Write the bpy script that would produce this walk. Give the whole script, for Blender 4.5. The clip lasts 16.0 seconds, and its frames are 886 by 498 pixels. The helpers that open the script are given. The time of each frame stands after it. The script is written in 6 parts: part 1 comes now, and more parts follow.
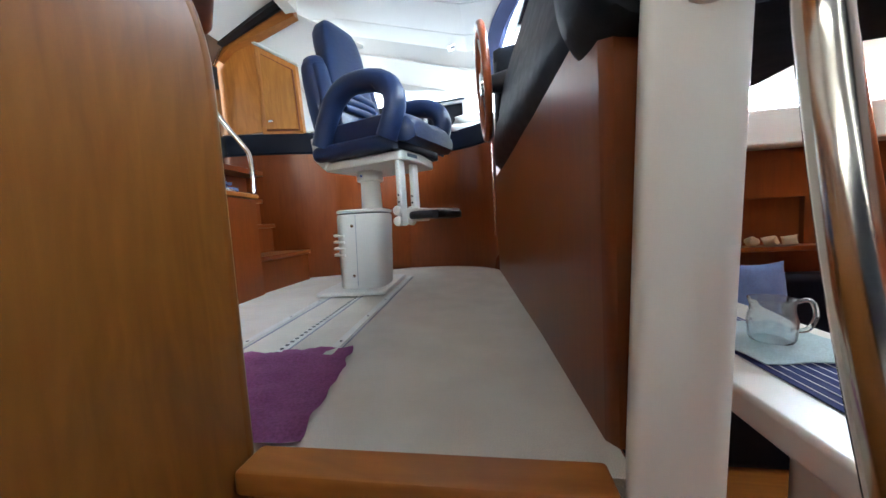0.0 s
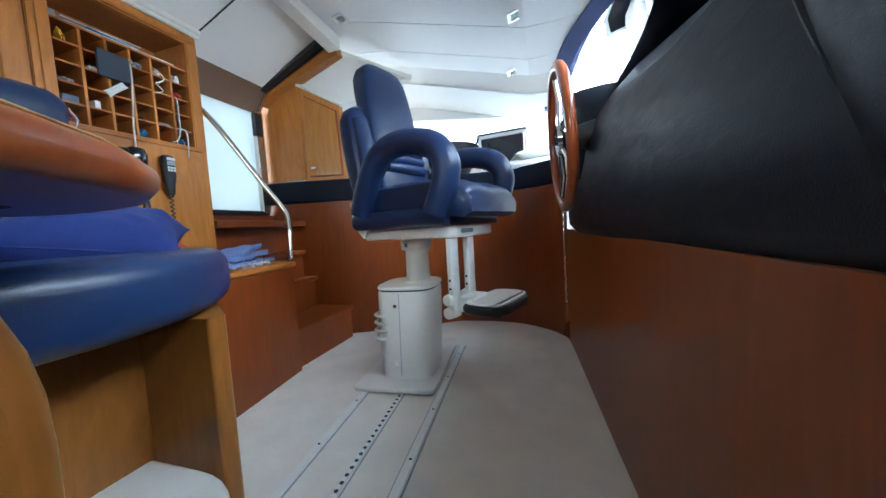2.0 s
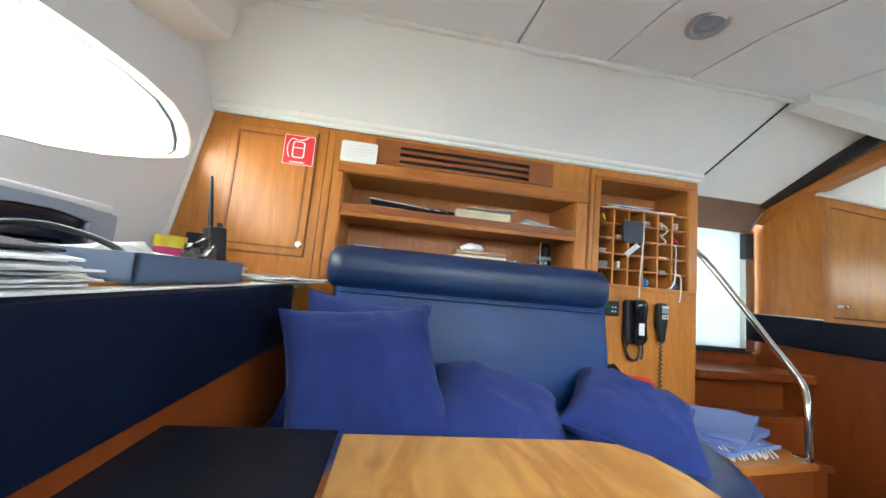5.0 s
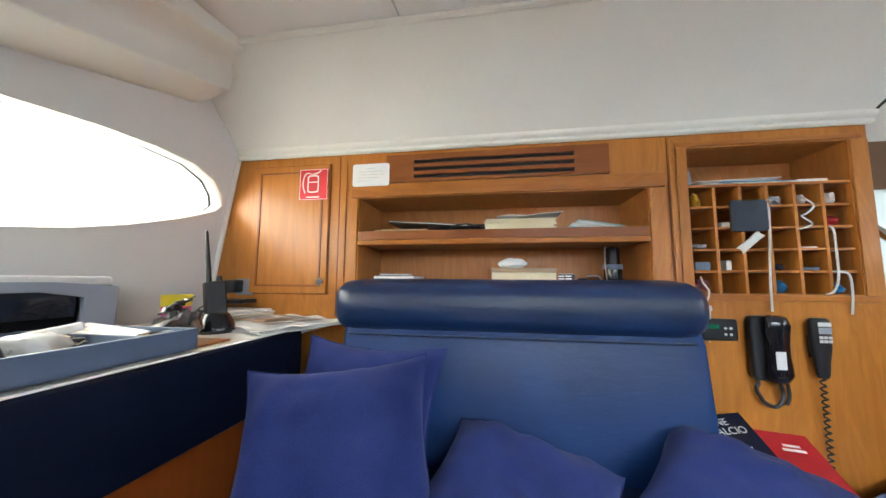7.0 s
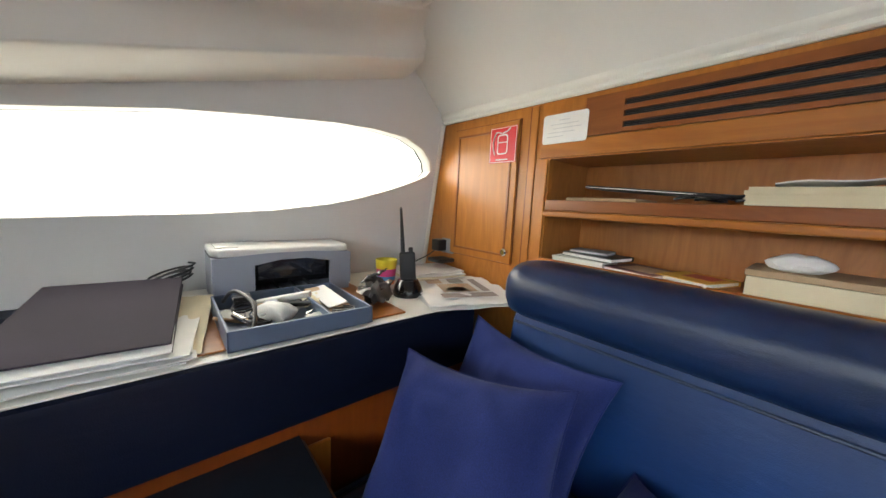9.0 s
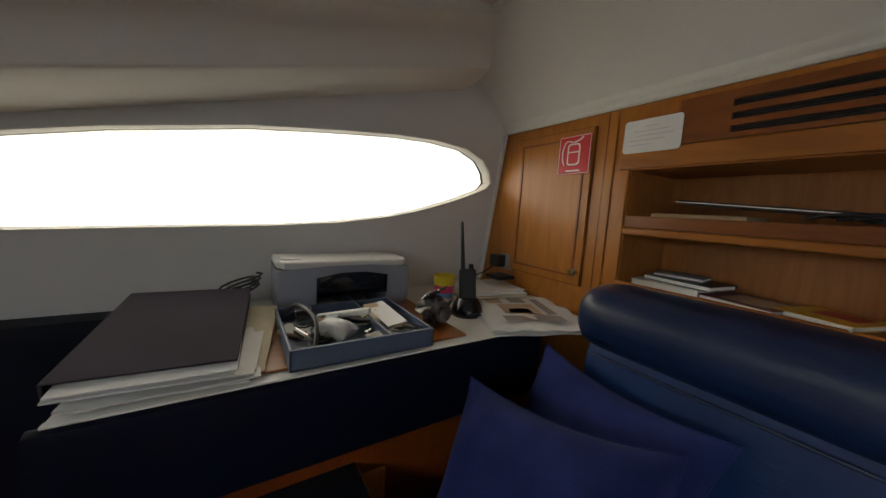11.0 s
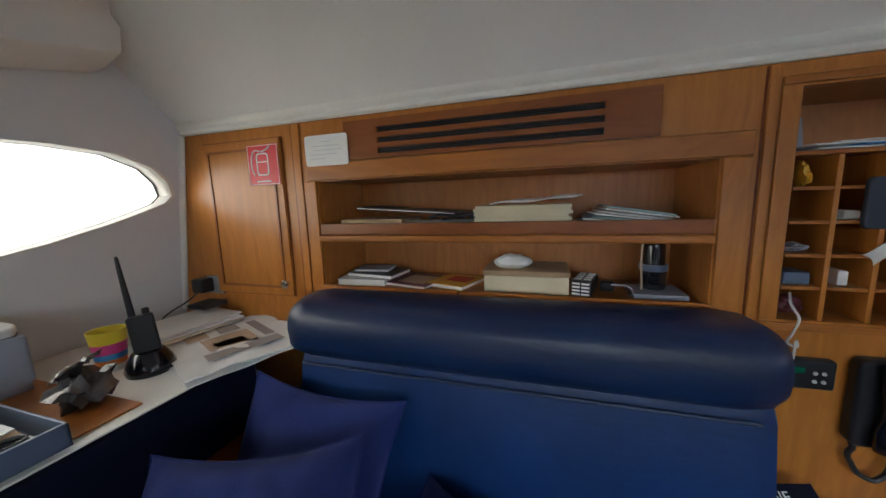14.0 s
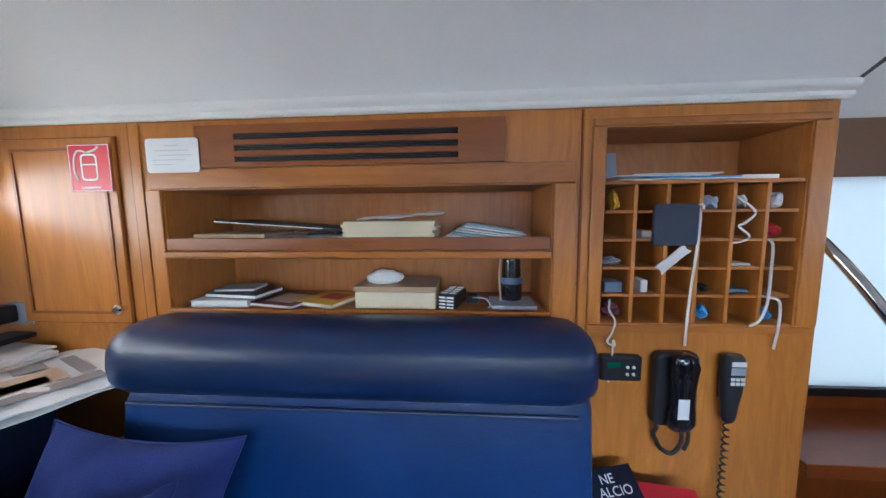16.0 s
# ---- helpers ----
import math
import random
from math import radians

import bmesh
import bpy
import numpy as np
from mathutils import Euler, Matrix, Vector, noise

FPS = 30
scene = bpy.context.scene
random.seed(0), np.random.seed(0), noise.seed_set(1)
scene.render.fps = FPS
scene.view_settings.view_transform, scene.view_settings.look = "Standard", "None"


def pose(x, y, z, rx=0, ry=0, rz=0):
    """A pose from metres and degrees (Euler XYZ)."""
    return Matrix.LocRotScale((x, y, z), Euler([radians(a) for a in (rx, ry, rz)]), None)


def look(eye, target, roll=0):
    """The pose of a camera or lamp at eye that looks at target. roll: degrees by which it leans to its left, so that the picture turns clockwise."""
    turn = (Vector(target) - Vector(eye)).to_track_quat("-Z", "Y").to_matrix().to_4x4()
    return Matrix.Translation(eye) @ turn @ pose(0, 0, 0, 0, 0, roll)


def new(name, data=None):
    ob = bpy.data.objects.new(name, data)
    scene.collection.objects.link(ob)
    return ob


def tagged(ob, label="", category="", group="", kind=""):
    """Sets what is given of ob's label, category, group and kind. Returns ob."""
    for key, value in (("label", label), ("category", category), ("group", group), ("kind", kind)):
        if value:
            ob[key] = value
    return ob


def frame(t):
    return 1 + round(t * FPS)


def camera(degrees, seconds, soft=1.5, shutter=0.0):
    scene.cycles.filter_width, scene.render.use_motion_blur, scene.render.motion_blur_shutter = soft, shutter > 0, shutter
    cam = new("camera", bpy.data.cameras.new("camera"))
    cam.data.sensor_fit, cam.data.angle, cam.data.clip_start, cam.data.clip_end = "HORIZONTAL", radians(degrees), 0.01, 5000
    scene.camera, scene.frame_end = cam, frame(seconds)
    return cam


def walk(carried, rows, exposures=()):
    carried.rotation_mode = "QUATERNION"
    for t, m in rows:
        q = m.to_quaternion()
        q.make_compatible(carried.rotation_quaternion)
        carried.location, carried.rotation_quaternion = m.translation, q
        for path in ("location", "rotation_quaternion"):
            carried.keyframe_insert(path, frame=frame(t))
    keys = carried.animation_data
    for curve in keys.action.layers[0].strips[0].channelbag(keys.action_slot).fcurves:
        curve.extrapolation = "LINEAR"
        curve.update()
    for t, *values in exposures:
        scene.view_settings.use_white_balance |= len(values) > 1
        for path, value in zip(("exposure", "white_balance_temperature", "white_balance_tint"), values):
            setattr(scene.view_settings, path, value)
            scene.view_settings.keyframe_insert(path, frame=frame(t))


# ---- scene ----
cam = camera(107.1, 16.0)
PATH = [
    (0, (1.81, 0.09, 0.385), (1.505, 2.06, 0.23), -3.3),
    (0.5, (1.787, 0.16, 0.479), (1.528, 2.143, 0.435), 1.1),
    (1, (1.76, 0.346, 0.576), (1.552, 2.334, 0.494), 1.9),
    (1.5, (1.753, 0.393, 0.694), (1.533, 2.377, 0.58), -0.7),
    (2, (1.72, 0.452, 0.772), (1.125, 2.357, 0.636), -3.5),
    (2.2, (1.731, 0.476, 0.856), (0.91, 2.283, 0.611), -3.5),
    (2.5, (1.729, 0.502, 0.909), (0.629, 2.157, 0.678), -2.3),
    (2.6, (1.731, 0.498, 0.931), (0.553, 2.104, 0.76), -2.1),
    (3, (1.688, 0.457, 1.009), (0.186, 1.778, 0.984), -0.5),
    (3.5, (1.635, 0.409, 1.089), (-0.071, 1.448, 1.175), 0.5),
    (4, (1.559, 0.351, 1.141), (-0.299, 1.071, 1.311), 1.7),
    (4.5, (1.517, 0.306, 1.173), (-0.424, 0.748, 1.369), 4.2),
    (5, (1.486, 0.27, 1.188), (-0.485, 0.54, 1.394), 5.3),
    (5.2, (1.472, 0.261, 1.195), (-0.512, 0.37, 1.419), 4.9),
    (7.3, (1.216, 0.593, 1.319), (-0.726, 0.135, 1.447), -0.1),
    (7.5, (1.174, 0.599, 1.328), (-0.718, -0.049, 1.379), 1.6),
    (8, (1.135, 0.635, 1.329), (-0.684, -0.196, 1.347), 3.5),
    (8.5, (1.102, 0.735, 1.375), (-0.654, -0.216, 1.272), 3.3),
    (9, (1.038, 0.661, 1.474), (-0.25, -0.844, 1.194), 2.8),
    (9.2, (1.019, 0.619, 1.494), (-0.107, -1.012, 1.223), 1.5),
    (11.3, (1.038, 0.555, 1.481), (-0.021, -1.125, 1.244), 3.4),
    (11.5, (1.034, 0.534, 1.478), (-0.177, -1.043, 1.262), 3.1),
    (12, (1.01, 0.541, 1.515), (-0.507, -0.741, 1.279), 1.8),
    (12.5, (0.981, 0.585, 1.541), (-0.714, -0.454, 1.325), 0.0),
    (13, (0.96, 0.62, 1.539), (-0.855, -0.177, 1.274), -0.6),
    (13.5, (0.945, 0.678, 1.552), (-0.921, 0.025, 1.25), -0.5),
    (14, (0.94, 0.72, 1.565), (-0.949, 0.131, 1.275), -1.9),
    (14.5, (0.937, 0.758, 1.572), (-0.978, 0.254, 1.287), -1.5),
    (15, (0.927, 0.795, 1.584), (-1.008, 0.388, 1.286), -1.2),
    (15.5, (0.915, 0.833, 1.558), (-1.051, 0.547, 1.333), -0.8),
    (16, (0.907, 0.882, 1.566), (-1.076, 0.737, 1.352), -0.6),
]
EXPOSURES = [(0, 0.65, 5600, 5), (1.5, 0.25, 5300, 3), (3, 0.58, 5300, 2), (5.2, 0.70, 5900, 3), (7.5, 0.36, 6200, 7), (9.2, -0.02, 6400, 8), (11.3, -1.85, 6800, 9), (13.0, -2.35, 6900, 9), (14.0, -0.85, 6000, 9), (15, -0.4, 5500, 9), (16, 0.05, 5250, 10)]
walk(cam, [(t, look(e, g, r)) for t, e, g, r in PATH], EXPOSURES)


# ---- world, sun, window light ----
world = bpy.data.worlds.new("world")
scene.world = world
world.use_nodes = True
wn = world.node_tree
sky = wn.nodes.new("ShaderNodeTexSky")
sky.sky_type = 'NISHITA'
sky.sun_disc = False
sky.sun_elevation, sky.sun_rotation = radians(53), radians(-17)
wn.links.new(sky.outputs[0], wn.nodes["Background"].inputs[0])
wn.nodes["Background"].inputs[1].default_value = 0.08
sun_data = bpy.data.lights.new("sun", 'SUN')
sun_data.energy, sun_data.angle, sun_data.color = 4.0, radians(0.5), (1.0, 0.95, 0.86)
sun = new("sun", sun_data)
sun.matrix_world = look((-1.5, 5.0, 6.9), (0.0, 0.0, 0.0))


def window_light(name, eye, target, sx, sy, watts, color, spread=180):
    """The sky's light through one window opening."""
    d = bpy.data.lights.new(name, 'AREA')
    d.shape, d.size, d.size_y, d.energy, d.color = 'RECTANGLE', sx, sy, watts, color
    d.spread = radians(spread)
    ob = new(name, d)
    ob.matrix_world = look(eye, target)
    return ob


window_light("window_light_windscreen", (2.50, 1.5, 1.75), (1.3, 1.6, 0.6), 2.4, 0.5, 56, (0.80, 0.90, 1.0), 140)
window_light("window_light_port", (0.95, 3.62, 1.48), (0.95, 2.0, 1.2), 1.9, 0.36, 7, (0.84, 0.93, 1.0))
window_light("window_light_saloon", (3.5, 2.3, 0.95), (3.0, 1.0, 0.2), 1.2, 0.25, 90, (0.88, 0.94, 1.0))


# ---- materials ----
def material(name, color, rough=0.5, metal=0.0, coat=0.0):
    m = bpy.data.materials.new(name)
    m.use_nodes = True
    b = m.node_tree.nodes["Principled BSDF"]
    b.inputs["Base Color"].default_value = (*color, 1)
    b.inputs["Roughness"].default_value = rough
    b.inputs["Metallic"].default_value = metal
    b.inputs["Coat Weight"].default_value = coat
    return m


def coords(m, scale=(1, 1, 1)):
    t = m.node_tree
    c = t.nodes.new("ShaderNodeTexCoord")
    v = t.nodes.new("ShaderNodeMapping")
    v.inputs["Scale"].default_value = scale
    t.links.new(c.outputs["Object"], v.inputs["Vector"])
    return v.outputs[0]


def noise_node(m, vec, scale, detail=4.0, distort=0.0):
    n = m.node_tree.nodes.new("ShaderNodeTexNoise")
    n.inputs["Scale"].default_value, n.inputs["Detail"].default_value = scale, detail
    n.inputs["Distortion"].default_value = distort
    m.node_tree.links.new(vec, n.inputs["Vector"])
    return n.outputs["Fac"]


def ramp(m, fac, stops):
    r = m.node_tree.nodes.new("ShaderNodeValToRGB")
    e = r.color_ramp.elements
    while len(e) < len(stops):
        e.new(0.5)
    for i, (p, c) in enumerate(stops):
        e[i].position, e[i].color = p, (*c, 1)
    m.node_tree.links.new(fac, r.inputs[0])
    return r.outputs[0]


def mix(m, a, b, fac, mode='MULTIPLY'):
    n = m.node_tree.nodes.new("ShaderNodeMix")
    n.data_type, n.blend_type = 'RGBA', mode
    if isinstance(fac, float):
        n.inputs["Factor"].default_value = fac
    else:
        m.node_tree.links.new(fac, n.inputs["Factor"])
    m.node_tree.links.new(a, n.inputs["A"])
    m.node_tree.links.new(b, n.inputs["B"])
    return n.outputs["Result"]


def bump(m, fac, strength, distance):
    n = m.node_tree.nodes.new("ShaderNodeBump")
    n.inputs["Strength"].default_value, n.inputs["Distance"].default_value = strength, distance
    m.node_tree.links.new(fac, n.inputs["Height"])
    m.node_tree.links.new(n.outputs[0], m.node_tree.nodes["Principled BSDF"].inputs["Normal"])


def set_color(m, out):
    m.node_tree.links.new(out, m.node_tree.nodes["Principled BSDF"].inputs["Base Color"])


def set_rough(m, fac, lo, hi):
    n = m.node_tree.nodes.new("ShaderNodeMapRange")
    n.inputs["To Min"].default_value, n.inputs["To Max"].default_value = lo, hi
    m.node_tree.links.new(fac, n.inputs["Value"])
    m.node_tree.links.new(n.outputs[0], m.node_tree.nodes["Principled BSDF"].inputs["Roughness"])


def wood(name, dark, light, axis='z', rough=0.32, coat=0.22, figure=1.0, bold=(0.88, 0.84, 0.80), band=0.09, wave=1.0):
    """Varnished cherry: long grain along one axis, cathedral figure, slow colour drift."""
    m = material(name, light, rough, 0, coat)
    s = {'x': (0.7, 9, 9), 'y': (9, 0.7, 9), 'z': (9, 9, 0.7)}[axis]
    s2 = {'x': (.6 * wave, 2.4, 2.4), 'y': (2.4, .6 * wave, 2.4), 'z': (2.4, 2.4, .6 * wave)}[axis]
    grain = noise_node(m, coords(m, s), 5.0, 8, 0.9)
    fig = noise_node(m, coords(m, s2), 2.2, 3, 2.2 * figure)
    slow = noise_node(m, coords(m), 1.4, 2)
    w = m.node_tree.nodes.new("ShaderNodeMath")
    w.operation = 'PINGPONG'
    w.inputs[1].default_value = band
    m.node_tree.links.new(fig, w.inputs[0])
    mid = tuple((a + b) / 2 for a, b in zip(dark, light))
    c1 = ramp(m, grain, [(0.0, dark), (0.5, mid), (1.0, light)])
    c2 = ramp(m, w.outputs[0], [(0.0, bold), (band, (1.05, 1.05, 1.03))])
    c3 = ramp(m, slow, [(0.3, (0.82, 0.78, 0.74)), (0.7, (1.12, 1.12, 1.1))])
    set_color(m, mix(m, mix(m, c1, c2, 0.75), c3, 0.8))
    set_rough(m, slow, rough - 0.04, rough + 0.06)
    m.node_tree.nodes["Principled BSDF"].inputs["Coat Roughness"].default_value = 0.28
    m.node_tree.nodes["Principled BSDF"].inputs["Specular IOR Level"].default_value = 0.32
    return m


def cloth(name, a, b, scale=450, strength=0.4, rough=0.9):
    m = material(name, a, rough)
    fine = noise_node(m, coords(m), scale, 2)
    slow = noise_node(m, coords(m), 6, 4)
    set_color(m, mix(m, ramp(m, slow, [(0.3, a), (0.7, b)]), ramp(m, fine, [(0.3, (0.7,) * 3), (0.7, (1.15,) * 3)]), 0.7))
    bump(m, fine, strength, 0.001)
    b_ = m.node_tree.nodes["Principled BSDF"]
    b_.inputs["Sheen Weight"].default_value = 0.04
    b_.inputs["Specular IOR Level"].default_value = 0.2
    return m


def leather(name, a, b, rough=0.42, gloss=0.5):
    m = material(name, a, rough)
    m.node_tree.nodes["Principled BSDF"].inputs["Specular IOR Level"].default_value = gloss
    v = m.node_tree.nodes.new("ShaderNodeTexVoronoi")
    v.inputs["Scale"].default_value = 420
    m.node_tree.links.new(coords(m), v.inputs["Vector"])
    slow = noise_node(m, coords(m), 5, 4)
    wrinkle = noise_node(m, coords(m, (1, 1, 3)), 14, 3, 0.5)
    set_color(m, ramp(m, slow, [(0.3, a), (0.7, b)]))
    set_rough(m, wrinkle, rough - 0.08, rough + 0.12)
    add = m.node_tree.nodes.new("ShaderNodeMath")
    add.operation = 'MULTIPLY_ADD'
    add.inputs[1].default_value = 6.0
    m.node_tree.links.new(wrinkle, add.inputs[0])
    m.node_tree.links.new(v.outputs["Distance"], add.inputs[2])
    bump(m, add.outputs[0], 0.18, 0.0012)
    return m


def painted(name, a, rough=0.5, vary=0.06, scale=3.0, tex=0.05):
    m = material(name, a, rough)
    slow = noise_node(m, coords(m), scale, 5)
    fine = noise_node(m, coords(m), 260, 3)
    set_color(m, ramp(m, slow, [(0.25, tuple(c * (1 - vary) for c in a)), (0.75, tuple(min(1, c * (1 + vary)) for c in a))]))
    set_rough(m, slow, rough - 0.07, rough + 0.08)
    bump(m, fine, tex, 0.001)
    return m


WOOD = wood("cherry_wood", (0.355, 0.122, 0.0175), (0.58, 0.236, 0.043), 'z')
WOOD_Y = wood("cherry_wood_rail", (0.31, 0.098, 0.014), (0.50, 0.195, 0.036), 'y')
WOOD_X = wood("cherry_wood_board", (0.31, 0.098, 0.014), (0.50, 0.195, 0.036), 'x')
# dark cherry, its colour lowered further for shade far from the windows
WOOD_DEEP = wood("shaded_dark_cherry_wood", (0.135, 0.026, 0.004), (0.225, 0.054, 0.0085), 'z', 0.28, 0.2, 0.6, (0.95, 0.94, 0.93))
WOOD_RED = wood("red_stained_wood", (0.21, 0.062, 0.014), (0.32, 0.108, 0.025), 'y', 0.35, 0.2)
WOOD_IN = wood("shelf_back_wood", (0.33, 0.118, 0.026), (0.50, 0.215, 0.058), 'z', 0.4, 0.1)
WOOD_TABLE = wood("table_wood", (0.44, 0.215, 0.055), (0.58, 0.315, 0.095), 'x', 0.3, 0.25, 0.6, (0.60, 0.46, 0.32), 0.12, 1.9)
# helm bulkhead: red-brown cherry with the shade of its aft face in the colour
WOOD_HELM = wood("shaded_helm_wood", (0.125, 0.029, 0.0045), (0.225, 0.060, 0.0095), 'z', 0.33, 0.12, 0.0, (0.99, 0.99, 0.99))
# darker copy of the cherry: shade on settee base and partition is in its colour
WOOD_SHADED = wood("shaded_cherry_wood", (0.155, 0.055, 0.0085), (0.27, 0.106, 0.018), 'z', 0.3, 0.2)
WOOD_GLOSS = wood("glossy_cherry_wood", (0.33, 0.125, 0.019), (0.52, 0.235, 0.046), 'z', 0.14, 0.35)
NAVY = leather("navy_leather", (0.0042, 0.024, 0.096), (0.0078, 0.036, 0.136), 0.38, 0.34)
# dark navy, lowered further to hold the shade of faces turned from the window
NAVY_DARK = leather("shaded_dark_navy_leather", (0.0017, 0.0033, 0.0105), (0.0030, 0.0052, 0.016), 0.44, 0.2)
BLACK_LEATHER = leather("black_leather", (0.0028, 0.0042, 0.0075), (0.0048, 0.0068, 0.0115), 0.45, 0.25)
# navy of the roll, also a shaded copy of NAVY for the seat
NAVY_MID = leather("roll_and_shaded_seat_leather", (0.004, 0.013, 0.045), (0.007, 0.021, 0.068), 0.32, 0.6)
CHAIR_BLUE = leather("chair_leather", (0.005, 0.012, 0.040), (0.009, 0.020, 0.062), 0.33)
CUSHION = cloth("blue_cushion_cloth", (0.016, 0.026, 0.118), (0.025, 0.038, 0.158), 420, 0.35)
TOWEL = cloth("blue_towel", (0.16, 0.22, 0.45), (0.21, 0.28, 0.53), 260, 0.9)
PLUM = cloth("plum_towel", (0.38, 0.12, 0.30), (0.52, 0.19, 0.40), 160, 1.0)
CARPET = cloth("cream_carpet", (0.72, 0.67, 0.58), (0.82, 0.77, 0.68), 520, 0.9, 1.0)
CREAM = painted("cream_vinyl_panel", (0.80, 0.775, 0.71), 0.55, 0.03)
WHITE_WALL = painted("white_wall_cloth", (0.69, 0.68, 0.66), 0.8, 0.04, 2.0, 0.25)
CEILING = painted("white_ceiling_panel", (0.79, 0.78, 0.755), 0.6, 0.03)
GEL = painted("white_gelcoat", (0.80, 0.775, 0.70), 0.35, 0.04)
WHITE_METAL = painted("white_powder_coat", (0.74, 0.73, 0.68), 0.35, 0.03)
STEEL = material("polished_steel", (0.62, 0.58, 0.52), 0.16, 1.0)
CHROME = material("chrome", (0.75, 0.74, 0.72), 0.1, 1.0)
BLACK = painted("black_plastic", (0.012, 0.012, 0.014), 0.35, 0.2)
GLOSS_BLACK = material("gloss_black_plastic", (0.008, 0.008, 0.010), 0.12, 0, 0.5)
GREY = painted("grey_plastic", (0.29, 0.31, 0.36), 0.4, 0.08)
LIGHT_GREY = painted("light_plastic", (0.68, 0.67, 0.64), 0.4, 0.05)
TRAY_GREY = painted("blue_grey_plastic", (0.10, 0.13, 0.19), 0.4, 0.1)
SCREEN = material("dark_screen", (0.012, 0.013, 0.018), 0.08, 0, 0.3)
PAPER = painted("white_paper", (0.76, 0.75, 0.72), 0.8, 0.05, 12)
CREAM_PAPER = painted("cream_card", (0.66, 0.58, 0.40), 0.75, 0.08, 10)
CARD = painted("brown_cardboard", (0.42, 0.29, 0.17), 0.8, 0.12, 8)
RED = painted("red_sticker", (0.62, 0.025, 0.035), 0.4, 0.06)
RED_BOOK = painted("red_cover", (0.38, 0.012, 0.018), 0.4, 0.1)
MAROON = painted("maroon_cover", (0.12, 0.025, 0.035), 0.4, 0.2)
YELLOW = painted("yellow_cover", (0.62, 0.36, 0.035), 0.45, 0.15, 18)
WHITE_INK = material("white_ink", (0.82, 0.81, 0.78), 0.6)
GREY_INK = material("grey_ink", (0.30, 0.26, 0.24), 0.7)
PALE_INK = material("pale_ink", (0.55, 0.55, 0.56), 0.7)
TAN_INK = material("tan_ink", (0.50, 0.36, 0.24), 0.7)
ROPE = cloth("white_cord", (0.62, 0.60, 0.56), (0.72, 0.70, 0.66), 700, 0.6)
PURPLE = cloth("navy_headliner", (0.055, 0.07, 0.17), (0.07, 0.085, 0.20), 300, 0.3)
RUNNER = cloth("striped_navy_cloth", (0.02, 0.03, 0.12), (0.03, 0.045, 0.16), 300, 0.4)
GLASS = material("window_glass", (1, 1, 1), 0.0)
GLASS.node_tree.nodes["Principled BSDF"].inputs["Transmission Weight"].default_value = 1.0
GLASS.node_tree.nodes["Principled BSDF"].inputs["IOR"].default_value = 1.45
SMOKE = material("smoked_acrylic", (0.20, 0.13, 0.09), 0.12, 0, 0.3)
OPAL = painted("opal_door_panel", (0.72, 0.75, 0.76), 0.35, 0.02)
DOOR_GLOW = OPAL.node_tree.nodes.new("ShaderNodeBsdfTranslucent")
DOOR_GLOW.inputs[0].default_value = (0.80, 0.86, 0.88, 1)
DOOR_MIX = OPAL.node_tree.nodes.new("ShaderNodeMixShader")
DOOR_MIX.inputs[0].default_value = 0.85
OPAL.node_tree.links.new(OPAL.node_tree.nodes["Principled BSDF"].outputs[0], DOOR_MIX.inputs[1])
OPAL.node_tree.links.new(DOOR_GLOW.outputs[0], DOOR_MIX.inputs[2])
OPAL.node_tree.links.new(DOOR_MIX.outputs[0], OPAL.node_tree.nodes["Material Output"].inputs[0])
STRIPE_WHITE = material("thread_white", (0.6, 0.6, 0.62), 0.8)
MAGENTA = material("magenta_plastic", (0.60, 0.05, 0.22), 0.35)
CUP_YELLOW = material("yellow_plastic", (0.70, 0.55, 0.03), 0.35)
CUP_BLUE = material("blue_plastic", (0.05, 0.25, 0.55), 0.35)
CUP_ORANGE = material("orange_plastic", (0.70, 0.20, 0.03), 0.35)
TEAL = material("pale_teal_plastic", (0.30, 0.46, 0.46), 0.5)


# ---- building helpers ----
def weigh_normals(me):
    """Lets the large faces rule the shading of rounded edges."""
    around = {}
    for p in me.polygons:
        for v in p.vertices:
            around.setdefault(v, []).append((p.normal.copy(), p.area))
    out = []
    for p in me.polygons:
        for v in p.vertices:
            n = Vector((0, 0, 0))
            for q, area in around[v]:
                if q.dot(p.normal) > 0.72:
                    n += q * area
            out.append(n.normalized() if n.length > 0 else p.normal.copy())
    me.normals_split_custom_set(out)


def part(name, bm, mat, parent=None, label="", smooth=True):
    """Links a bmesh as one mesh object under a thing or a part."""
    me = bpy.data.meshes.new(name)
    bmesh.ops.recalc_face_normals(bm, faces=bm.faces)
    bm.to_mesh(me)
    bm.free()
    me.materials.append(mat)
    if smooth:
        for p in me.polygons:
            p.use_smooth = True
        me.set_sharp_from_angle(angle=radians(38))
        if len(me.polygons) < 400:
            weigh_normals(me)
    ob = new(name, me)
    if parent is not None:
        ob.parent = parent
        ob.matrix_parent_inverse = parent.matrix_world.inverted()
    if label:
        tagged(ob, label)
    return ob


def thing(name, label, category, group="", at=(0, 0, 0)):
    e = new(name)
    e.location = at
    e.matrix_world = Matrix.Translation(at)
    e.empty_display_size = 0.05
    return tagged(e, label, category, group)


def structure(name, bm, mat, label="", smooth=True):
    return tagged(part(name, bm, mat, None, "", smooth), label or name.replace("_", " "), "", "", "structure")


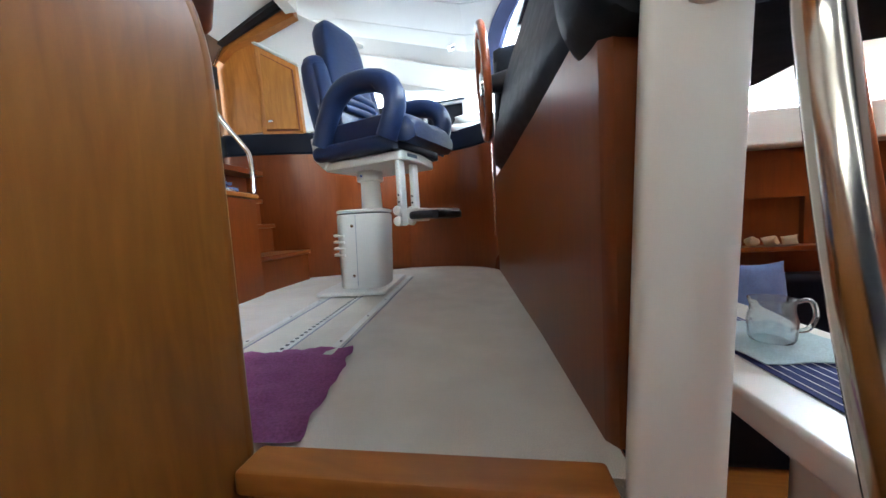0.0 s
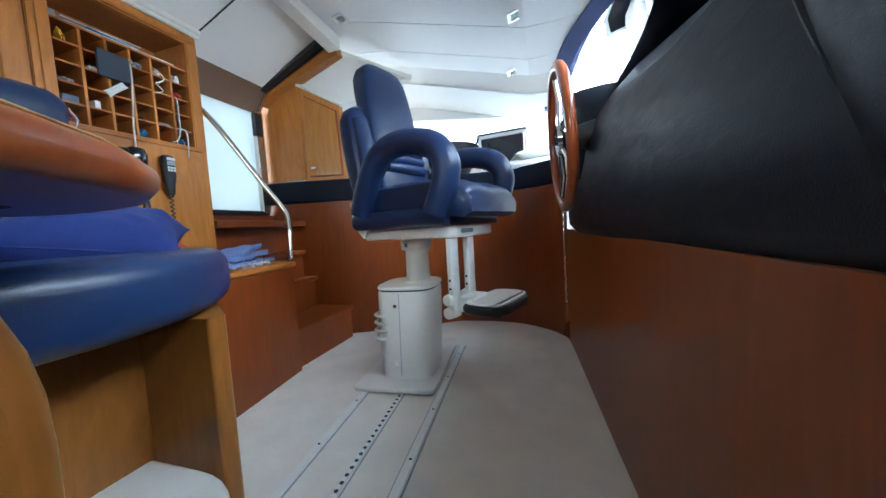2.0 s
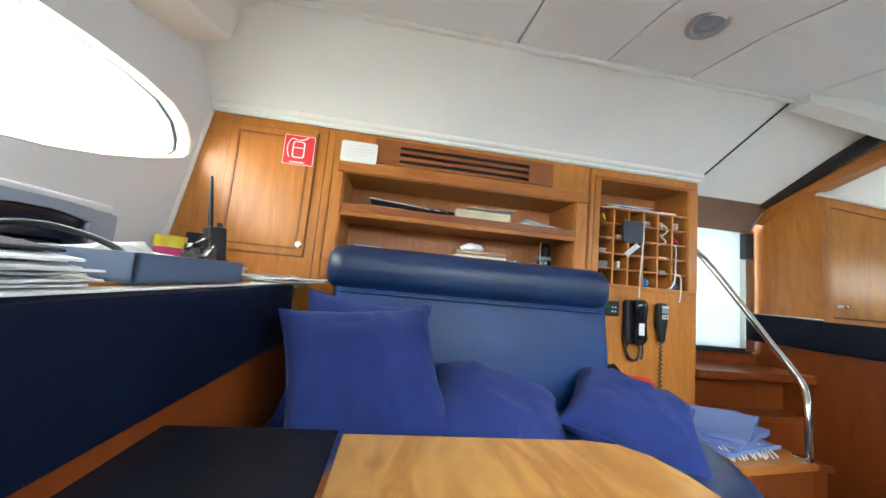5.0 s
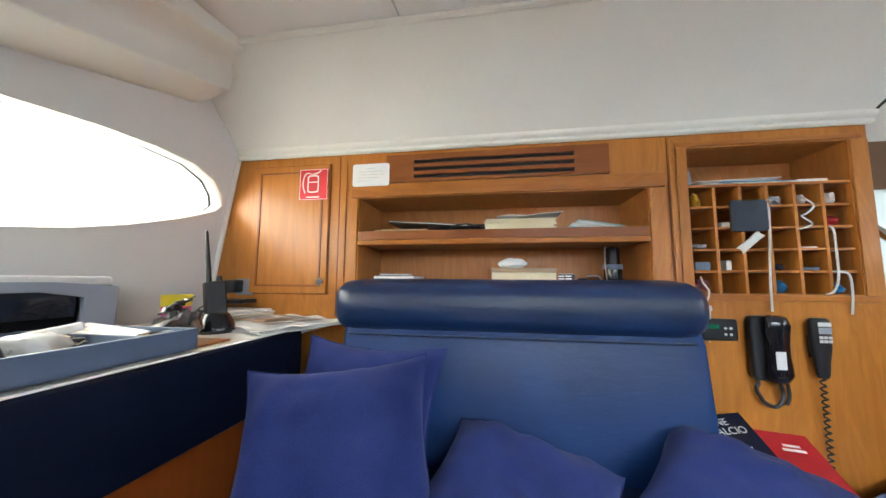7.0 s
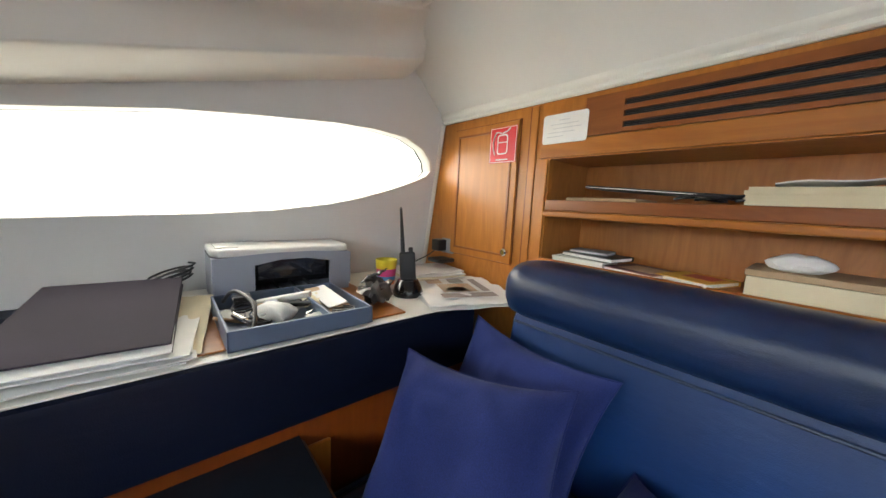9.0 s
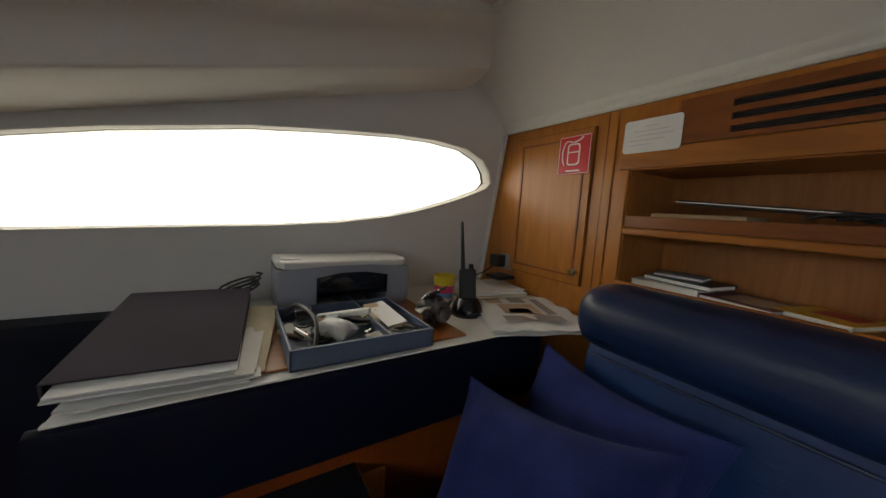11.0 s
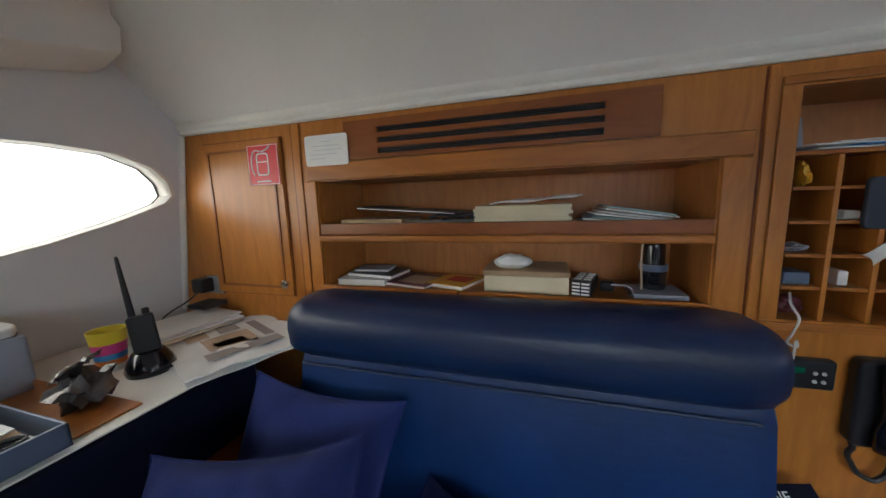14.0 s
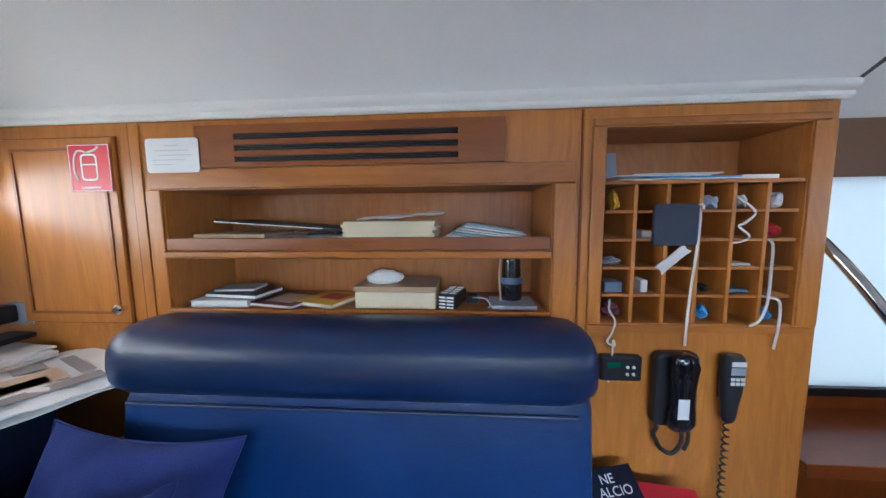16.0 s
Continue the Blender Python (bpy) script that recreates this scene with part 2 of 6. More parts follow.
def add_box(bm, x0, x1, y0, y1, z0, z1, m=None):
    vs = [bm.verts.new((x, y, z)) for x in (x0, x1) for y in (y0, y1) for z in (z0, z1)]
    for f in ((0, 1, 3, 2), (4, 6, 7, 5), (0, 4, 5, 1), (2, 3, 7, 6), (0, 2, 6, 4), (1, 5, 7, 3)):
        bm.faces.new([vs[i] for i in f])
    if m is not None:
        bmesh.ops.transform(bm, matrix=m, verts=vs)
    return vs


def soft_edges(bm, r, seg=2):
    if r > 0:
        bmesh.ops.bevel(bm, geom=list(bm.edges), offset=r, segments=seg, profile=0.5, affect='EDGES', clamp_overlap=True)
    return bm


def box(x0, x1, y0, y1, z0, z1, r=0.003, seg=2, m=None):
    bm = bmesh.new()
    add_box(bm, x0, x1, y0, y1, z0, z1)
    soft_edges(bm, r, seg)
    if m is not None:
        bmesh.ops.transform(bm, matrix=m, verts=bm.verts)
    return bm


def prism(pts, z0, z1, r=0.003, seg=2, m=None):
    """A flat outline in x, y raised from z0 to z1, with its edges rounded."""
    n = len(pts)
    area = sum(pts[i][0] * pts[(i + 1) % n][1] - pts[(i + 1) % n][0] * pts[i][1] for i in range(n))
    P = [Vector(p) for p in (pts if area > 0 else pts[::-1])]
    inward = []
    for i in range(n):
        u, v = (P[i] - P[i - 1]).normalized(), (P[(i + 1) % n] - P[i]).normalized()
        a, b = Vector((-u.y, u.x)), Vector((-v.y, v.x))
        d = a + b
        inward.append(d / max(0.35, 1 + a.dot(b)))
    levels = [(0, z0), (0, z1)]
    if r > 0:
        arc = [(r * (1 - math.sin(math.pi / 2 * k / seg)), r * (1 - math.cos(math.pi / 2 * k / seg))) for k in range(seg + 1)]
        levels = [(i, z0 + h) for i, h in arc] + [(i, z1 - h) for i, h in arc[::-1]]
    bm = loft([[(p.x + q.x * i, p.y + q.y * i, z) for p, q in zip(P, inward)] for i, z in levels], True)
    if m is not None:
        bmesh.ops.transform(bm, matrix=m, verts=bm.verts)
    return bm


def round_outline(pts, radii, steps=6):
    """A polygon with its corners rounded."""
    out = []
    n = len(pts)
    for i in range(n):
        p, a, b = Vector(pts[i]), Vector(pts[i - 1]), Vector(pts[(i + 1) % n])
        r = radii[i] if isinstance(radii, (list, tuple)) else radii
        if r <= 0:
            out.append(tuple(p))
            continue
        u, v = (a - p).normalized(), (b - p).normalized()
        s, e = p + u * r, p + v * r
        for k in range(steps + 1):
            t = k / steps
            out.append(tuple(s * (1 - t) ** 2 + p * 2 * t * (1 - t) + e * t * t))
    return out


def tube(points, r, seg=10, smooth_steps=0, cap=True):
    """A round bar along a line of points."""
    P = [Vector(p) for p in points]
    if smooth_steps:
        Q = []
        for i in range(len(P) - 1):
            a, b, c, d = P[max(i - 1, 0)], P[i], P[i + 1], P[min(i + 2, len(P) - 1)]
            for k in range(smooth_steps):
                t = k / smooth_steps
                Q.append(0.5 * (2 * b + (c - a) * t + (2 * a - 5 * b + 4 * c - d) * t * t + (3 * b - a - 3 * c + d) * t ** 3))
        P = Q + [P[-1]]
    bm = bmesh.new()
    rings, side = [], None
    for i, p in enumerate(P):
        d = (P[min(i + 1, len(P) - 1)] - P[max(i - 1, 0)]).normalized()
        if side is None:
            side = d.orthogonal().normalized()
        side = (side - d * side.dot(d)).normalized()
        up = d.cross(side)
        rings.append([bm.verts.new(p + (side * math.cos(2 * math.pi * k / seg) + up * math.sin(2 * math.pi * k / seg)) * r) for k in range(seg)])
    for a, b in zip(rings, rings[1:]):
        for k in range(seg):
            bm.faces.new((a[k], a[(k + 1) % seg], b[(k + 1) % seg], b[k]))
    if cap:
        bm.faces.new(rings[0][::-1])
        bm.faces.new(rings[-1])
    return bm


def lathe(profile, seg=24, m=None):
    """Radius, height pairs turned about z."""
    bm = bmesh.new()
    rings = [[bm.verts.new((max(r, 1e-4) * math.cos(2 * math.pi * k / seg), max(r, 1e-4) * math.sin(2 * math.pi * k / seg), z)) for k in range(seg)] for r, z in profile]
    for a, b in zip(rings, rings[1:]):
        for k in range(seg):
            bm.faces.new((a[k], a[(k + 1) % seg], b[(k + 1) % seg], b[k]))
    bm.faces.new(rings[0][::-1])
    bm.faces.new(rings[-1])
    if m is not None:
        bmesh.ops.transform(bm, matrix=m, verts=bm.verts)
    return bm


def loft(sections, close=False, caps=True):
    """Faces between rows of points; each row may be a closed loop."""
    bm = bmesh.new()
    rows = [[bm.verts.new(p) for p in s] for s in sections]
    n = len(rows[0])
    for a, b in zip(rows, rows[1:]):
        for k in range(n if close else n - 1):
            bm.faces.new((a[k], a[(k + 1) % n], b[(k + 1) % n], b[k]))
    if close and caps:
        bm.faces.new(rows[0][::-1])
        bm.faces.new(rows[-1])
    return bm


def sheet_with_holes(outer, holes, place, thick, r=0.0):
    """A wall: an outline with openings right through it. place maps (u, v, depth) to the world."""
    bm = bmesh.new()
    loops = [outer, *holes]
    for depth in (0.0, thick):
        edges = []
        for lp in loops:
            vs = [bm.verts.new(place(u, v, depth)) for u, v in lp]
            edges += [bm.edges.new((vs[i], vs[(i + 1) % len(vs)])) for i in range(len(vs))]
        bmesh.ops.triangle_fill(bm, use_beauty=True, use_dissolve=False, edges=edges)
    bm.verts.ensure_lookup_table()
    half = len(bm.verts) // 2
    k = 0
    for lp in loops:
        n = len(lp)
        for i in range(n):
            a, b = k + i, k + (i + 1) % n
            bm.faces.new((bm.verts[a], bm.verts[b], bm.verts[b + half], bm.verts[a + half]))
        k += n
    return bm


def rect(u0, u1, v0, v1):
    return [(u0, v0), (u1, v0), (u1, v1), (u0, v1)]


def pillow(w, h, d, m, seed=0, n=30):
    """A stuffed square cushion with pointed corners and a few creases."""
    bm = bmesh.new()
    grid = {}
    off = Vector((seed * 3.7, seed * 1.3, 0))
    for s in (1, -1):
        for i in range(n + 1):
            for j in range(n + 1):
                u, v = 2 * i / n - 1, 2 * j / n - 1
                edge = i in (0, n) or j in (0, n)
                if edge and s == -1:
                    grid[s, i, j] = grid[1, i, j]
                    continue
                k = max(0.0, (1 - abs(u) ** 3.2) * (1 - abs(v) ** 3.2)) ** 0.58
                pin = 1 - 0.13 * (1 - abs(u) ** 2) * abs(v) ** 3
                pin2 = 1 - 0.13 * (1 - abs(v) ** 2) * abs(u) ** 3
                wob = noise.noise(Vector((u * 1.6, v * 1.6, s * 2)) + off) * 0.20 + noise.noise(Vector((u * 4, v * 4, s)) + off) * 0.09 - 0.13 * max(0.0, 1 - 5 * abs(noise.noise(Vector((u * 2.4 + 0.5 * v, v * 1.1, s * 3)) + off))) * (0.35 + 0.65 * abs(v))
                z = s * d / 2 * k * (1 + wob)
                grid[s, i, j] = bm.verts.new((u * w / 2 * pin2, v * h / 2 * pin, z))
    for s in (1, -1):
        for i in range(n):
            for j in range(n):
                q = [grid[s, i, j], grid[s, i + 1, j], grid[s, i + 1, j + 1], grid[s, i, j + 1]]
                bm.faces.new(q if s == 1 else q[::-1])
    bmesh.ops.transform(bm, matrix=m, verts=bm.verts)
    return bm


def crumple(w, d, h, m, seed=0, rough=0.3):
    """A crumpled lump with soft folds, resting on its flattened underside."""
    bm = bmesh.new()
    bmesh.ops.create_icosphere(bm, subdivisions=3, radius=1.0)
    for v in bm.verts:
        p = v.co.copy()
        k = 1 + rough * noise.noise(p * 1.7 + Vector((seed, seed * 2.3, 0))) - rough * 0.7 * max(0.0, 1 - 4 * abs(noise.noise(p * 3.4 + Vector((0, seed, seed)))))
        v.co = Vector((p.x * w / 2 * k, p.y * d / 2 * k, max(p.z, -0.8) * h / 2 * k))
    bmesh.ops.transform(bm, matrix=m, verts=bm.verts)
    return bm


def rough_sheet(w, h, m, amp=0.004, n=10, seed=0, thick=0.0015, freq=6):
    """A limp sheet of paper or cloth with a slight wave."""
    bm = bmesh.new()
    rows = []
    for z in (0, thick):
        rows.append([[bm.verts.new((w * (i / n - .5), h * (j / n - .5), z + amp * (1 + noise.noise(Vector((i * freq / n + seed * 5, j * freq / n, seed)))))) for j in range(n + 1)] for i in range(n + 1)])
    for i in range(n):
        for j in range(n):
            a, b = rows[0], rows[1]
            bm.faces.new((a[i][j], a[i][j + 1], a[i + 1][j + 1], a[i + 1][j]))
            bm.faces.new((b[i][j], b[i + 1][j], b[i + 1][j + 1], b[i][j + 1]))
    for i in range(n):
        for p, q in (((i, 0), (i + 1, 0)), ((i, n), (i + 1, n)), ((0, i), (0, i + 1)), ((n, i), (n, i + 1))):
            a, b = rows
            bm.faces.new((a[p[0]][p[1]], a[q[0]][q[1]], b[q[0]][q[1]], b[p[0]][p[1]]))
    bmesh.ops.transform(bm, matrix=m, verts=bm.verts)
    return bm


def letters(name, text, size, m, mat, parent):
    c = bpy.data.curves.new(name, 'FONT')
    c.body, c.size, c.extrude, c.align_x = text, size, 0.0004, 'CENTER'
    me_ob = bpy.data.objects.new(name, c)
    me = bpy.data.meshes.new_from_object(me_ob)
    bpy.data.objects.remove(me_ob)
    me.materials.clear()
    me.materials.append(mat)
    ob = new(name, me)
    ob.matrix_world = m
    ob.parent = parent
    ob.matrix_parent_inverse = parent.matrix_world.inverted()
    return ob


# ---- the setting ----
def ceil_z(x):
    """Height of the deckhead, which falls towards the bow."""
    return 2.13 - 0.12 * max(0, min(x, 0.65) - 0.34) - 0.265 * max(0, min(x, 1.66) - 0.65)


def wall_y(z):
    """The starboard side leans outwards towards its foot."""
    return -0.588 - 0.165 * (1.83 - z)


# floors
structure("floor", prism([(-0.05, 0.57), (2.0, 0.57), (2.0, 3.05), (-0.05, 3.05)], -0.05, 0, 0), CARPET, "cream carpet on the wheelhouse floor", False)
structure("floor_dinette", prism(round_outline([(0.3, -0.8), (1.34, -0.8), (1.34, 0.54), (1.0, 1.02), (0.3, 1.02)], [0, 0, 0, 0.14, 0]), 0.0, 0.2, 0.02, 3), CARPET, "raised cream carpeted platform at the dinette")
structure("floor_saloon", box(1.3, 4.3, -1.3, 2.4, -0.95, -0.88, 0), WOOD_X, "lower saloon floor", False)
structure("floor_landing", box(-0.30, 0.02, 1.8, 2.5, 0.84, 0.88, 0.004), WOOD_DEEP, "dark wooden landing before the aft door")

# companionway steps down to the saloon
for y0, y1, z in ((0.33, 0.57, -0.22), (0.09, 0.33, -0.44), (-0.15, 0.09, -0.66)):
    st = thing("companionway_step", "varnished wooden companionway step with cream carpet tread", "step", "companionway steps", (1.7, y0, z))
    part("tread", box(1.385, 1.965, y0 - 0.02, y1, z - 0.03, z, 0.006), WOOD_X, st)
    part("carpet", box(1.42, 1.93, y0 + 0.03, y1 - 0.01, z, z + 0.008, 0.003), CARPET, st)
    part("riser", box(1.385, 1.965, y1 - 0.012, y1 - 0.001, z, z + 0.19, 0.001), WOOD_X, st)
structure("trim_sill", box(1.385, 1.965, 0.52, 0.59, -0.03, 0.012, 0.008), WOOD_X, "varnished wooden sill at the head of the companionway")

# aft wall with the shelf and pigeonhole openings
SH = (0.0, 1.11, 1.282, 1.642)
PG = (1.248, 1.742, 1.262, 1.784)
outer = [(wall_y(0), 0), (1.80, 0), (1.80, 1.835), (-0.588, 1.835)]
structure("wall_aft", sheet_with_holes(outer, [rect(*SH), rect(*PG)], lambda u, v, d: (-d, u, v), 0.022), WOOD, "aft bulkhead of varnished cherry veneer", False)
structure("wall_aft_backing", box(-0.36, -0.34, -0.9, 1.8, 0, 2.2, 0), WOOD_IN, "plain wooden wall behind the lockers", False)
structure("wall_aft_end", box(-0.34, -0.0225, 1.782, 1.80, 0.0, 1.894, 0), WOOD, "wooden end of the aft bulkhead", False)
for name, y0, y1, z0, z1, w, mat in (("trim_shelf_top", -0.035, 1.17, 1.645, 1.70, 0.012, WOOD_Y), ("trim_shelf_side", -0.05, -0.004, 1.25, 1.643, 0.010, WOOD),
                                ("trim_shelf_side", 1.114, 1.17, 1.25, 1.643, 0.010, WOOD), ("trim_stile", 1.186, 1.206, 0.62, 1.83, 0.008, WOOD),
                                ("trim_stile", -0.088, -0.058, 1.15, 1.83, 0.006, WOOD), ("trim_pigeonholes_top", 1.21, 1.78, 1.788, 1.806, 0.010, WOOD_Y),
                                ("trim_pigeonholes_foot", 1.21, 1.78, 1.238, 1.258, 0.010, WOOD_Y), ("trim_pigeonholes_side", 1.21, 1.244, 1.26, 1.786, 0.008, WOOD),
                                ("trim_pigeonholes_side", 1.746, 1.798, 1.26, 1.786, 0.006, WOOD)):
    structure(name, box(0.0005, w, y0, y1, z0, z1, 0.004), mat, "varnished cherry moulding")
# interiors of the two recesses
for nm, (a, b, c, d), dep in (("shelf_recess", SH, 0.27), ("pigeonhole_recess", PG, 0.22)):
    structure("wall_" + nm + "_back", box(-dep - 0.01, -dep, a - 0.02, b + 0.02, c - 0.02, d + 0.02, 0), WOOD_IN, "wooden back of the recess", False)
    for s, (y0, y1, z0, z1) in (("side", (a - 0.014, a, c, d)), ("side", (b, b + 0.014, c, d)), ("top", (a - 0.014, b + 0.014, d, d + 0.012)), ("foot", (a - 0.014, b + 0.014, c - 0.02, c))):
        structure("wall_" + nm + "_" + s, box(-dep, -0.0225, y0, y1, z0, z1, 0), WOOD_IN, "varnished wooden lining of the recess", False)

# unseen board, added to block sun leaking through the cavity onto the cornice
structure("ceiling_void", box(-0.34, -0.006, -0.88, 1.80, 1.895, 1.906, 0), WOOD_IN, "unseen board added above the lockers to keep sun out", False)

# cornice: a stepped moulding along the top of the aft wall
prof = [(0.0, 1.836), (0.010, 1.836), (0.016, 1.842), (0.016, 1.852), (0.026, 1.857), (0.030, 1.865), (0.030, 1.876), (0.0, 1.885)]
structure("trim_cornice", loft([[(x, y, z) for x, z in prof] for y in (-0.575, 1.815)], True), GEL, "white painted cornice moulding")
structure("trim_corner_bead", tube([(0.008, wall_y(1.835) + 0.004, 1.835), (0.008, wall_y(1.16) + 0.004, 1.16)], 0.011, 8), GEL, "white corner bead")
# sloping panel above it, up to the deckhead
structure("ceiling_slope", loft([[(0.012, -0.62, 1.868), (0.012, 1.805, 1.868), (-0.01, 1.805, 1.89), (-0.01, -0.62, 1.89)],
                                 [(0.335, -0.62, 2.132), (0.335, 1.915, 2.132), (0.32, 1.915, 2.152), (0.32, -0.62, 2.152)]], True), CREAM, "cream vinyl panel sloping up to the deckhead", False)
structure("trim_slope_gap", tube([(0.016, 1.808, 1.868), (0.337, 1.919, 2.128)], 0.0045, 6), BLACK, "dark joint between sloping panel and hatch")
structure("trim_slope_edge", tube([(0.345, -0.4, 2.126), (0.345, 1.915, 2.126)], 0.012, 8), GEL, "white bead along the deckhead edge")

# deckhead: panels with recessed joints, one mesh
bm = bmesh.new()
ys = [-0.40, 0.27, 0.64, 1.015, 1.393, 1.925, 2.38, 2.75, 3.05]
for i in range(len(ys) - 1):
    y0, y1 = ys[i] + 0.004, ys[i + 1] - 0.004
    x0, x1 = 0.349, 2.24 if y0 < 1.2 else 2.16 if y0 < 1.9 else 2.04 if y0 < 2.3 else 1.95 if y0 < 2.7 else 1.86
    cut = [x0, 0.65, 1.66, x1]
    top = [bm.verts.new((x, y, ceil_z(x) + 0.025)) for x in cut for y in (y0, y1)]
    low = [bm.verts.new((x, y, ceil_z(x))) for x in cut for y in (y0, y1)]
    for k in range(3):
        a = 2 * k
        bm.faces.new((low[a], low[a + 1], low[a + 3], low[a + 2]))
        bm.faces.new((top[a], top[a + 2], top[a + 3], top[a + 1]))
        bm.faces.new((low[a], low[a + 2], top[a + 2], top[a]))
        bm.faces.new((low[a + 1], top[a + 1], top[a + 3], low[a + 3]))
    bm.faces.new((low[0], top[0], top[1], low[1]))
    bm.faces.new((low[6], low[7], top[7], top[6]))
structure("ceiling", bm, CEILING, "white padded deckhead panels with narrow joints", False)
structure("ceiling_backing", loft([[(x, -0.9, ceil_z(x) + 0.012), (x, 3.6, ceil_z(x) + 0.012), (x, 3.6, ceil_z(x) + 0.06), (x, -0.9, ceil_z(x) + 0.06)] for x in (-0.12, 0.34, 0.65, 1.66, 1.84)], True), CEILING, "deckhead behind the panels", False)

# starboard soffit, stepped, falling towards the bow with the deckhead
def soffit_row(x):
    z = 2.008 - 0.262 * (x - 0.26)
    return [(x, -0.62, z - 0.040), (x, -0.50, z - 0.030), (x, -0.425, z - 0.004), (x, -0.418, z + 0.004), (x, -0.412, z + 0.045), (x, -0.395, z + 0.085), (x, -0.36, z + 0.108), (x, -0.315, z + 0.116), (x, -0.308, z + 0.124), (x, -0.30, z + 0.165), (x, -0.28, z + 0.20), (x, -0.26, z + 0.21), (x, -0.62, z + 0.21)]


structure("ceiling_soffit", loft([soffit_row(x) for x in (0.255, 0.6, 1.2, 2.3)], True), CREAM, "cream soffit along the starboard side")

# starboard side with the long lens-shaped window
top_edge = [(0.035, 1.62), (0.05, 1.665), (0.10, 1.715), (0.20, 1.752), (0.35, 1.762), (0.52, 1.757), (0.75, 1.735), (1.0, 1.707), (1.33, 1.648), (1.6, 1.585), (1.85, 1.50)]
low_edge = [(1.95, 1.42), (1.85, 1.375), (1.52, 1.373), (1.2, 1.388), (0.95, 1.398), (0.727, 1.415), (0.52, 1.445), (0.379, 1.478), (0.22, 1.528), (0.12, 1.566), (0.06, 1.592)]
hole = top_edge + low_edge
place_s = lambda u, v, d: (u, wall_y(v) - d, v)
structure("wall_starboard", sheet_with_holes([(-0.4, -0.95), (2.45, -0.95), (2.45, 2.2), (-0.4, 2.2)], [hole], place_s, 0.09), WHITE_WALL, "pale cloth-lined starboard side", False)
win = tagged(new("window_1"), "lens-shaped fixed window with a thin cream frame", "window", "", "structure")
cx, cz = 0.95, 1.56
ring = [[place_s(cx + (u - cx) * k, cz + (v - cz) * k, d) for u, v in hole] for k, d in ((1.0, -0.006), (0.985, -0.008), (0.972, 0.004), (0.968, 0.05), (1.0, 0.05))]
part("window_frame", loft(ring + [ring[0]], True, False), CREAM, win)
bm = bmesh.new()
bm.faces.new([bm.verts.new(place_s(cx + (u - cx) * 0.975, cz + (v - cz) * 0.975, 0.045)) for u, v in hole])
pane = part("pane", bm, GLASS, win)
pane.visible_shadow = False
seal = [[place_s(cx + (u - cx) * k, cz + (v - cz) * k, d) for u, v in hole] for k, d in ((0.968, 0.034), (0.9635, 0.036), (0.9635, 0.044), (0.968, 0.044))]
part("seal", loft(seal + [seal[0]], True, False), BLACK, win, "black rubber window seal")

# helm bulkhead, companionway pillar
helm = [(2.035, 0.630), (2.0, 0.634), (1.984, 0.655), (1.955, 1.2), (1.925, 1.6), (1.87, 2.4), (1.852, 2.62)]
structure("wall_helm", loft([[(x, y, 0.0), (x, y, 0.712), (x + 0.03, y, 0.712), (x + 0.03, y, 0.0)] for x, y in helm], True), WOOD_HELM, "dark cherry bulkhead below the helm, deepened in colour for shade")
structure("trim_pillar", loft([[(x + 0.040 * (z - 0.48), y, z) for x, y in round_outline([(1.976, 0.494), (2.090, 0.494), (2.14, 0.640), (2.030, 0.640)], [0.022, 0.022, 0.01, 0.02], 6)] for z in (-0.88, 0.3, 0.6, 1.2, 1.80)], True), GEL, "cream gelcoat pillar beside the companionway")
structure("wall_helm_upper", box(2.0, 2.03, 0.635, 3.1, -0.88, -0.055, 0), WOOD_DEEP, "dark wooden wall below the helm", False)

# port bulkhead: curved panels under the ledge
def smooth_line(pts, steps=6):
    P = [Vector(p) for p in pts]
    out = []
    for i in range(len(P) - 1):
        a, b, c, d = P[max(i - 1, 0)], P[i], P[i + 1], P[min(i + 2, len(P) - 1)]
        for k in range(steps):
            t = k / steps
            out.append(0.5 * (2 * b + (c - a) * t + (2 * a - 5 * b + 4 * c - d) * t * t + (3 * b - a - 3 * c + d) * t ** 3))
    return out + [P[-1]]


port_a = smooth_line([(-0.32, 2.458), (-0.10, 2.492), (0.10, 2.535), (0.32, 2.60), (0.62, 2.74), (0.9, 2.90), (1.06, 2.99)])
port_b = smooth_line([(1.06, 2.99), (1.3, 3.0), (1.52, 2.965), (1.72, 2.84), (1.83, 2.70), (1.855, 2.60)])
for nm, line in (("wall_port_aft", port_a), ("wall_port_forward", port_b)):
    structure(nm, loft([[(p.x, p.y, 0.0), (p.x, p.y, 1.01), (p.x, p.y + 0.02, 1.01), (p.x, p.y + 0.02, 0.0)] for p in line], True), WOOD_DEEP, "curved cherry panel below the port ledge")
    structure("trim_ledge_pad", loft([[(p.x, p.y - 0.012, 1.012), (p.x, p.y - 0.022, 1.03), (p.x, p.y - 0.022, 1.15), (p.x, p.y - 0.010, 1.172), (p.x, p.y + 0.03, 1.178), (p.x, p.y + 0.03, 1.012)] for p in line], True), NAVY_DARK, "dark navy leather pad along the ledge")
structure("floor_ledge", prism([(p.x, p.y + 0.02) for p in port_a + port_b[1:]] + [(1.95, 2.6), (2.1, 3.5), (-0.5, 3.5)], 1.14, 1.17, 0), GEL, "cream ledge along the port side", False)

structure("wall_port_end", box(-0.34, -0.322, 2.531, 3.48, 0.0, 2.2, 0), WHITE_WALL, "plain aft end of the port side", False)

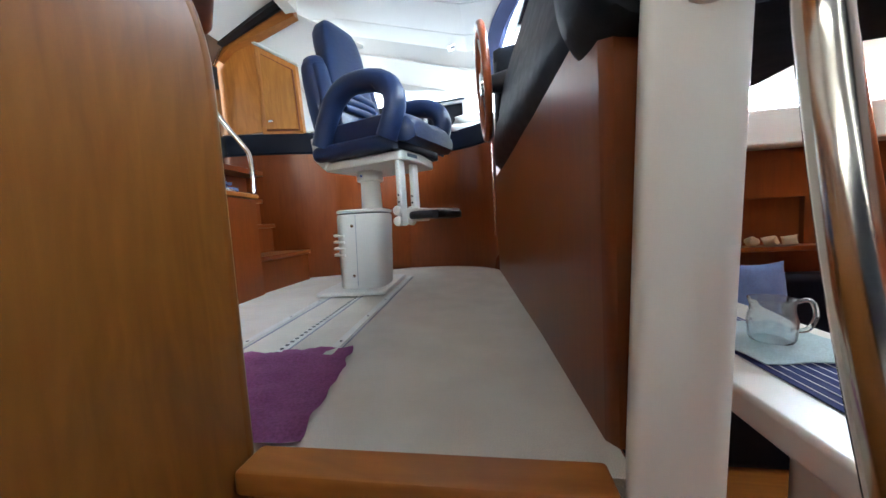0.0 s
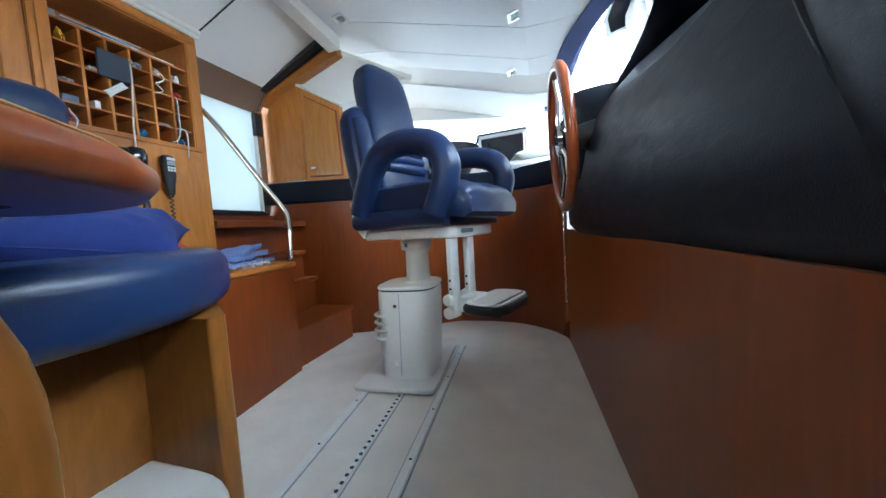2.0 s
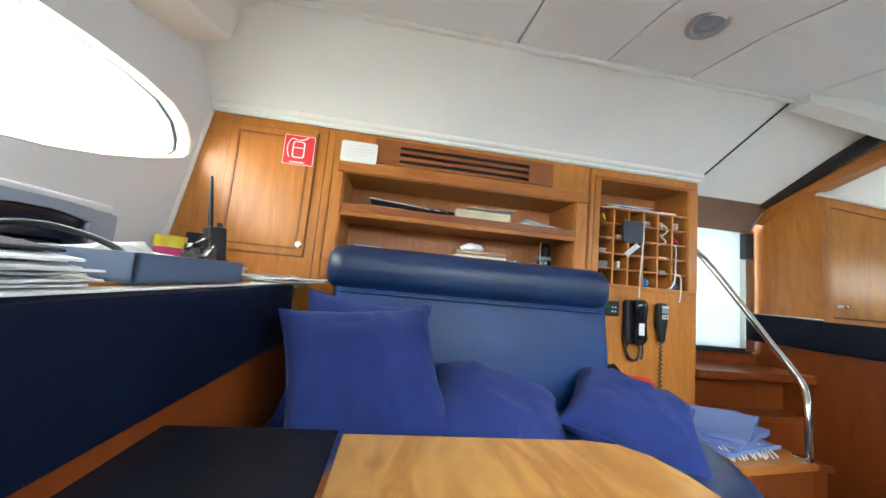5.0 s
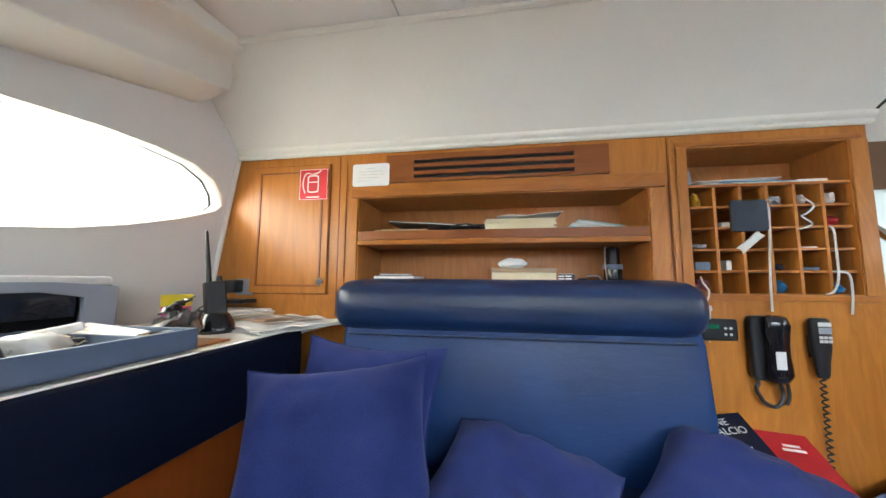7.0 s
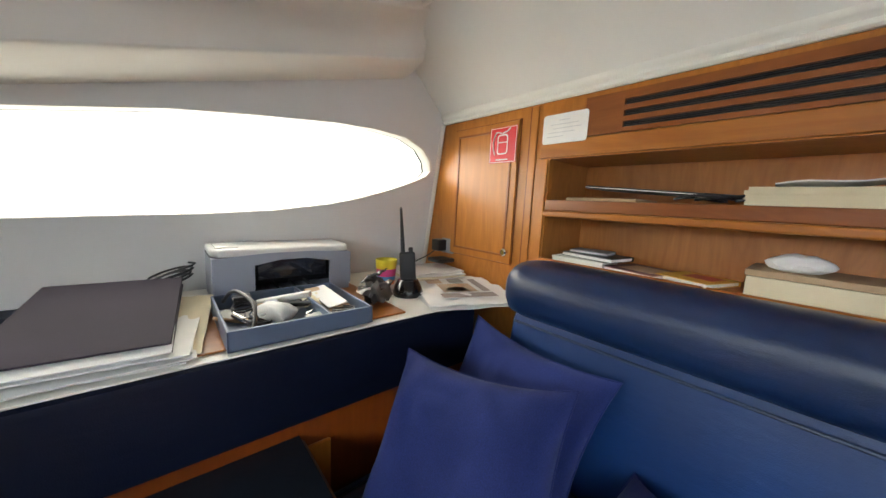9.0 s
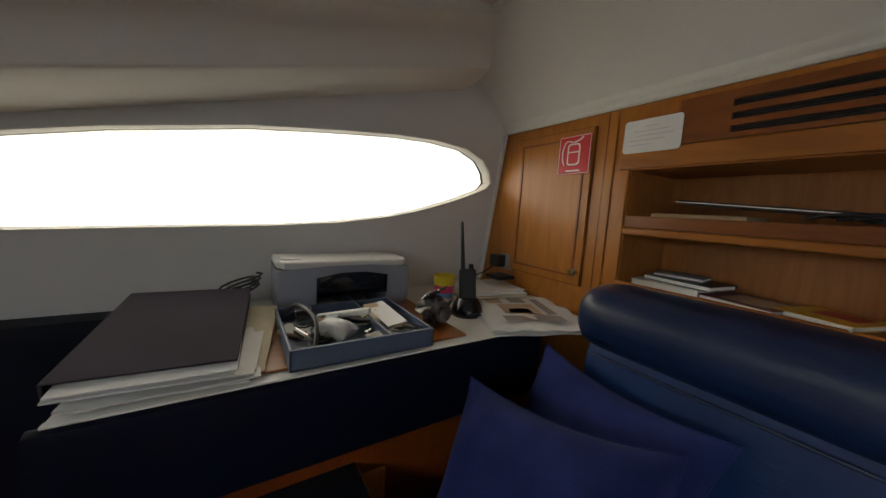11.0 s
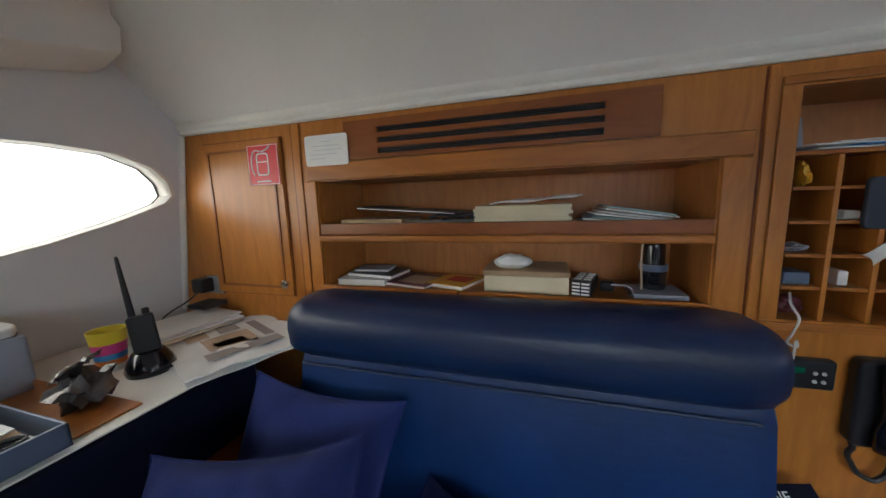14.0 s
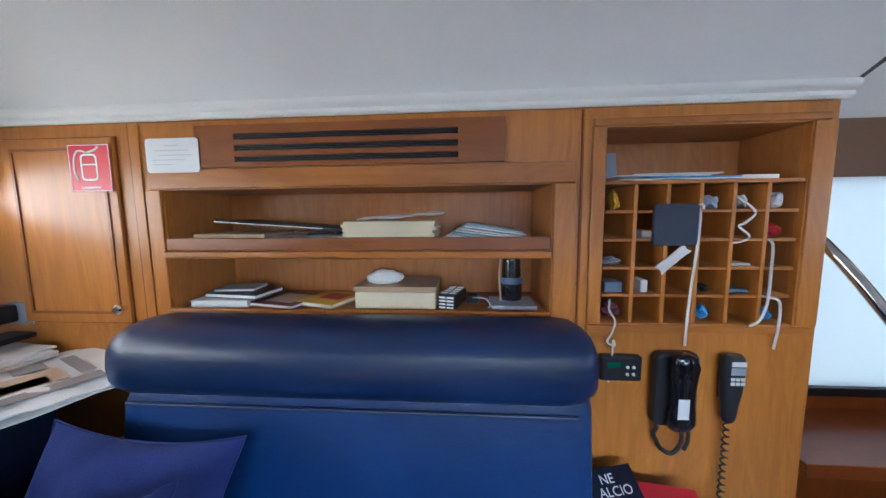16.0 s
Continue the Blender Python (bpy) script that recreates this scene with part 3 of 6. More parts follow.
# port side: window band, curved bands up to the deckhead
hole_p = round_outline([(-0.22, 1.24), (1.97, 1.24), (1.94, 1.63), (0.45, 1.80), (-0.20, 1.84)], 0.08)
structure("wall_port", sheet_with_holes([(-0.32, 0.0), (2.0, 0.0), (2.0, 2.3), (-0.32, 2.3)], [hole_p], lambda u, v, d: (u, 3.42 + d, v), 0.06), WHITE_WALL, "pale port side", False)
wp = tagged(new("window_2"), "long port window", "window", "", "structure")
bm = bmesh.new()
bm.faces.new([bm.verts.new((u, 3.46, v)) for u, v in hole_p])
pn = part("pane", bm, GLASS, wp)
pn.visible_shadow = False
for i, ((ya, dza), (yb, dzb)) in enumerate((((2.99, 0.004), (3.16, -0.075)), ((3.15, -0.085), (3.43, -0.20)))):
    structure("ceiling_band", loft([[(x, ya, ceil_z(x) + dza), (x, (ya + yb) / 2, ceil_z(x) + dza * 0.6 + dzb * 0.4 - 0.004), (x, yb, ceil_z(x) + dzb), (x, yb, ceil_z(x) + dzb + 0.03), (x, ya, ceil_z(x) + dza + 0.03)] for x in (0.30, 0.65, 1.2, 1.66, 1.80)], True), CEILING, "curved white band between deckhead and window")

# forward windscreen
structure("wall_windscreen_foot", box(2.60, 2.72, -1.0, 3.45, 1.0, 1.345, 0.01), NAVY_DARK, "navy covered windscreen base", False)
ws = tagged(new("window_3"), "raked windscreen with navy covered posts", "window", "", "structure")
bm = bmesh.new()
bm.faces.new([bm.verts.new(p) for p in ((2.27, -1.0, 1.84), (2.70, -1.0, 1.36), (2.70, 3.42, 1.36), (1.86, 3.3, 1.74), (1.96, 2.6, 1.84), (2.12, 2.1, 1.84), (2.23, 1.6, 1.84))])
pw = part("pane", bm, GLASS, ws)
pw.visible_shadow = False
head = smooth_line([(1.775, 3.36, 1.70), (1.80, 3.05, 1.755), (1.87, 2.6, 1.80), (2.03, 2.1, 1.805), (2.15, 1.6, 1.81), (2.21, 1.0, 1.81), (2.22, -1.0, 1.81)], 4)
part("window_header", loft([[(p.x, p.y, p.z), (p.x + 0.10, p.y + 0.01, p.z - 0.012), (p.x + 0.11, p.y, p.z + 0.03), (p.x + 0.01, p.y, p.z + 0.05)] for p in head], True), PURPLE, ws, "navy headliner strip")
part("window_post", loft([[(x, 3.30, z), (x, 3.42, z), (x, 3.42, z + 0.07), (x, 3.30, z + 0.07)] for x, z in ((1.76, 1.665), (2.2, 1.60), (2.7, 1.52))], True), PURPLE, ws, "navy covered post")
part("glazing_bar", tube([(2.25, 1.5, 1.83), (2.66, 1.5, 1.375)], 0.018, 8), PURPLE, ws)

# aft doorway recess: opal door, hatch, wooden frame
structure("wall_doorway_port", loft([[(-0.30, 2.462, 1.180), (-0.30, 2.462, 1.86), (-0.30, 2.492, 1.86), (-0.30, 2.492, 1.180)], [(0.055, 2.50, 1.180), (0.055, 2.50, 1.86), (0.055, 2.53, 1.86), (0.055, 2.53, 1.180)]], True), WOOD, "cherry panel beside the aft doorway", False)
structure("wall_doorway_starboard", box(-0.40, -0.345, 1.78, 1.80, 0, 2.1, 0), WOOD, "wooden side of the aft doorway", False)
dr = tagged(new("door_1"), "closed opal sliding door in a steel frame", "door", "", "structure")
part("panel", box(-0.275, -0.25, 1.80, 2.37, 0.965, 1.672, 0.004), OPAL, dr, "white opal panel")
part("frame_post", box(-0.262, -0.215, 2.36, 2.425, 0.95, 1.68, 0.004), STEEL, dr, "steel door post")
part("frame_rail", box(-0.27, -0.235, 1.80, 2.43, 0.935, 0.965, 0.004), BLACK, dr, "dark bottom track")
part("bracket", box(-0.24, -0.20, 2.345, 2.40, 1.50, 1.66, 0.006), BLACK, dr, "black hinge block")
part("transom", loft([[(-0.255, 1.80, 1.665), (-0.255, 2.43, 1.665), (-0.275, 2.43, 1.665), (-0.275, 1.80, 1.665)], [(-0.128, 1.80, 1.822), (-0.128, 2.43, 1.822), (-0.150, 2.43, 1.832), (-0.150, 1.80, 1.832)]], True), SMOKE, dr, "smoked acrylic transom")
part("rod", tube([(-0.24, 2.40, 1.66), (-0.15, 2.40, 1.79)], 0.012), CHROME, dr)
structure("wall_doorway_foot", box(-0.29, -0.25, 1.80, 2.5, 0.84, 0.935, 0.004), WOOD_DEEP, "wooden door sill")
ht = tagged(new("hatch"), "cream sliding hatch above the aft doorway", "hatch", "", "structure")
part("panel", loft([[(-0.14, 1.82, 1.815), (-0.14, 2.36, 1.815), (-0.16, 2.36, 1.835), (-0.16, 1.82, 1.835)], [(0.33, 1.94, 2.155), (0.33, 2.42, 2.10), (0.31, 2.42, 2.12), (0.31, 1.94, 2.175)]], True), CREAM, ht)
part("track", loft([[(-0.15, 2.355, 1.80), (-0.15, 2.405, 1.80), (-0.16, 2.405, 1.825), (-0.16, 2.355, 1.825)], [(0.36, 2.41, 2.075), (0.36, 2.455, 2.07), (0.35, 2.455, 2.10), (0.35, 2.41, 2.10)]], True), BLACK, ht, "dark hatch track")
part("rail", loft([[(-0.15, 2.405, 1.795), (-0.15, 2.42, 1.795), (-0.16, 2.42, 1.82), (-0.16, 2.405, 1.82)], [(0.38, 2.458, 2.05), (0.38, 2.47, 2.05), (0.37, 2.47, 2.08), (0.37, 2.458, 2.08)]], True), STEEL, ht, "steel rail")
structure("trim_hatch_beam", loft([[(-0.20, 2.42, 1.72), (-0.20, 2.52, 1.72), (-0.24, 2.52, 1.79), (-0.24, 2.42, 1.79)], [(-0.11, 2.42, 1.80), (-0.11, 2.52, 1.80), (-0.15, 2.52, 1.88), (-0.15, 2.42, 1.88)],
                                   [(0.42, 2.475, 1.99), (0.42, 2.535, 1.99), (0.40, 2.535, 2.09), (0.40, 2.475, 2.09)]], True), WOOD_X, "varnished wooden frame of the hatch")
structure("trim_hatch_head", loft([[(0.325, 1.92, 2.09), (0.405, 1.92, 2.09), (0.405, 1.92, 2.15), (0.325, 1.92, 2.15)], [(0.37, 2.45, 1.995), (0.46, 2.45, 1.995), (0.46, 2.45, 2.08), (0.37, 2.45, 2.08)]], True), GEL, "white rounded bar above the hatch")

# port locker beside the doorway
structure("wall_locker", loft([[(0.0555, 2.50, 1.17), (0.0555, 2.50, 1.86), (0.0555, 2.54, 1.86), (0.0555, 2.54, 1.17)], [(0.345, 2.595, 1.17), (0.325, 2.588, 1.70), (0.325, 2.63, 1.70), (0.345, 2.635, 1.17)]], True), WOOD, "cherry locker front on the port ledge", False)
lk = thing("locker_door", "glossy cherry locker door with a small latch", "door", "", (0.24, 2.55, 1.2))
part("slab", loft([[(0.10, 2.490, 1.20), (0.10, 2.490, 1.765), (0.10, 2.508, 1.765), (0.10, 2.508, 1.20)], [(0.318, 2.561, 1.20), (0.300, 2.555, 1.655), (0.300, 2.573, 1.655), (0.318, 2.579, 1.20)]], True), WOOD_GLOSS, lk, "", False)
part("joint", loft([[(0.092, 2.5045, 1.192), (0.092, 2.5045, 1.778), (0.092, 2.512, 1.778), (0.092, 2.512, 1.192)], [(0.326, 2.578, 1.192), (0.308, 2.572, 1.662), (0.308, 2.586, 1.662), (0.326, 2.592, 1.192)]], True), WOOD_DEEP, lk, "dark joint round the door", False)
part("latch", box(0.125, 0.165, 2.478, 2.497, 1.245, 1.262, 0.004), CHROME, lk, "chrome latch")
structure("ceiling_locker_slope", loft([[(0.03, 2.49, 1.868), (0.42, 2.53, 2.02), (0.40, 2.55, 2.05), (0.03, 2.52, 1.89)], [(0.345, 2.60, 1.705), (0.75, 2.98, 1.96), (0.75, 3.0, 2.0), (0.345, 2.63, 1.74)]], True), CREAM, "cream panel above the locker")
structure("trim_locker", tube([(0.045, 2.492, 1.862), (0.345, 2.588, 1.698)], 0.012, 8), GEL, "white bead on the locker top")

# short pale panel beyond the locker, with an oval porthole
place_o = lambda u, v, d: (0.28 + 0.582 * u - 0.813 * d, 2.575 + 0.813 * u + 0.582 * d, v)
oval_hole = [(0.175 + 0.085 * math.cos(2 * math.pi * k / 28), 1.570 + 0.075 * math.sin(2 * math.pi * k / 28)) for k in range(28)]
structure("wall_port_pillar", sheet_with_holes([(0.075, 1.171), (0.32, 1.171), (0.32, 1.95), (0.075, 1.95)], [oval_hole], place_o, 0.045), WHITE_WALL, "pale panel with a porthole beyond the locker", False)
ph = tagged(new("window_5"), "small oval porthole with a white frame", "window", "", "structure")
ring = [[place_o(0.175 + (u - 0.175) * k, 1.570 + (v - 1.570) * k, d) for u, v in oval_hole] for k, d in ((1.16, 0.0), (1.13, -0.008), (1.03, -0.010), (0.97, -0.002), (0.96, 0.03), (1.0, 0.03))]
part("window_frame", loft(ring, True, False), GEL, ph)
bm = bmesh.new()
bm.faces.new([bm.verts.new(place_o(0.175 + (u - 0.175) * 0.98, 1.570 + (v - 1.570) * 0.98, 0.026)) for u, v in oval_hole])
part("pane", bm, GLASS, ph).visible_shadow = False

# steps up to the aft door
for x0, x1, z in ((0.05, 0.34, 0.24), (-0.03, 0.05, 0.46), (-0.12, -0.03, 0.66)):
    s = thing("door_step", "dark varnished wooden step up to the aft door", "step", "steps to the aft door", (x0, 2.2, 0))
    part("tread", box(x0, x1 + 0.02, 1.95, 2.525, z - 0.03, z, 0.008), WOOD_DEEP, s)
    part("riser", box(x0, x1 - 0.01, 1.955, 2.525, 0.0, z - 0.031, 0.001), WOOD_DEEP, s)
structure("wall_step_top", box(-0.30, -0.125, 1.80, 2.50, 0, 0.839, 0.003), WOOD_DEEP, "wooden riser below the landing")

# quay wall outside and water, sky above
structure("ground", box(-60, 60, -60, 60, -1.6, -1.5, 0), painted("dark_water", (0.03, 0.05, 0.06), 0.2, 0.2, 0.5, 0.3), "harbour water around the boat", False)


# backdrop colour that emits light itself, in place of daylight
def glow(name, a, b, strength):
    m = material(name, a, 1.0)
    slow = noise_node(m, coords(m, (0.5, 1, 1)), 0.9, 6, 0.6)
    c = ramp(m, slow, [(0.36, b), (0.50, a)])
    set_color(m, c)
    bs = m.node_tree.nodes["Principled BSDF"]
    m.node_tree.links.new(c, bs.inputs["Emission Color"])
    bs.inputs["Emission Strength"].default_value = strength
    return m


# added glowing panels: the quay's also lights the cabin through the window
structure("backdrop_quay", box(-16, 18, -9.4, -9.0, -1.5, 9.0, 0), glow("glowing_quay", (1.0, 0.96, 0.86), (0.80, 0.70, 0.50), 7.6), "pale quay backdrop, glowing in place of sunlight", False)
structure("backdrop_port", box(-16, 18, 13.0, 13.4, -1.5, 10.0, 0), glow("glowing_white_port", (1.0, 1.0, 1.0), (0.93, 0.96, 1.0), 1.6), "plain white glowing backdrop added beyond the port window", False)
structure("backdrop_bow", box(15.0, 15.4, -9.0, 13.0, -1.5, 10.0, 0), glow("glowing_white_bow", (1.0, 1.0, 1.0), (0.93, 0.96, 1.0), 1.8), "plain white glowing backdrop added beyond the windscreen", False)

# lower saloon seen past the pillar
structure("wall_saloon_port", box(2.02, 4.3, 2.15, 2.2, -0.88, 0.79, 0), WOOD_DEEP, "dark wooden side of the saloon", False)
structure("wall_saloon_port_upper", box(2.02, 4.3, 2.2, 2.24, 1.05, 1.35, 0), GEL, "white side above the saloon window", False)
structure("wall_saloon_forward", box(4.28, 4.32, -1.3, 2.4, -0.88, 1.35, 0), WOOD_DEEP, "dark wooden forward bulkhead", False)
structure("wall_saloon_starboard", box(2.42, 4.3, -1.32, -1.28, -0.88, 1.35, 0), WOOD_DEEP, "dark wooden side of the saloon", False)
structure("wall_stair_starboard", box(1.3, 2.46, -1.32, -1.28, -0.95, 1.2, 0), WHITE_WALL, "plain side of the companionway", False)
structure("ceiling_saloon", box(2.72, 4.3, -1.3, 2.4, 1.30, 1.35, 0), GEL, "white saloon deckhead", False)
structure("trim_saloon_shelf", box(2.3, 4.28, 2.02, 2.148, 0.68, 0.872, 0.02, 3), GEL, "white ledge below the saloon window")
ws2 = tagged(new("window_4"), "narrow bright saloon window", "window", "", "structure")
bm = bmesh.new()
bm.faces.new([bm.verts.new(p) for p in ((2.3, 2.21, 0.8), (4.28, 2.21, 0.8), (4.28, 2.21, 1.06), (2.3, 2.21, 1.06))])
part("pane", bm, GLASS, ws2).visible_shadow = False
nz = thing("niche", "dark wooden niche in the saloon side", "niche", "", (3.2, 2.1, 0.2))
part("frame", sheet_with_holes(rect(2.85, 3.65, 0.1, 0.62), [rect(3.05, 3.46, 0.15, 0.42)], lambda u, v, d: (u, 2.148 - d, v), 0.03), WOOD_DEEP, nz, "", False)


# ---- things: dinette ----
def settee():
    t = thing("settee", "navy blue leather settee on a cherry wood base", "sofa", "", (0.5, 0.6, 0))
    base = round_outline([(0.02, -0.08), (0.70, -0.08), (0.70, 1.015), (0.935, 1.025), (0.93, 1.075), (0.45, 1.385), (0.02, 1.385)], [0, 0, 0, 0.01, 0.01, 0.1, 0])
    part("base", prism(base, 0.0, 0.585, 0.006), WOOD_SHADED, t, "cherry wood settee base")
    seat = round_outline([(0.05, -0.07), (0.96, -0.07), (0.985, 0.98), (0.74, 1.28), (0.40, 1.40), (0.05, 1.40)], [0.02, 0.05, 0.22, 0.16, 0.1, 0.02], 8)
    # same leather as the backrest; the seat's shade is put into a darker navy
    part("seat_cushion", prism(seat, 0.588, 0.752, 0.055, 6), NAVY_MID, t, "navy leather seat cushion")
    low = []
    for y, s in ((0.045, 0.88), (0.062, 1), (1.125, 1), (1.15, 0.97), (1.162, 0.85)):
        low.append([(0.02, y, 0.72), (0.02, y, 1.17), (0.02 + 0.17 * s, y, 1.165), (0.02 + 0.20 * s, y, 1.12), (0.02 + 0.225 * s, y, 0.95), (0.02 + 0.25 * s, y, 0.80), (0.02 + 0.26 * s, y, 0.73)])
    part("backrest", loft(low, True), NAVY, t, "navy leather backrest")
    roll = []
    prof = [(math.cos(a), math.sin(a)) for a in [2 * math.pi * k / 20 for k in range(20)]]
    for y, s in ((0.010, 0.5), (0.018, 0.75), (0.040, 0.93), (0.085, 1), (0.55, 1.0), (1.09, 1), (1.135, 0.94), (1.162, 0.78), (1.172, 0.5)):
        roll.append([(0.128 + 0.118 * s * (abs(c) ** 0.75) * (1 if c > 0 else -1), y, 1.216 + 0.090 * s * (abs(q) ** 0.75) * (1 if q > 0 else -1)) for c, q in prof])
    part("headroll", loft(roll, True), NAVY_MID, t, "dark navy leather roll along the top")
    part("piping", tube([(0.226, 0.07, 1.124), (0.226, 1.12, 1.124)], 0.004, 8), NAVY_MID, t, "leather piping")
    return t


settee()

def lying(centre, along, up):
    """Pose of a cushion from the run of its width and of its height."""
    u = Vector(along).normalized()
    n = u.cross(Vector(up)).normalized()
    v = n.cross(u)
    return Matrix(((u.x, v.x, n.x, centre[0]), (u.y, v.y, n.y, centre[1]), (u.z, v.z, n.z, centre[2]), (0, 0, 0, 1)))


for k, (m, lab, w, deep) in enumerate((
        (pose(0.600, 0.228, 0.920, 56, 0, 105) @ pose(0, 0, 0, 0, 0, 5), "plain blue-violet square cushion leaning upright", 0.43, 0.18),
        (pose(0.390, 0.190, 0.922, 64, 0, 93) @ pose(0, 0, 0, 0, 0, -4), "plain blue-violet square cushion behind another", 0.43, 0.13),
        (lying((0.52, 0.60, 0.812), (0.25, 0.95, -0.16), (-0.94, 0.2, 0.24)), "plain grey-blue cushion lying with one corner up", 0.43, 0.20),
        (lying((0.45, 1.09, 0.808), (0.56, 0.78, -0.16), (-0.76, 0.56, 0.22)), "plain blue-violet cushion lying flat beside the backrest", 0.41, 0.19))):
    c = thing("cushion", lab, "cushion", "settee cushions", (m.translation.x, m.translation.y, 0.752))
    part("cover", pillow(w, w, deep, m, k + 1), CUSHION, c)
    n = 26
    h = w / 2
    seam = []
    for i in range(4 * n):
        s, q = divmod(i, n)
        u = 2 * q / n - 1
        a, b = [(u, -1), (1, u), (-u, 1), (-1, -u)][s]
        pin, pin2 = 1 - 0.13 * (1 - a * a) * abs(b) ** 3, 1 - 0.13 * (1 - b * b) * abs(a) ** 3
        seam.append(m @ Vector((a * h * pin2, b * h * pin, 0)))
    part("piping", tube(seam + [seam[0]], 0.0025, 6), CUSHION, c)


def table():
    t = thing("dinette_table", "oval-ended varnished wooden dinette table", "table", "", (1.1, 0.3, 0.2))
    top = [(0.80, -0.55), (1.40, -0.55), (1.40, 0.45), (1.385, 0.53), (1.35, 0.61), (1.29, 0.70), (1.21, 0.78), (1.12, 0.825), (1.02, 0.845), (0.93, 0.845), (0.86, 0.825), (0.815, 0.785), (0.80, 0.72)]
    # edge and underside take the dark wood to paint in their shade
    part("tabletop", prism(top, 0.834, 0.8845, 0.024, 6), WOOD_DEEP, t, "rounded cherry table edge, coloured darker for shade")
    part("veneer", prism([(1.1 + (x - 1.1) * 0.955, 0.15 + (y - 0.15) * 0.972) for x, y in top], 0.884, 0.8870, 0.001, 1), WOOD_TABLE, t, "wavy figured pale wood veneer")
    part("pedestal", lathe([(0.14, 0.2), (0.14, 0.215), (0.06, 0.24), (0.05, 0.3), (0.05, 0.8), (0.11, 0.832)], 24, pose(1.12, 0.2, 0)), WHITE_METAL, t)
    return t


table()
mt = thing("desk_mat", "black leather mat with a thin silver edge on the table", "mat", "", (1.1, -0.1, 0.888))
part("sheet", box(0.815, 1.385, -0.50, 0.195, 0.8885, 0.894, 0.002), BLACK_LEATHER, mt)
part("edge_strip", box(0.815, 1.385, 0.196, 0.206, 0.8885, 0.896, 0.001), CHROME, mt, "silver metal edge strip")
part("clip", lathe([(0.004, 0), (0.005, 0.002), (0.003, 0.005)], 12, pose(1.05, 0.201, 0.896)), CHROME, mt)

cab = thing("end_cabinet", "low cherry cabinet at the end of the settee", "cabinet", "", (0.2, 1.67, 0))
part("body", prism([(0.02, 1.39), (0.43, 1.39), (0.365, 1.945), (0.02, 1.945)], 0.0, 0.60, 0.004), WOOD_DEEP, cab)
part("top", prism([(0.02, 1.392), (0.445, 1.392), (0.38, 1.955), (0.02, 1.955)], 0.602, 0.632, 0.010, 3), WOOD_Y, cab)

tw = thing("towel", "folded blue towel with white fringe on the end cabinet", "towel", "", (0.2, 1.7, 0.632))
for k in range(3):
    part("fold", rough_sheet(0.30 - 0.03 * k, 0.34 - 0.03 * k, pose(0.20, 1.68 + 0.01 * k, 0.634 + 0.024 * k, 4 * k, -3 * k, 12 + 9 * k), 0.014, 12, k + 2, 0.016, 4), TOWEL, tw)
for k in range(16):
    a = Vector((0.335 - 0.002 * k, 1.56 + 0.016 * k, 0.665 + 0.004 * math.sin(k * 2.1)))
    part("fringe", tube([a, a + Vector((0.025, 0.004 * math.sin(k), -0.012)), a + Vector((0.045, 0.010 * math.cos(k * 1.7), -0.029))], 0.0035, 5), ROPE, tw)

rail = thing("handrail", "bent polished steel handrail by the aft steps", "handrail", "", (0.32, 1.99, 0.63))
part("tube", tube([(-0.16, 1.79, 1.60), (0.0, 1.845, 1.435), (0.20, 1.965, 1.07), (0.275, 2.0, 0.945), (0.305, 2.005, 0.89), (0.33, 1.985, 0.80), (0.345, 1.965, 0.640)], 0.0145, 12, 6), CHROME, rail)
part("foot_flange", lathe([(0.03, 0), (0.03, 0.006), (0.016, 0.012)], 18, pose(0.345, 1.93, 0.6325)), CHROME, rail)

# reading matter leaning on the wall at the settee's end
bk = thing("book", "dark paperback with white capitals leaning on the wall", "book", "", (0.13, 1.26, 0.752))
mb = pose(0.155, 1.262, 0.806, 36, 0, 90) @ pose(0, 0, 0, 0, 0, 10)
part("page_block", box(-0.072, 0.072, -0.115, 0.115, -0.009, 0.009, 0.001, 1, mb), PAPER, bk)
part("cover", box(-0.075, 0.075, -0.118, 0.118, 0.009, 0.011, 0.0005, 1, mb), NAVY_DARK, bk)
part("cover", box(-0.075, 0.075, -0.118, 0.118, -0.011, -0.009, 0.0005, 1, mb), NAVY_DARK, bk)
letters("lettering", "NE", 0.030, mb @ pose(0.0, 0.082, 0.0112), WHITE_INK, bk)
letters("lettering", "ALCIO", 0.030, mb @ pose(0.012, 0.054, 0.0112), WHITE_INK, bk)
for k in range(3):
    part("text_bar", box(-0.02, 0.03 - 0.012 * k, 0.008 - 0.016 * k, 0.015 - 0.016 * k, 0.0112, 0.0116, 0, 1, mb), WHITE_INK, bk)
rb = thing("book", "red paperback leaning on the wall beside another", "book", "", (0.13, 1.38, 0.752))
mr = pose(0.165, 1.395, 0.790, 24, 0, 90) @ pose(0, 0, 0, 0, 0, -6)
part("page_block", box(-0.067, 0.067, -0.105, 0.105, -0.009, 0.009, 0.001, 1, mr), PAPER, rb)
part("cover", box(-0.07, 0.07, -0.108, 0.108, 0.009, 0.011, 0.0005, 1, mr), RED_BOOK, rb)
part("cover", box(-0.07, 0.07, -0.108, 0.108, -0.011, -0.009, 0.0005, 1, mr), RED_BOOK, rb)
part("title_bar", box(-0.012, 0.030, 0.056, 0.064, 0.0112, 0.0118, 0, 1, mr), WHITE_INK, rb)
part("title_bar", box(-0.02, 0.036, 0.040, 0.049, 0.0112, 0.0118, 0, 1, mr), WHITE_INK, rb)


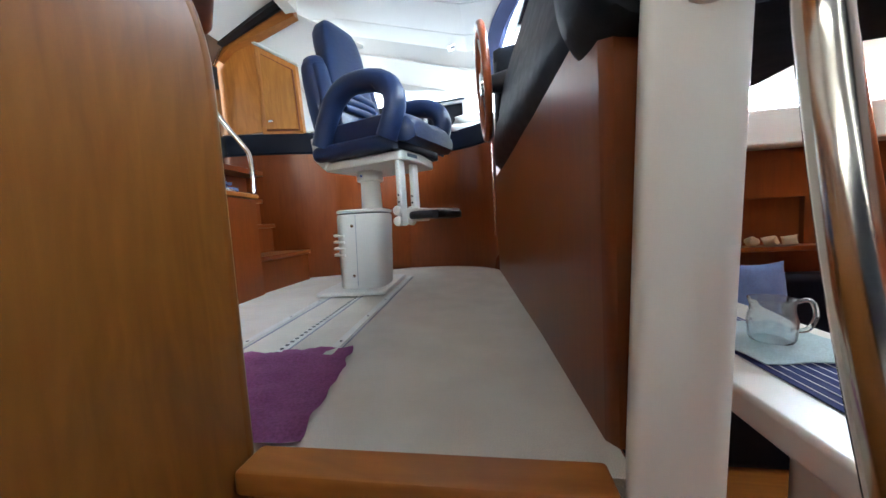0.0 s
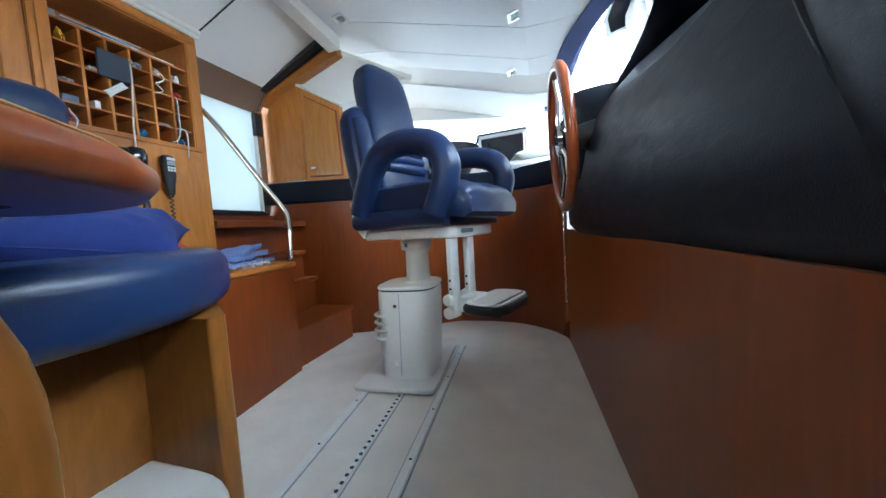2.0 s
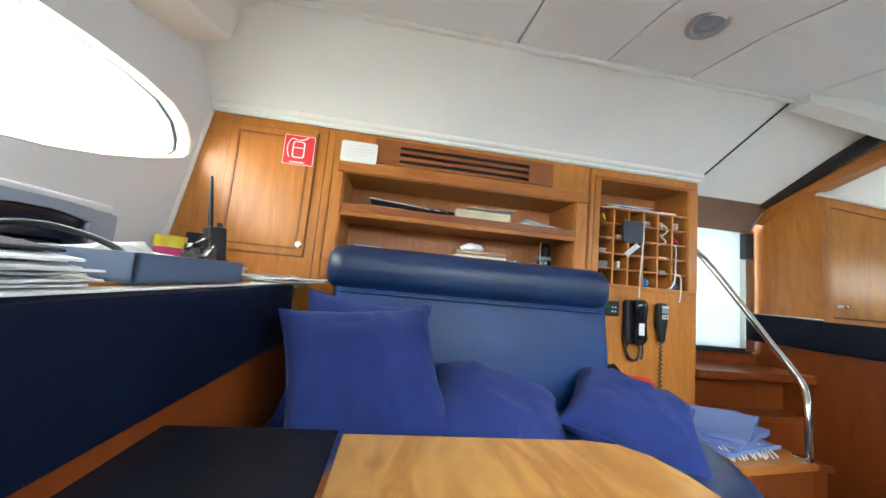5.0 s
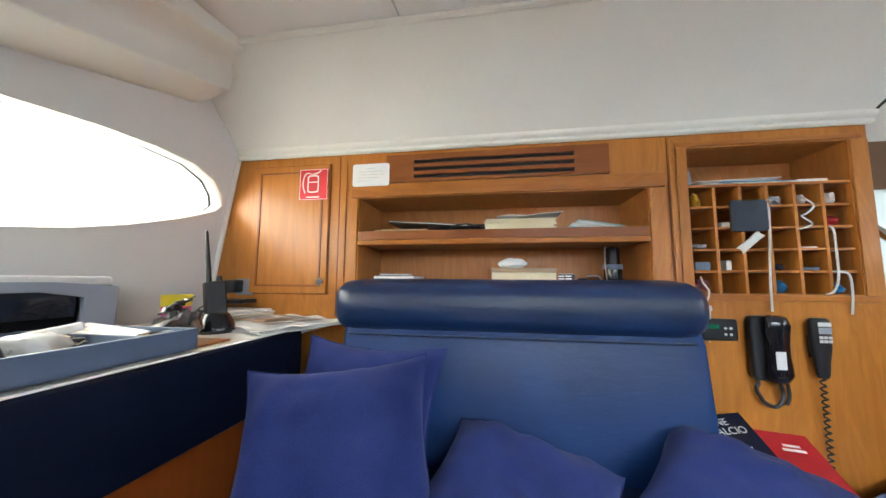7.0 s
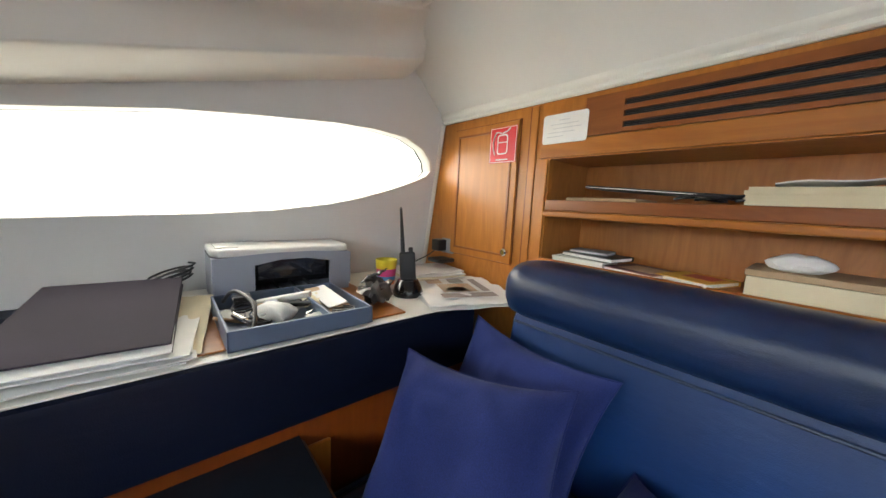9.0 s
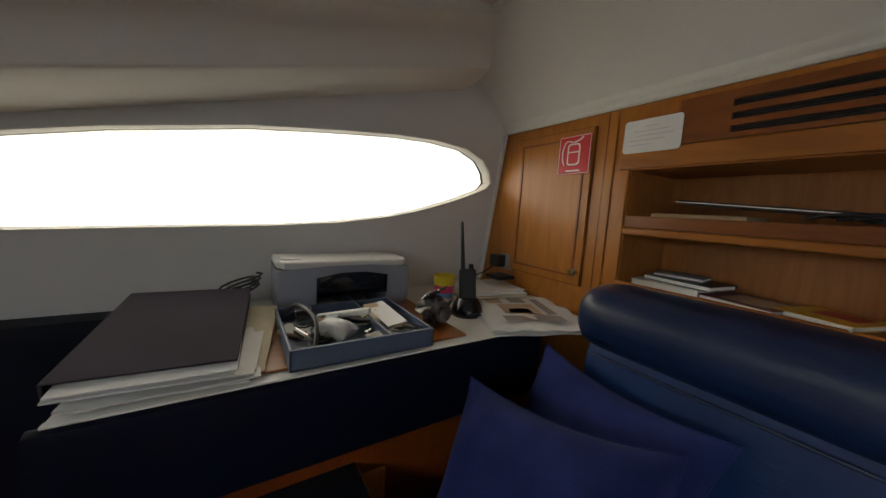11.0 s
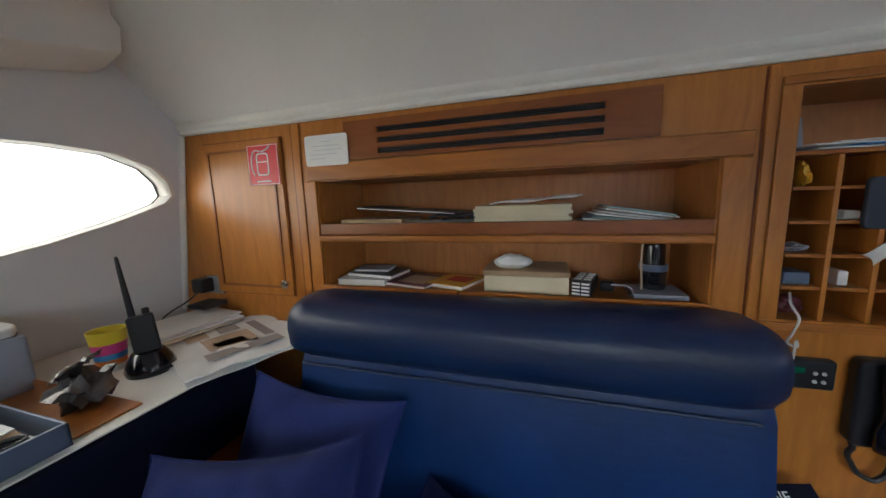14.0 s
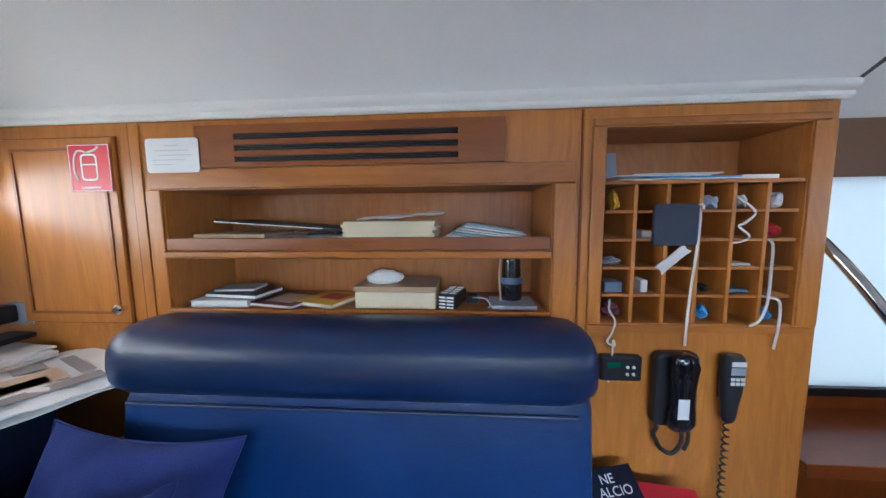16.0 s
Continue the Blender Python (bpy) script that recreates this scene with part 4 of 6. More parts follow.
# ---- things: aft wall ----
ld = thing("locker_door", "cherry veneer locker door with a chrome knob", "door", "", (0.0, -0.3, 1.2))
part("slab", prism([(-0.490, 1.245), (-0.135, 1.245), (-0.135, 1.795), (-0.490, 1.795)], 0.0, 0.010, 0.003, 2, Matrix(((0, 0, 1, 0.0008), (1, 0, 0, 0), (0, 1, 0, 0), (0, 0, 0, 1)))), WOOD, ld)
part("bead", sheet_with_holes(rect(-0.462, -0.163, 1.273, 1.767), [rect(-0.454, -0.171, 1.281, 1.759)], lambda u, v, d: (0.0105 + d, u, v), 0.004), WOOD_RED, ld, "darker moulding round the door", False)
part("knob", lathe([(0.008, 0.0), (0.007, 0.012), (0.014, 0.018), (0.015, 0.026), (0.010, 0.031)], 18, pose(0.0105, -0.150, 1.293, 0, 90, 0)), CHROME, ld, "chrome knob")

for nm_, g0, g1, h0, h1 in (("trim_door_gap", -0.4945, -0.4905, 1.241, 1.799), ("trim_door_gap", -0.1345, -0.1305, 1.241, 1.799), ("trim_door_gap", -0.4945, -0.1305, 1.7955, 1.799), ("trim_door_gap", -0.4945, -0.1305, 1.241, 1.2445), ("trim_stile_gap", -0.0935, -0.0895, 1.15, 1.83), ("trim_stile_gap", 1.181, 1.1845, 0.62, 1.83)):
    structure(nm_, box(0.0006, 0.0022, g0, g1, h0, h1, 0), WOOD_DEEP, "dark joint beside the locker door", False)

sg = thing("fire_sign", "red square fire extinguisher sticker on the locker door", "sign", "", (0.012, -0.2, 1.63))
part("plate", box(0.0150, 0.0160, -0.271, -0.139, 1.640, 1.776, 0.0004), RED, sg)
Y, Z = -0.207, 1.715
part("border", sheet_with_holes(rect(-0.269, -0.141, 1.642, 1.774), [rect(-0.2668, -0.1432, 1.6442, 1.7718)], lambda u, v, d: (0.0162 + d, u, v), 0.0004), WHITE_INK, sg)
part("bottle", sheet_with_holes(round_outline(rect(Y - 0.026, Y + 0.026, 1.672, 1.748), 0.014), [round_outline(rect(Y - 0.021, Y + 0.021, 1.677, 1.743), 0.011)], lambda u, v, d: (0.0162 + d, u, v), 0.0005), WHITE_INK, sg)
part("hose", tube([(0.0166, Y - 0.005, 1.752), (0.0166, Y - 0.030, 1.757), (0.0166, Y - 0.044, 1.735), (0.0166, Y - 0.046, 1.70), (0.0166, Y - 0.036, 1.672)], 0.0025, 6, 5), WHITE_INK, sg)
part("lever", tube([(0.0166, Y + 0.0, 1.752), (0.0166, Y + 0.022, 1.758), (0.0166, Y + 0.036, 1.768)], 0.003, 6), WHITE_INK, sg)
part("band", box(0.0162, 0.0168, Y - 0.020, Y + 0.020, 1.716, 1.720, 0), WHITE_INK, sg)
part("caption_bar", box(0.0162, 0.0168, Y - 0.030, Y + 0.030, 1.650, 1.655, 0), WHITE_INK, sg)

pl = thing("notice_card", "small white notice card with rounded corners", "card", "", (0.01, 0.05, 1.68))
part("card", prism(round_outline(rect(-0.029, 0.131, 1.690, 1.786), 0.012), 0, 0.002, 0.0005, 1, Matrix(((0, 0, 1, 0.0135), (1, 0, 0, 0), (0, 1, 0, 0), (0, 0, 0, 1)))), PAPER, pl)
for k, (a, b) in enumerate(((0.03, 0.07), (0.0, 0.10), (0.01, 0.11), (-0.01, 0.09), (-0.01, 0.05))):
    part("text_bar", box(0.0156, 0.0160, a, b, 1.764 - 0.013 * k, 1.766 - 0.013 * k, 0), PALE_INK, pl)

vent = thing("vent_grille", "red-brown wooden vent panel with three dark slots", "vent", "", (0.0, 0.56, 1.7))
slots = [rect(0.233, 0.86, 1.716 + 0.031 * k, 1.732 + 0.031 * k) for k in range(3)]
part("panel", sheet_with_holes(rect(0.118, 0.983, 1.703, 1.818), slots, lambda u, v, d: (0.0008 + d, u, v), 0.011), WOOD_RED, vent, "", False)
part("backing", box(0.0006, 0.0012, 0.22, 0.87, 1.708, 1.815, 0), BLACK, vent, "dark gauze behind the slots")
for k in range(3):
    for j in range(3):
        part("slat", box(0.0022, 0.0075, 0.236, 0.857, 1.718 + 0.031 * k + 0.005 * j, 1.7195 + 0.031 * k + 0.005 * j, 0), BLACK, vent)

ms = thing("shelf", "cherry shelf with a raised lip and pale nosing", "shelf", "", (-0.1, 0.55, 1.45))
part("board", box(-0.268, 0.0, 0.002, 1.108, 1.450, 1.468, 0.001), WOOD_Y, ms)
part("lip", box(0.001, 0.013, 0.004, 1.106, 1.466, 1.502, 0.003), WOOD_RED, ms)
part("nosing", box(0.0, 0.024, 0.002, 1.108, 1.443, 1.465, 0.006, 3), WOOD_Y, ms)
for a, b in ((0.002, 0.478), (0.481, 1.108)):
    fs = thing("shelf_nosing", "pale cherry nosing along the lower shelf", "nosing", "", (0.01, (a + b) / 2, 1.26))
    part("strip", box(0.0135, 0.030, a, b, 1.262, 1.298, 0.006, 3), WOOD_Y, fs)


def flat_book(label, y0, y1, x0, x1, z0, h, cover, turn=0, pages=PAPER, tilt=0):
    b = thing("book", label, "book", "books on the shelf", ((x0 + x1) / 2, (y0 + y1) / 2, z0))
    m = pose((x0 + x1) / 2, (y0 + y1) / 2, z0, tilt, 0, turn)
    w, d = (x1 - x0) / 2, (y1 - y0) / 2
    part("page_block", box(-w + 0.003, w - 0.002, -d + 0.003, d - 0.003, 0.002, h - 0.002, 0.0005, 1, m), pages, b)
    part("cover", box(-w, w, -d, d, h - 0.002, h, 0.0005, 1, m), cover, b)
    part("cover", box(-w, w, -d, d, 0, 0.002, 0.0005, 1, m), cover, b)
    part("spine", box(-w - 0.001, -w + 0.002, -d, d, 0.0, h, 0.0005, 1, m), cover, b)
    return m, b, h


flat_book("thick white paperback on the lower shelf", 0.02, 0.20, -0.17, -0.03, 1.284, 0.022, PAPER, 4)
flat_book("black paperback on a white one", 0.05, 0.24, -0.18, -0.05, 1.307, 0.014, BLACK, -8)
flat_book("small grey booklet on top of books", 0.06, 0.19, -0.17, -0.08, 1.3225, 0.008, GREY, 6)
m, b, h = flat_book("maroon magazine with a pink picture", 0.215, 0.38, -0.19, -0.03, 1.284, 0.012, MAROON, -14)
part("picture", box(-0.05, 0.05, -0.05, 0.055, h, h + 0.0006, 0, 1, m), TAN_INK, b)
m, b, h = flat_book("yellow and red paperback on the lower shelf", 0.365, 0.505, -0.19, -0.04, 1.284, 0.014, YELLOW, -18)
part("picture", box(-0.05, 0.02, -0.03, 0.05, h, h + 0.0006, 0, 1, m), RED_BOOK, b)

bx = thing("cardboard_box", "flat brown cardboard box on the lower shelf", "box", "", (-0.12, 0.66, 1.284))
part("tray", box(-0.20, -0.035, 0.545, 0.79, 1.284, 1.335, 0.003), CREAM_PAPER, bx)
part("lid", box(-0.203, -0.032, 0.542, 0.793, 1.336, 1.352, 0.003), CARD, bx)
wd = thing("crumpled_cloth", "crumpled white cloth on the cardboard box", "cloth", "", (-0.09, 0.625, 1.352))
part("cloth_lump", crumple(0.075, 0.115, 0.048, pose(-0.085, 0.628, 1.372), 3, 0.16), PAPER, wd)
ad = thing("adaptor", "black and white striped adaptor on the lower shelf", "adaptor", "", (-0.09, 0.84, 1.284))
ma = pose(-0.09, 0.838, 1.284, 0, 0, -16)
part("body", box(-0.06, 0.06, -0.028, 0.028, 0, 0.045, 0.006, 2, ma), BLACK, ad)
for k in range(4):
    for j in range(2):
        part("stripe", box(0.0595, 0.0612, -0.024 + 0.025 * j, -0.003 + 0.025 * j, 0.004 + 0.010 * k, 0.009 + 0.010 * k, 0, 1, ma), WHITE_INK, ad)
        part("stripe", box(-0.05 + 0.026 * k, -0.034 + 0.026 * k, -0.022 + 0.025 * j, -0.003 + 0.025 * j, 0.0448, 0.0462, 0, 1, ma), WHITE_INK, ad)
part("plug", box(-0.05, -0.02, 0.036, 0.075, 0, 0.03, 0.008, 2, ma), BLACK, ad)
part("cord", tube([(-0.04, 0.90, 1.32), (-0.02, 0.935, 1.322), (-0.025, 0.95, 1.30), (-0.05, 0.945, 1.288)], 0.0025, 6, 5), GREY, ad)
gb = thing("booklet", "grey booklet lying on the lower shelf", "book", "", (-0.09, 1.02, 1.284))
part("page_block", box(-0.15, -0.035, 0.955, 1.085, 1.284, 1.298, 0.002), GREY, gb)
bt = thing("lantern", "small dark cylindrical lantern on the lower shelf", "lantern", "", (-0.12, 1.01, 1.298))
part("body", lathe([(0.032, 0), (0.034, 0.01), (0.034, 0.05), (0.030, 0.055), (0.028, 0.12), (0.024, 0.135), (0.008, 0.14)], 20, pose(-0.115, 1.02, 1.2985)), GLOSS_BLACK, bt)
part("band", lathe([(0.035, 0), (0.036, 0.004), (0.036, 0.014), (0.035, 0.018)], 20, pose(-0.115, 1.02, 1.35)), TRAY_GREY, bt)
part("strap", tube([(-0.08, 0.985, 1.30), (-0.078, 0.98, 1.38), (-0.09, 0.985, 1.43), (-0.11, 1.0, 1.44)], 0.003, 6, 5), TAN_INK, bt)

# papers on the upper shelf
f1 = thing("folder", "worn brown card folder on the upper shelf", "folder", "", (-0.1, 0.17, 1.469))
part("body", box(-0.2, -0.02, 0.06, 0.285, 1.469, 1.513, 0.004), CARD, f1)
f2 = thing("laptop", "thin dark closed laptop leaning on papers", "laptop", "", (-0.1, 0.30, 1.51))
part("body", box(-0.09, 0.075, -0.24, 0.24, 0.0, 0.010, 0.003, 2, pose(-0.115, 0.355, 1.528, -4.0, 0, 0)), BLACK, f2)
part("edge", box(0.0755, 0.0770, -0.24, 0.10, 0.0035, 0.0062, 0, 1, pose(-0.115, 0.355, 1.528, -4.0, 0, 0)), WHITE_INK, f2, "bright edge")
for k, yy in enumerate((0.43, 0.50)):
    cbl = thing("cable", "black cable looped over the papers", "cable", "cables on the upper shelf", (-0.05, yy, 1.51))
    part("loop", tube([(-0.04 + 0.05 * math.cos(j * 0.6 + k), yy + 0.055 * math.sin(j * 0.6) + 0.006 * k, 1.512 + 0.004 * math.sin(j * 1.3) + 0.0008 * j) for j in range(15)], 0.0032, 6), BLACK, cbl)
for k in range(6):
    p = thing("paper_stack", "loose white and blue papers on the upper shelf", "papers", "papers on the upper shelf", (-0.1, 0.4, 1.47 + 0.005 * k))
    part("sheet", rough_sheet(0.17, 0.26, pose(-0.115 + 0.004 * k, 0.41 + 0.012 * math.sin(k * 2), 1.469 + 0.0055 * k, 0, 0, 5 * math.sin(k * 3)), 0.0012, 8, k, 0.003), PAPER if k % 3 else CUP_BLUE if k == 3 else LIGHT_GREY, p)
f3 = thing("envelope_stack", "thick stack of cream envelopes on the upper shelf", "envelopes", "", (-0.1, 0.66, 1.469))
for k in range(9):
    part("envelope", rough_sheet(0.17, 0.275 - 0.004 * (k % 3), pose(-0.105 + 0.003 * math.sin(k * 2), 0.655 + 0.004 * math.cos(k * 3), 1.469 + 0.0085 * k, 0, 0, 1.2 * math.sin(k)), 0.0006, 6, k, 0.0085), CREAM_PAPER, f3)
part("top_sheet", rough_sheet(0.17, 0.25, pose(-0.10, 0.69, 1.549, 4, 0, 3), 0.010, 10, 5, 0.003, 3), PAPER, f3)
for k in range(8):
    p = thing("paper_stack", "slipping pile of pale papers on the upper shelf", "papers", "papers on the upper shelf", (-0.1, 0.95, 1.47 + 0.005 * k))
    part("sheet", rough_sheet(0.16, 0.25 - 0.012 * k, pose(-0.11, 0.945 + 0.004 * k - 0.012, 1.475 + 0.0065 * k, -5 - 0.6 * k, 0, 4 * math.sin(k * 2.3)), 0.0015, 8, k + 9, 0.0035), (PAPER, LIGHT_GREY, PAPER, TEAL)[k % 4], p)

# pigeonholes
pg = thing("pigeonhole_rack", "cherry pigeonhole rack of thirty small compartments", "rack", "", (-0.1, 1.5, 1.26))
y0, y1, z0, z1 = PG
ztop = 1.648
part("top_shelf", box(-0.218, -0.002, y0 + 0.001, y1 - 0.001, ztop - 0.010, ztop, 0.002), WOOD_Y, pg)
cols, rows_ = 6, 5
cw, rh = (y1 - y0) / cols, (ztop - z0 - 0.006) / rows_
for k in range(1, cols):
    part("divider", box(-0.218, -0.004, y0 + cw * k - 0.005, y0 + cw * k + 0.005, z0 + 0.001, ztop - 0.0105, 0.0015), WOOD, pg)
for r in range(1, rows_):
    for k in range(cols):
        part("floor_board", box(-0.218, -0.005, y0 + cw * k + 0.0055, y0 + cw * (k + 1) - 0.0055, z0 + rh * r - 0.004, z0 + rh * r + 0.004, 0.001), WOOD_Y, pg)


def cell(c, r):
    """Middle of a compartment's floor; r counts from the foot."""
    return y0 + cw * (c + 0.5), z0 + rh * r + 0.005


def cord(label, pts, r=0.0035, mat=None):
    t = thing("cord", label, "cord", "cords in the pigeonholes", pts[0])
    part("line", tube(pts, r, 7, 6), mat or ROPE, t)


SLATE = painted("slate_pouch", (0.020, 0.026, 0.042), 0.6, 0.12, 20, 0.3)
bp = thing("flat_pouch", "flat dark slate-blue square pouch hung on the rack", "pouch", "", (0.01, 1.43, 1.52))
part("case", prism(round_outline(rect(1.370, 1.482, 1.476, 1.586), 0.012), 0.0, 0.014, 0.004, 3, Matrix(((0, 0, 1, 0.0), (1, 0, 0, 0), (0, 1, 0, 0), (0, 0, 0, 1)))), SLATE, bp)
part("strap", tube([(0.004, 1.478, 1.580), (0.014, 1.487, 1.583), (0.016, 1.489, 1.570)], 0.003, 6, 4), ROPE, bp)
kn = thing("marlin_spike", "pale bone tool lying in a pigeonhole", "tool", "", (-0.01, 1.45, 1.43))
part("blade", pillow(0.030, 0.100, 0.010, pose(0.004, 1.428, 1.440, 90, 0, 90) @ pose(0, 0, 0, 0, 0, -48), 3, 14), ROPE, kn)
cord("long white cord hanging from the pigeonholes", [(-0.02, 1.484, 1.572), (0.006, 1.487, 1.565), (0.009, 1.484, 1.48), (0.009, 1.477, 1.38), (0.010, 1.471, 1.29), (0.012, 1.468, 1.205)])
cord("white cord hanging from the pigeonholes", [(-0.02, 1.668, 1.49), (0.006, 1.670, 1.48), (0.009, 1.670, 1.40), (0.009, 1.668, 1.32), (0.011, 1.65, 1.275), (0.012, 1.625, 1.262)])
cord("short white cord looped out of a pigeonhole", [(-0.02, 1.66, 1.338), (0.006, 1.675, 1.338), (0.010, 1.698, 1.325), (0.011, 1.700, 1.26), (0.012, 1.692, 1.20)])
cord("curled white cable in a pigeonhole", [(-0.03, 1.588, 1.61), (0.004, 1.60, 1.585), (0.006, 1.622, 1.56), (0.006, 1.60, 1.535), (0.006, 1.585, 1.525), (0.006, 1.612, 1.50), (0.006, 1.59, 1.485), (-0.01, 1.575, 1.48)], 0.003)
cord("knotted white cord hanging from the rack", [(-0.03, 1.285, 1.32), (0.006, 1.27, 1.30), (0.010, 1.285, 1.27), (0.013, 1.275, 1.235), (0.020, 1.262, 1.215), (0.022, 1.28, 1.205), (0.024, 1.276, 1.22), (0.022, 1.275, 1.17), (0.02, 1.27, 1.10)], 0.0028)
for lab, (c, r), mat, w, d, h, tilt, cat in (("rolled olive cloth in a pigeonhole", (0, 4), YELLOW, 0.022, 0.05, 0.07, 18, "cloth"), ("grey crumpled cloth in a pigeonhole", (3, 4), GREY, 0.055, 0.06, 0.045, 8, "cloth"),
                                        ("pale bundle in a pigeonhole", (4, 4), LIGHT_GREY, 0.03, 0.05, 0.05, 20, "cloth"), ("white crumpled cloth in a pigeonhole", (5, 4), PAPER, 0.05, 0.05, 0.06, -15, "cloth"),
                                        ("red and white cloth in a pigeonhole", (5, 3), RED_BOOK, 0.05, 0.05, 0.045, 10, "cloth"), ("white plug in a pigeonhole", (1, 3), PAPER, 0.03, 0.05, 0.02, 0, "plug"),
                                        ("dark pouch in a pigeonhole", (0, 2), GREY, 0.055, 0.06, 0.028, 5, "pouch"), ("small dark case in a pigeonhole", (0, 1), TRAY_GREY, 0.05, 0.06, 0.03, 0, "case"),
                                        ("small pale box in a pigeonhole", (1, 1), LIGHT_GREY, 0.02, 0.05, 0.035, 12, "box"), ("dark red cloth in a pigeonhole", (0, 0), MAROON, 0.055, 0.05, 0.06, 14, "cloth"),
                                        ("blue and white packet in a pigeonhole", (3, 0), CUP_BLUE, 0.025, 0.05, 0.055, 10, "packet"), ("blue packet in a pigeonhole", (5, 0), CUP_BLUE, 0.03, 0.05, 0.04, -10, "packet"),
                                        ("small dark packet in a pigeonhole", (3, 1), SLATE, 0.02, 0.05, 0.03, 0, "packet"), ("flat grey card in a pigeonhole", (4, 2), LIGHT_GREY, 0.05, 0.05, 0.006, 0, "card"), ("dark pad in a pigeonhole", (4, 1), TRAY_GREY, 0.05, 0.05, 0.012, 0, "pad")):
    yy, zz = cell(c, r)
    it = thing(cat if cat != "cloth" else "rag", lab, cat, "odds and ends in the pigeonholes", (-0.04, yy, zz))
    part("body", crumple(d, w * 0.95, h * 0.85, pose(-0.045, yy, zz + h * 0.36, tilt * 0.5, 0, 0), c + r * 7, 0.4) if cat in ("cloth", "pouch", "packet") else box(-0.08, -0.02, yy - w / 2, yy + w / 2, zz, zz + h, min(0.004, h / 3)), mat, it)
for k in range(4):
    p = thing("paper", "flat papers on top of the pigeonholes", "papers", "papers over the pigeonholes", (-0.08, 1.45, ztop + 0.004 * k))
    part("sheet", rough_sheet(0.15, 0.30 - 0.03 * k, pose(-0.08, 1.44 + 0.05 * math.sin(k * 2.1), ztop + 0.0005 + 0.0045 * k, 0, 0, 6 * math.sin(k * 1.3)), 0.0012, 8, k + 20, 0.003), (PAPER, CUP_BLUE, PAPER, LIGHT_GREY)[k], p)
p = thing("slim_box", "white slim box on top of the pigeonholes", "box", "", (-0.05, 1.64, ztop))
part("body", box(-0.11, -0.015, 1.60, 1.69, ztop + 0.001, ztop + 0.012, 0.002), PAPER, p)
p = thing("photo_card", "grey card leaning in the top compartment", "card", "", (-0.15, 1.29, ztop))
part("sheet", rough_sheet(0.10, 0.07, pose(-0.13, 1.295, ztop + 0.045, 0, 78, 0), 0.001, 4, 3, 0.001), GREY, p)

# phones and switch panel below the rack
cp = thing("control_panel", "small black control box with a lit display", "panel", "", (0.0, 1.29, 1.14))
part("case", box(0.001, 0.028, 1.245, 1.355, 1.106, 1.178, 0.008, 3), BLACK, cp)
part("display", box(0.0282, 0.029, 1.262, 1.296, 1.146, 1.160, 0), material("green_display", (0.01, 0.16, 0.08), 0.2), cp)
for k in range(4):
    part("button", lathe([(0.0045, 0), (0.004, 0.003)], 10, pose(0.028, 1.315 + 0.016 * (k % 2), 1.128 + 0.02 * (k // 2), 0, 90, 0)), LIGHT_GREY, cp)


def phone():
    t = thing("telephone", "black wall telephone with a white label", "telephone", "", (0.0, 1.44, 1.0))
    part("cradle", prism(round_outline(rect(1.385, 1.498, 0.985, 1.192), 0.022), 0.0, 0.035, 0.01, 3, Matrix(((0, 0, 1, 0.001), (1, 0, 0, 0), (0, 1, 0, 0), (0, 0, 0, 1)))), BLACK, t)
    hs = part("handset", loft([[(0.040 + dx + 0.020 * w * math.sin(a), 1.446 + 0.036 * w * math.cos(a), z) for a in [2 * math.pi * k / 16 for k in range(16)]]
                                for z, w, dx in ((1.196, 0.55, 0.004), (1.19, 0.85, 0.01), (1.165, 1.0, 0.016), (1.135, 0.98, 0.012), (1.10, 0.8, 0.016), (1.07, 0.8, 0.016), (1.04, 0.98, 0.012), (1.01, 1.0, 0.014), (0.99, 0.8, 0.008), (0.982, 0.5, 0.004))], True), GLOSS_BLACK, t)
    part("label", box(0.0715, 0.0725, 1.424, 1.452, 1.03, 1.085, 0.0003), PAPER, hs, "white paper label")
    pts = [(0.02, 1.40 + 0.004 * math.sin(k * 1.9), 0.985 - 0.012 * k) for k in range(5)] + [(0.025, 1.415, 0.915), (0.03, 1.44, 0.905), (0.028, 1.462, 0.925), (0.025, 1.468, 0.955), (0.03, 1.455, 0.985)]
    part("coiled_cord", tube(pts, 0.006, 8, 5), BLACK, t)
    part("hook_cord", tube([(0.02, 1.485, 0.99), (0.02, 1.489, 0.94), (0.022, 1.478, 0.91)], 0.005, 8, 5), BLACK, t)


phone()
mc = thing("radio_handset", "black corded radio handset with a silver keypad", "radio", "", (0.0, 1.58, 1.0))
part("body", loft([[(0.024 + 0.020 * w * math.sin(a), 1.585 + 0.030 * w * math.cos(a), z) for a in [2 * math.pi * k / 14 for k in range(14)]] for z, w in ((1.188, 0.7), (1.18, 0.95), (1.15, 1.0), (1.09, 0.95), (1.05, 0.72), (1.01, 0.6), (1.0, 0.45))], True), BLACK, mc)
part("speaker", box(0.0435, 0.046, 1.567, 1.603, 1.163, 1.176, 0.001), LIGHT_GREY, mc)
part("display", box(0.0435, 0.0452, 1.567, 1.603, 1.14, 1.160, 0.001), GREY, mc)
for k in range(6):
    part("key", box(0.0430, 0.0455, 1.568 + 0.0125 * (k % 3), 1.578 + 0.0125 * (k % 3), 1.112 + 0.012 * (k // 3), 1.121 + 0.012 * (k // 3), 0.0008), LIGHT_GREY, mc)
part("holder", box(0.001, 0.012, 1.565, 1.605, 1.06, 1.13, 0.003), BLACK, mc)
part("coiled_cord", tube([(0.024 + 0.006 * math.cos(k * 1.3), 1.582 + 0.008 * math.sin(k * 1.3), 1.0 - 0.0042 * k) for k in range(80)], 0.003, 6), BLACK, mc)

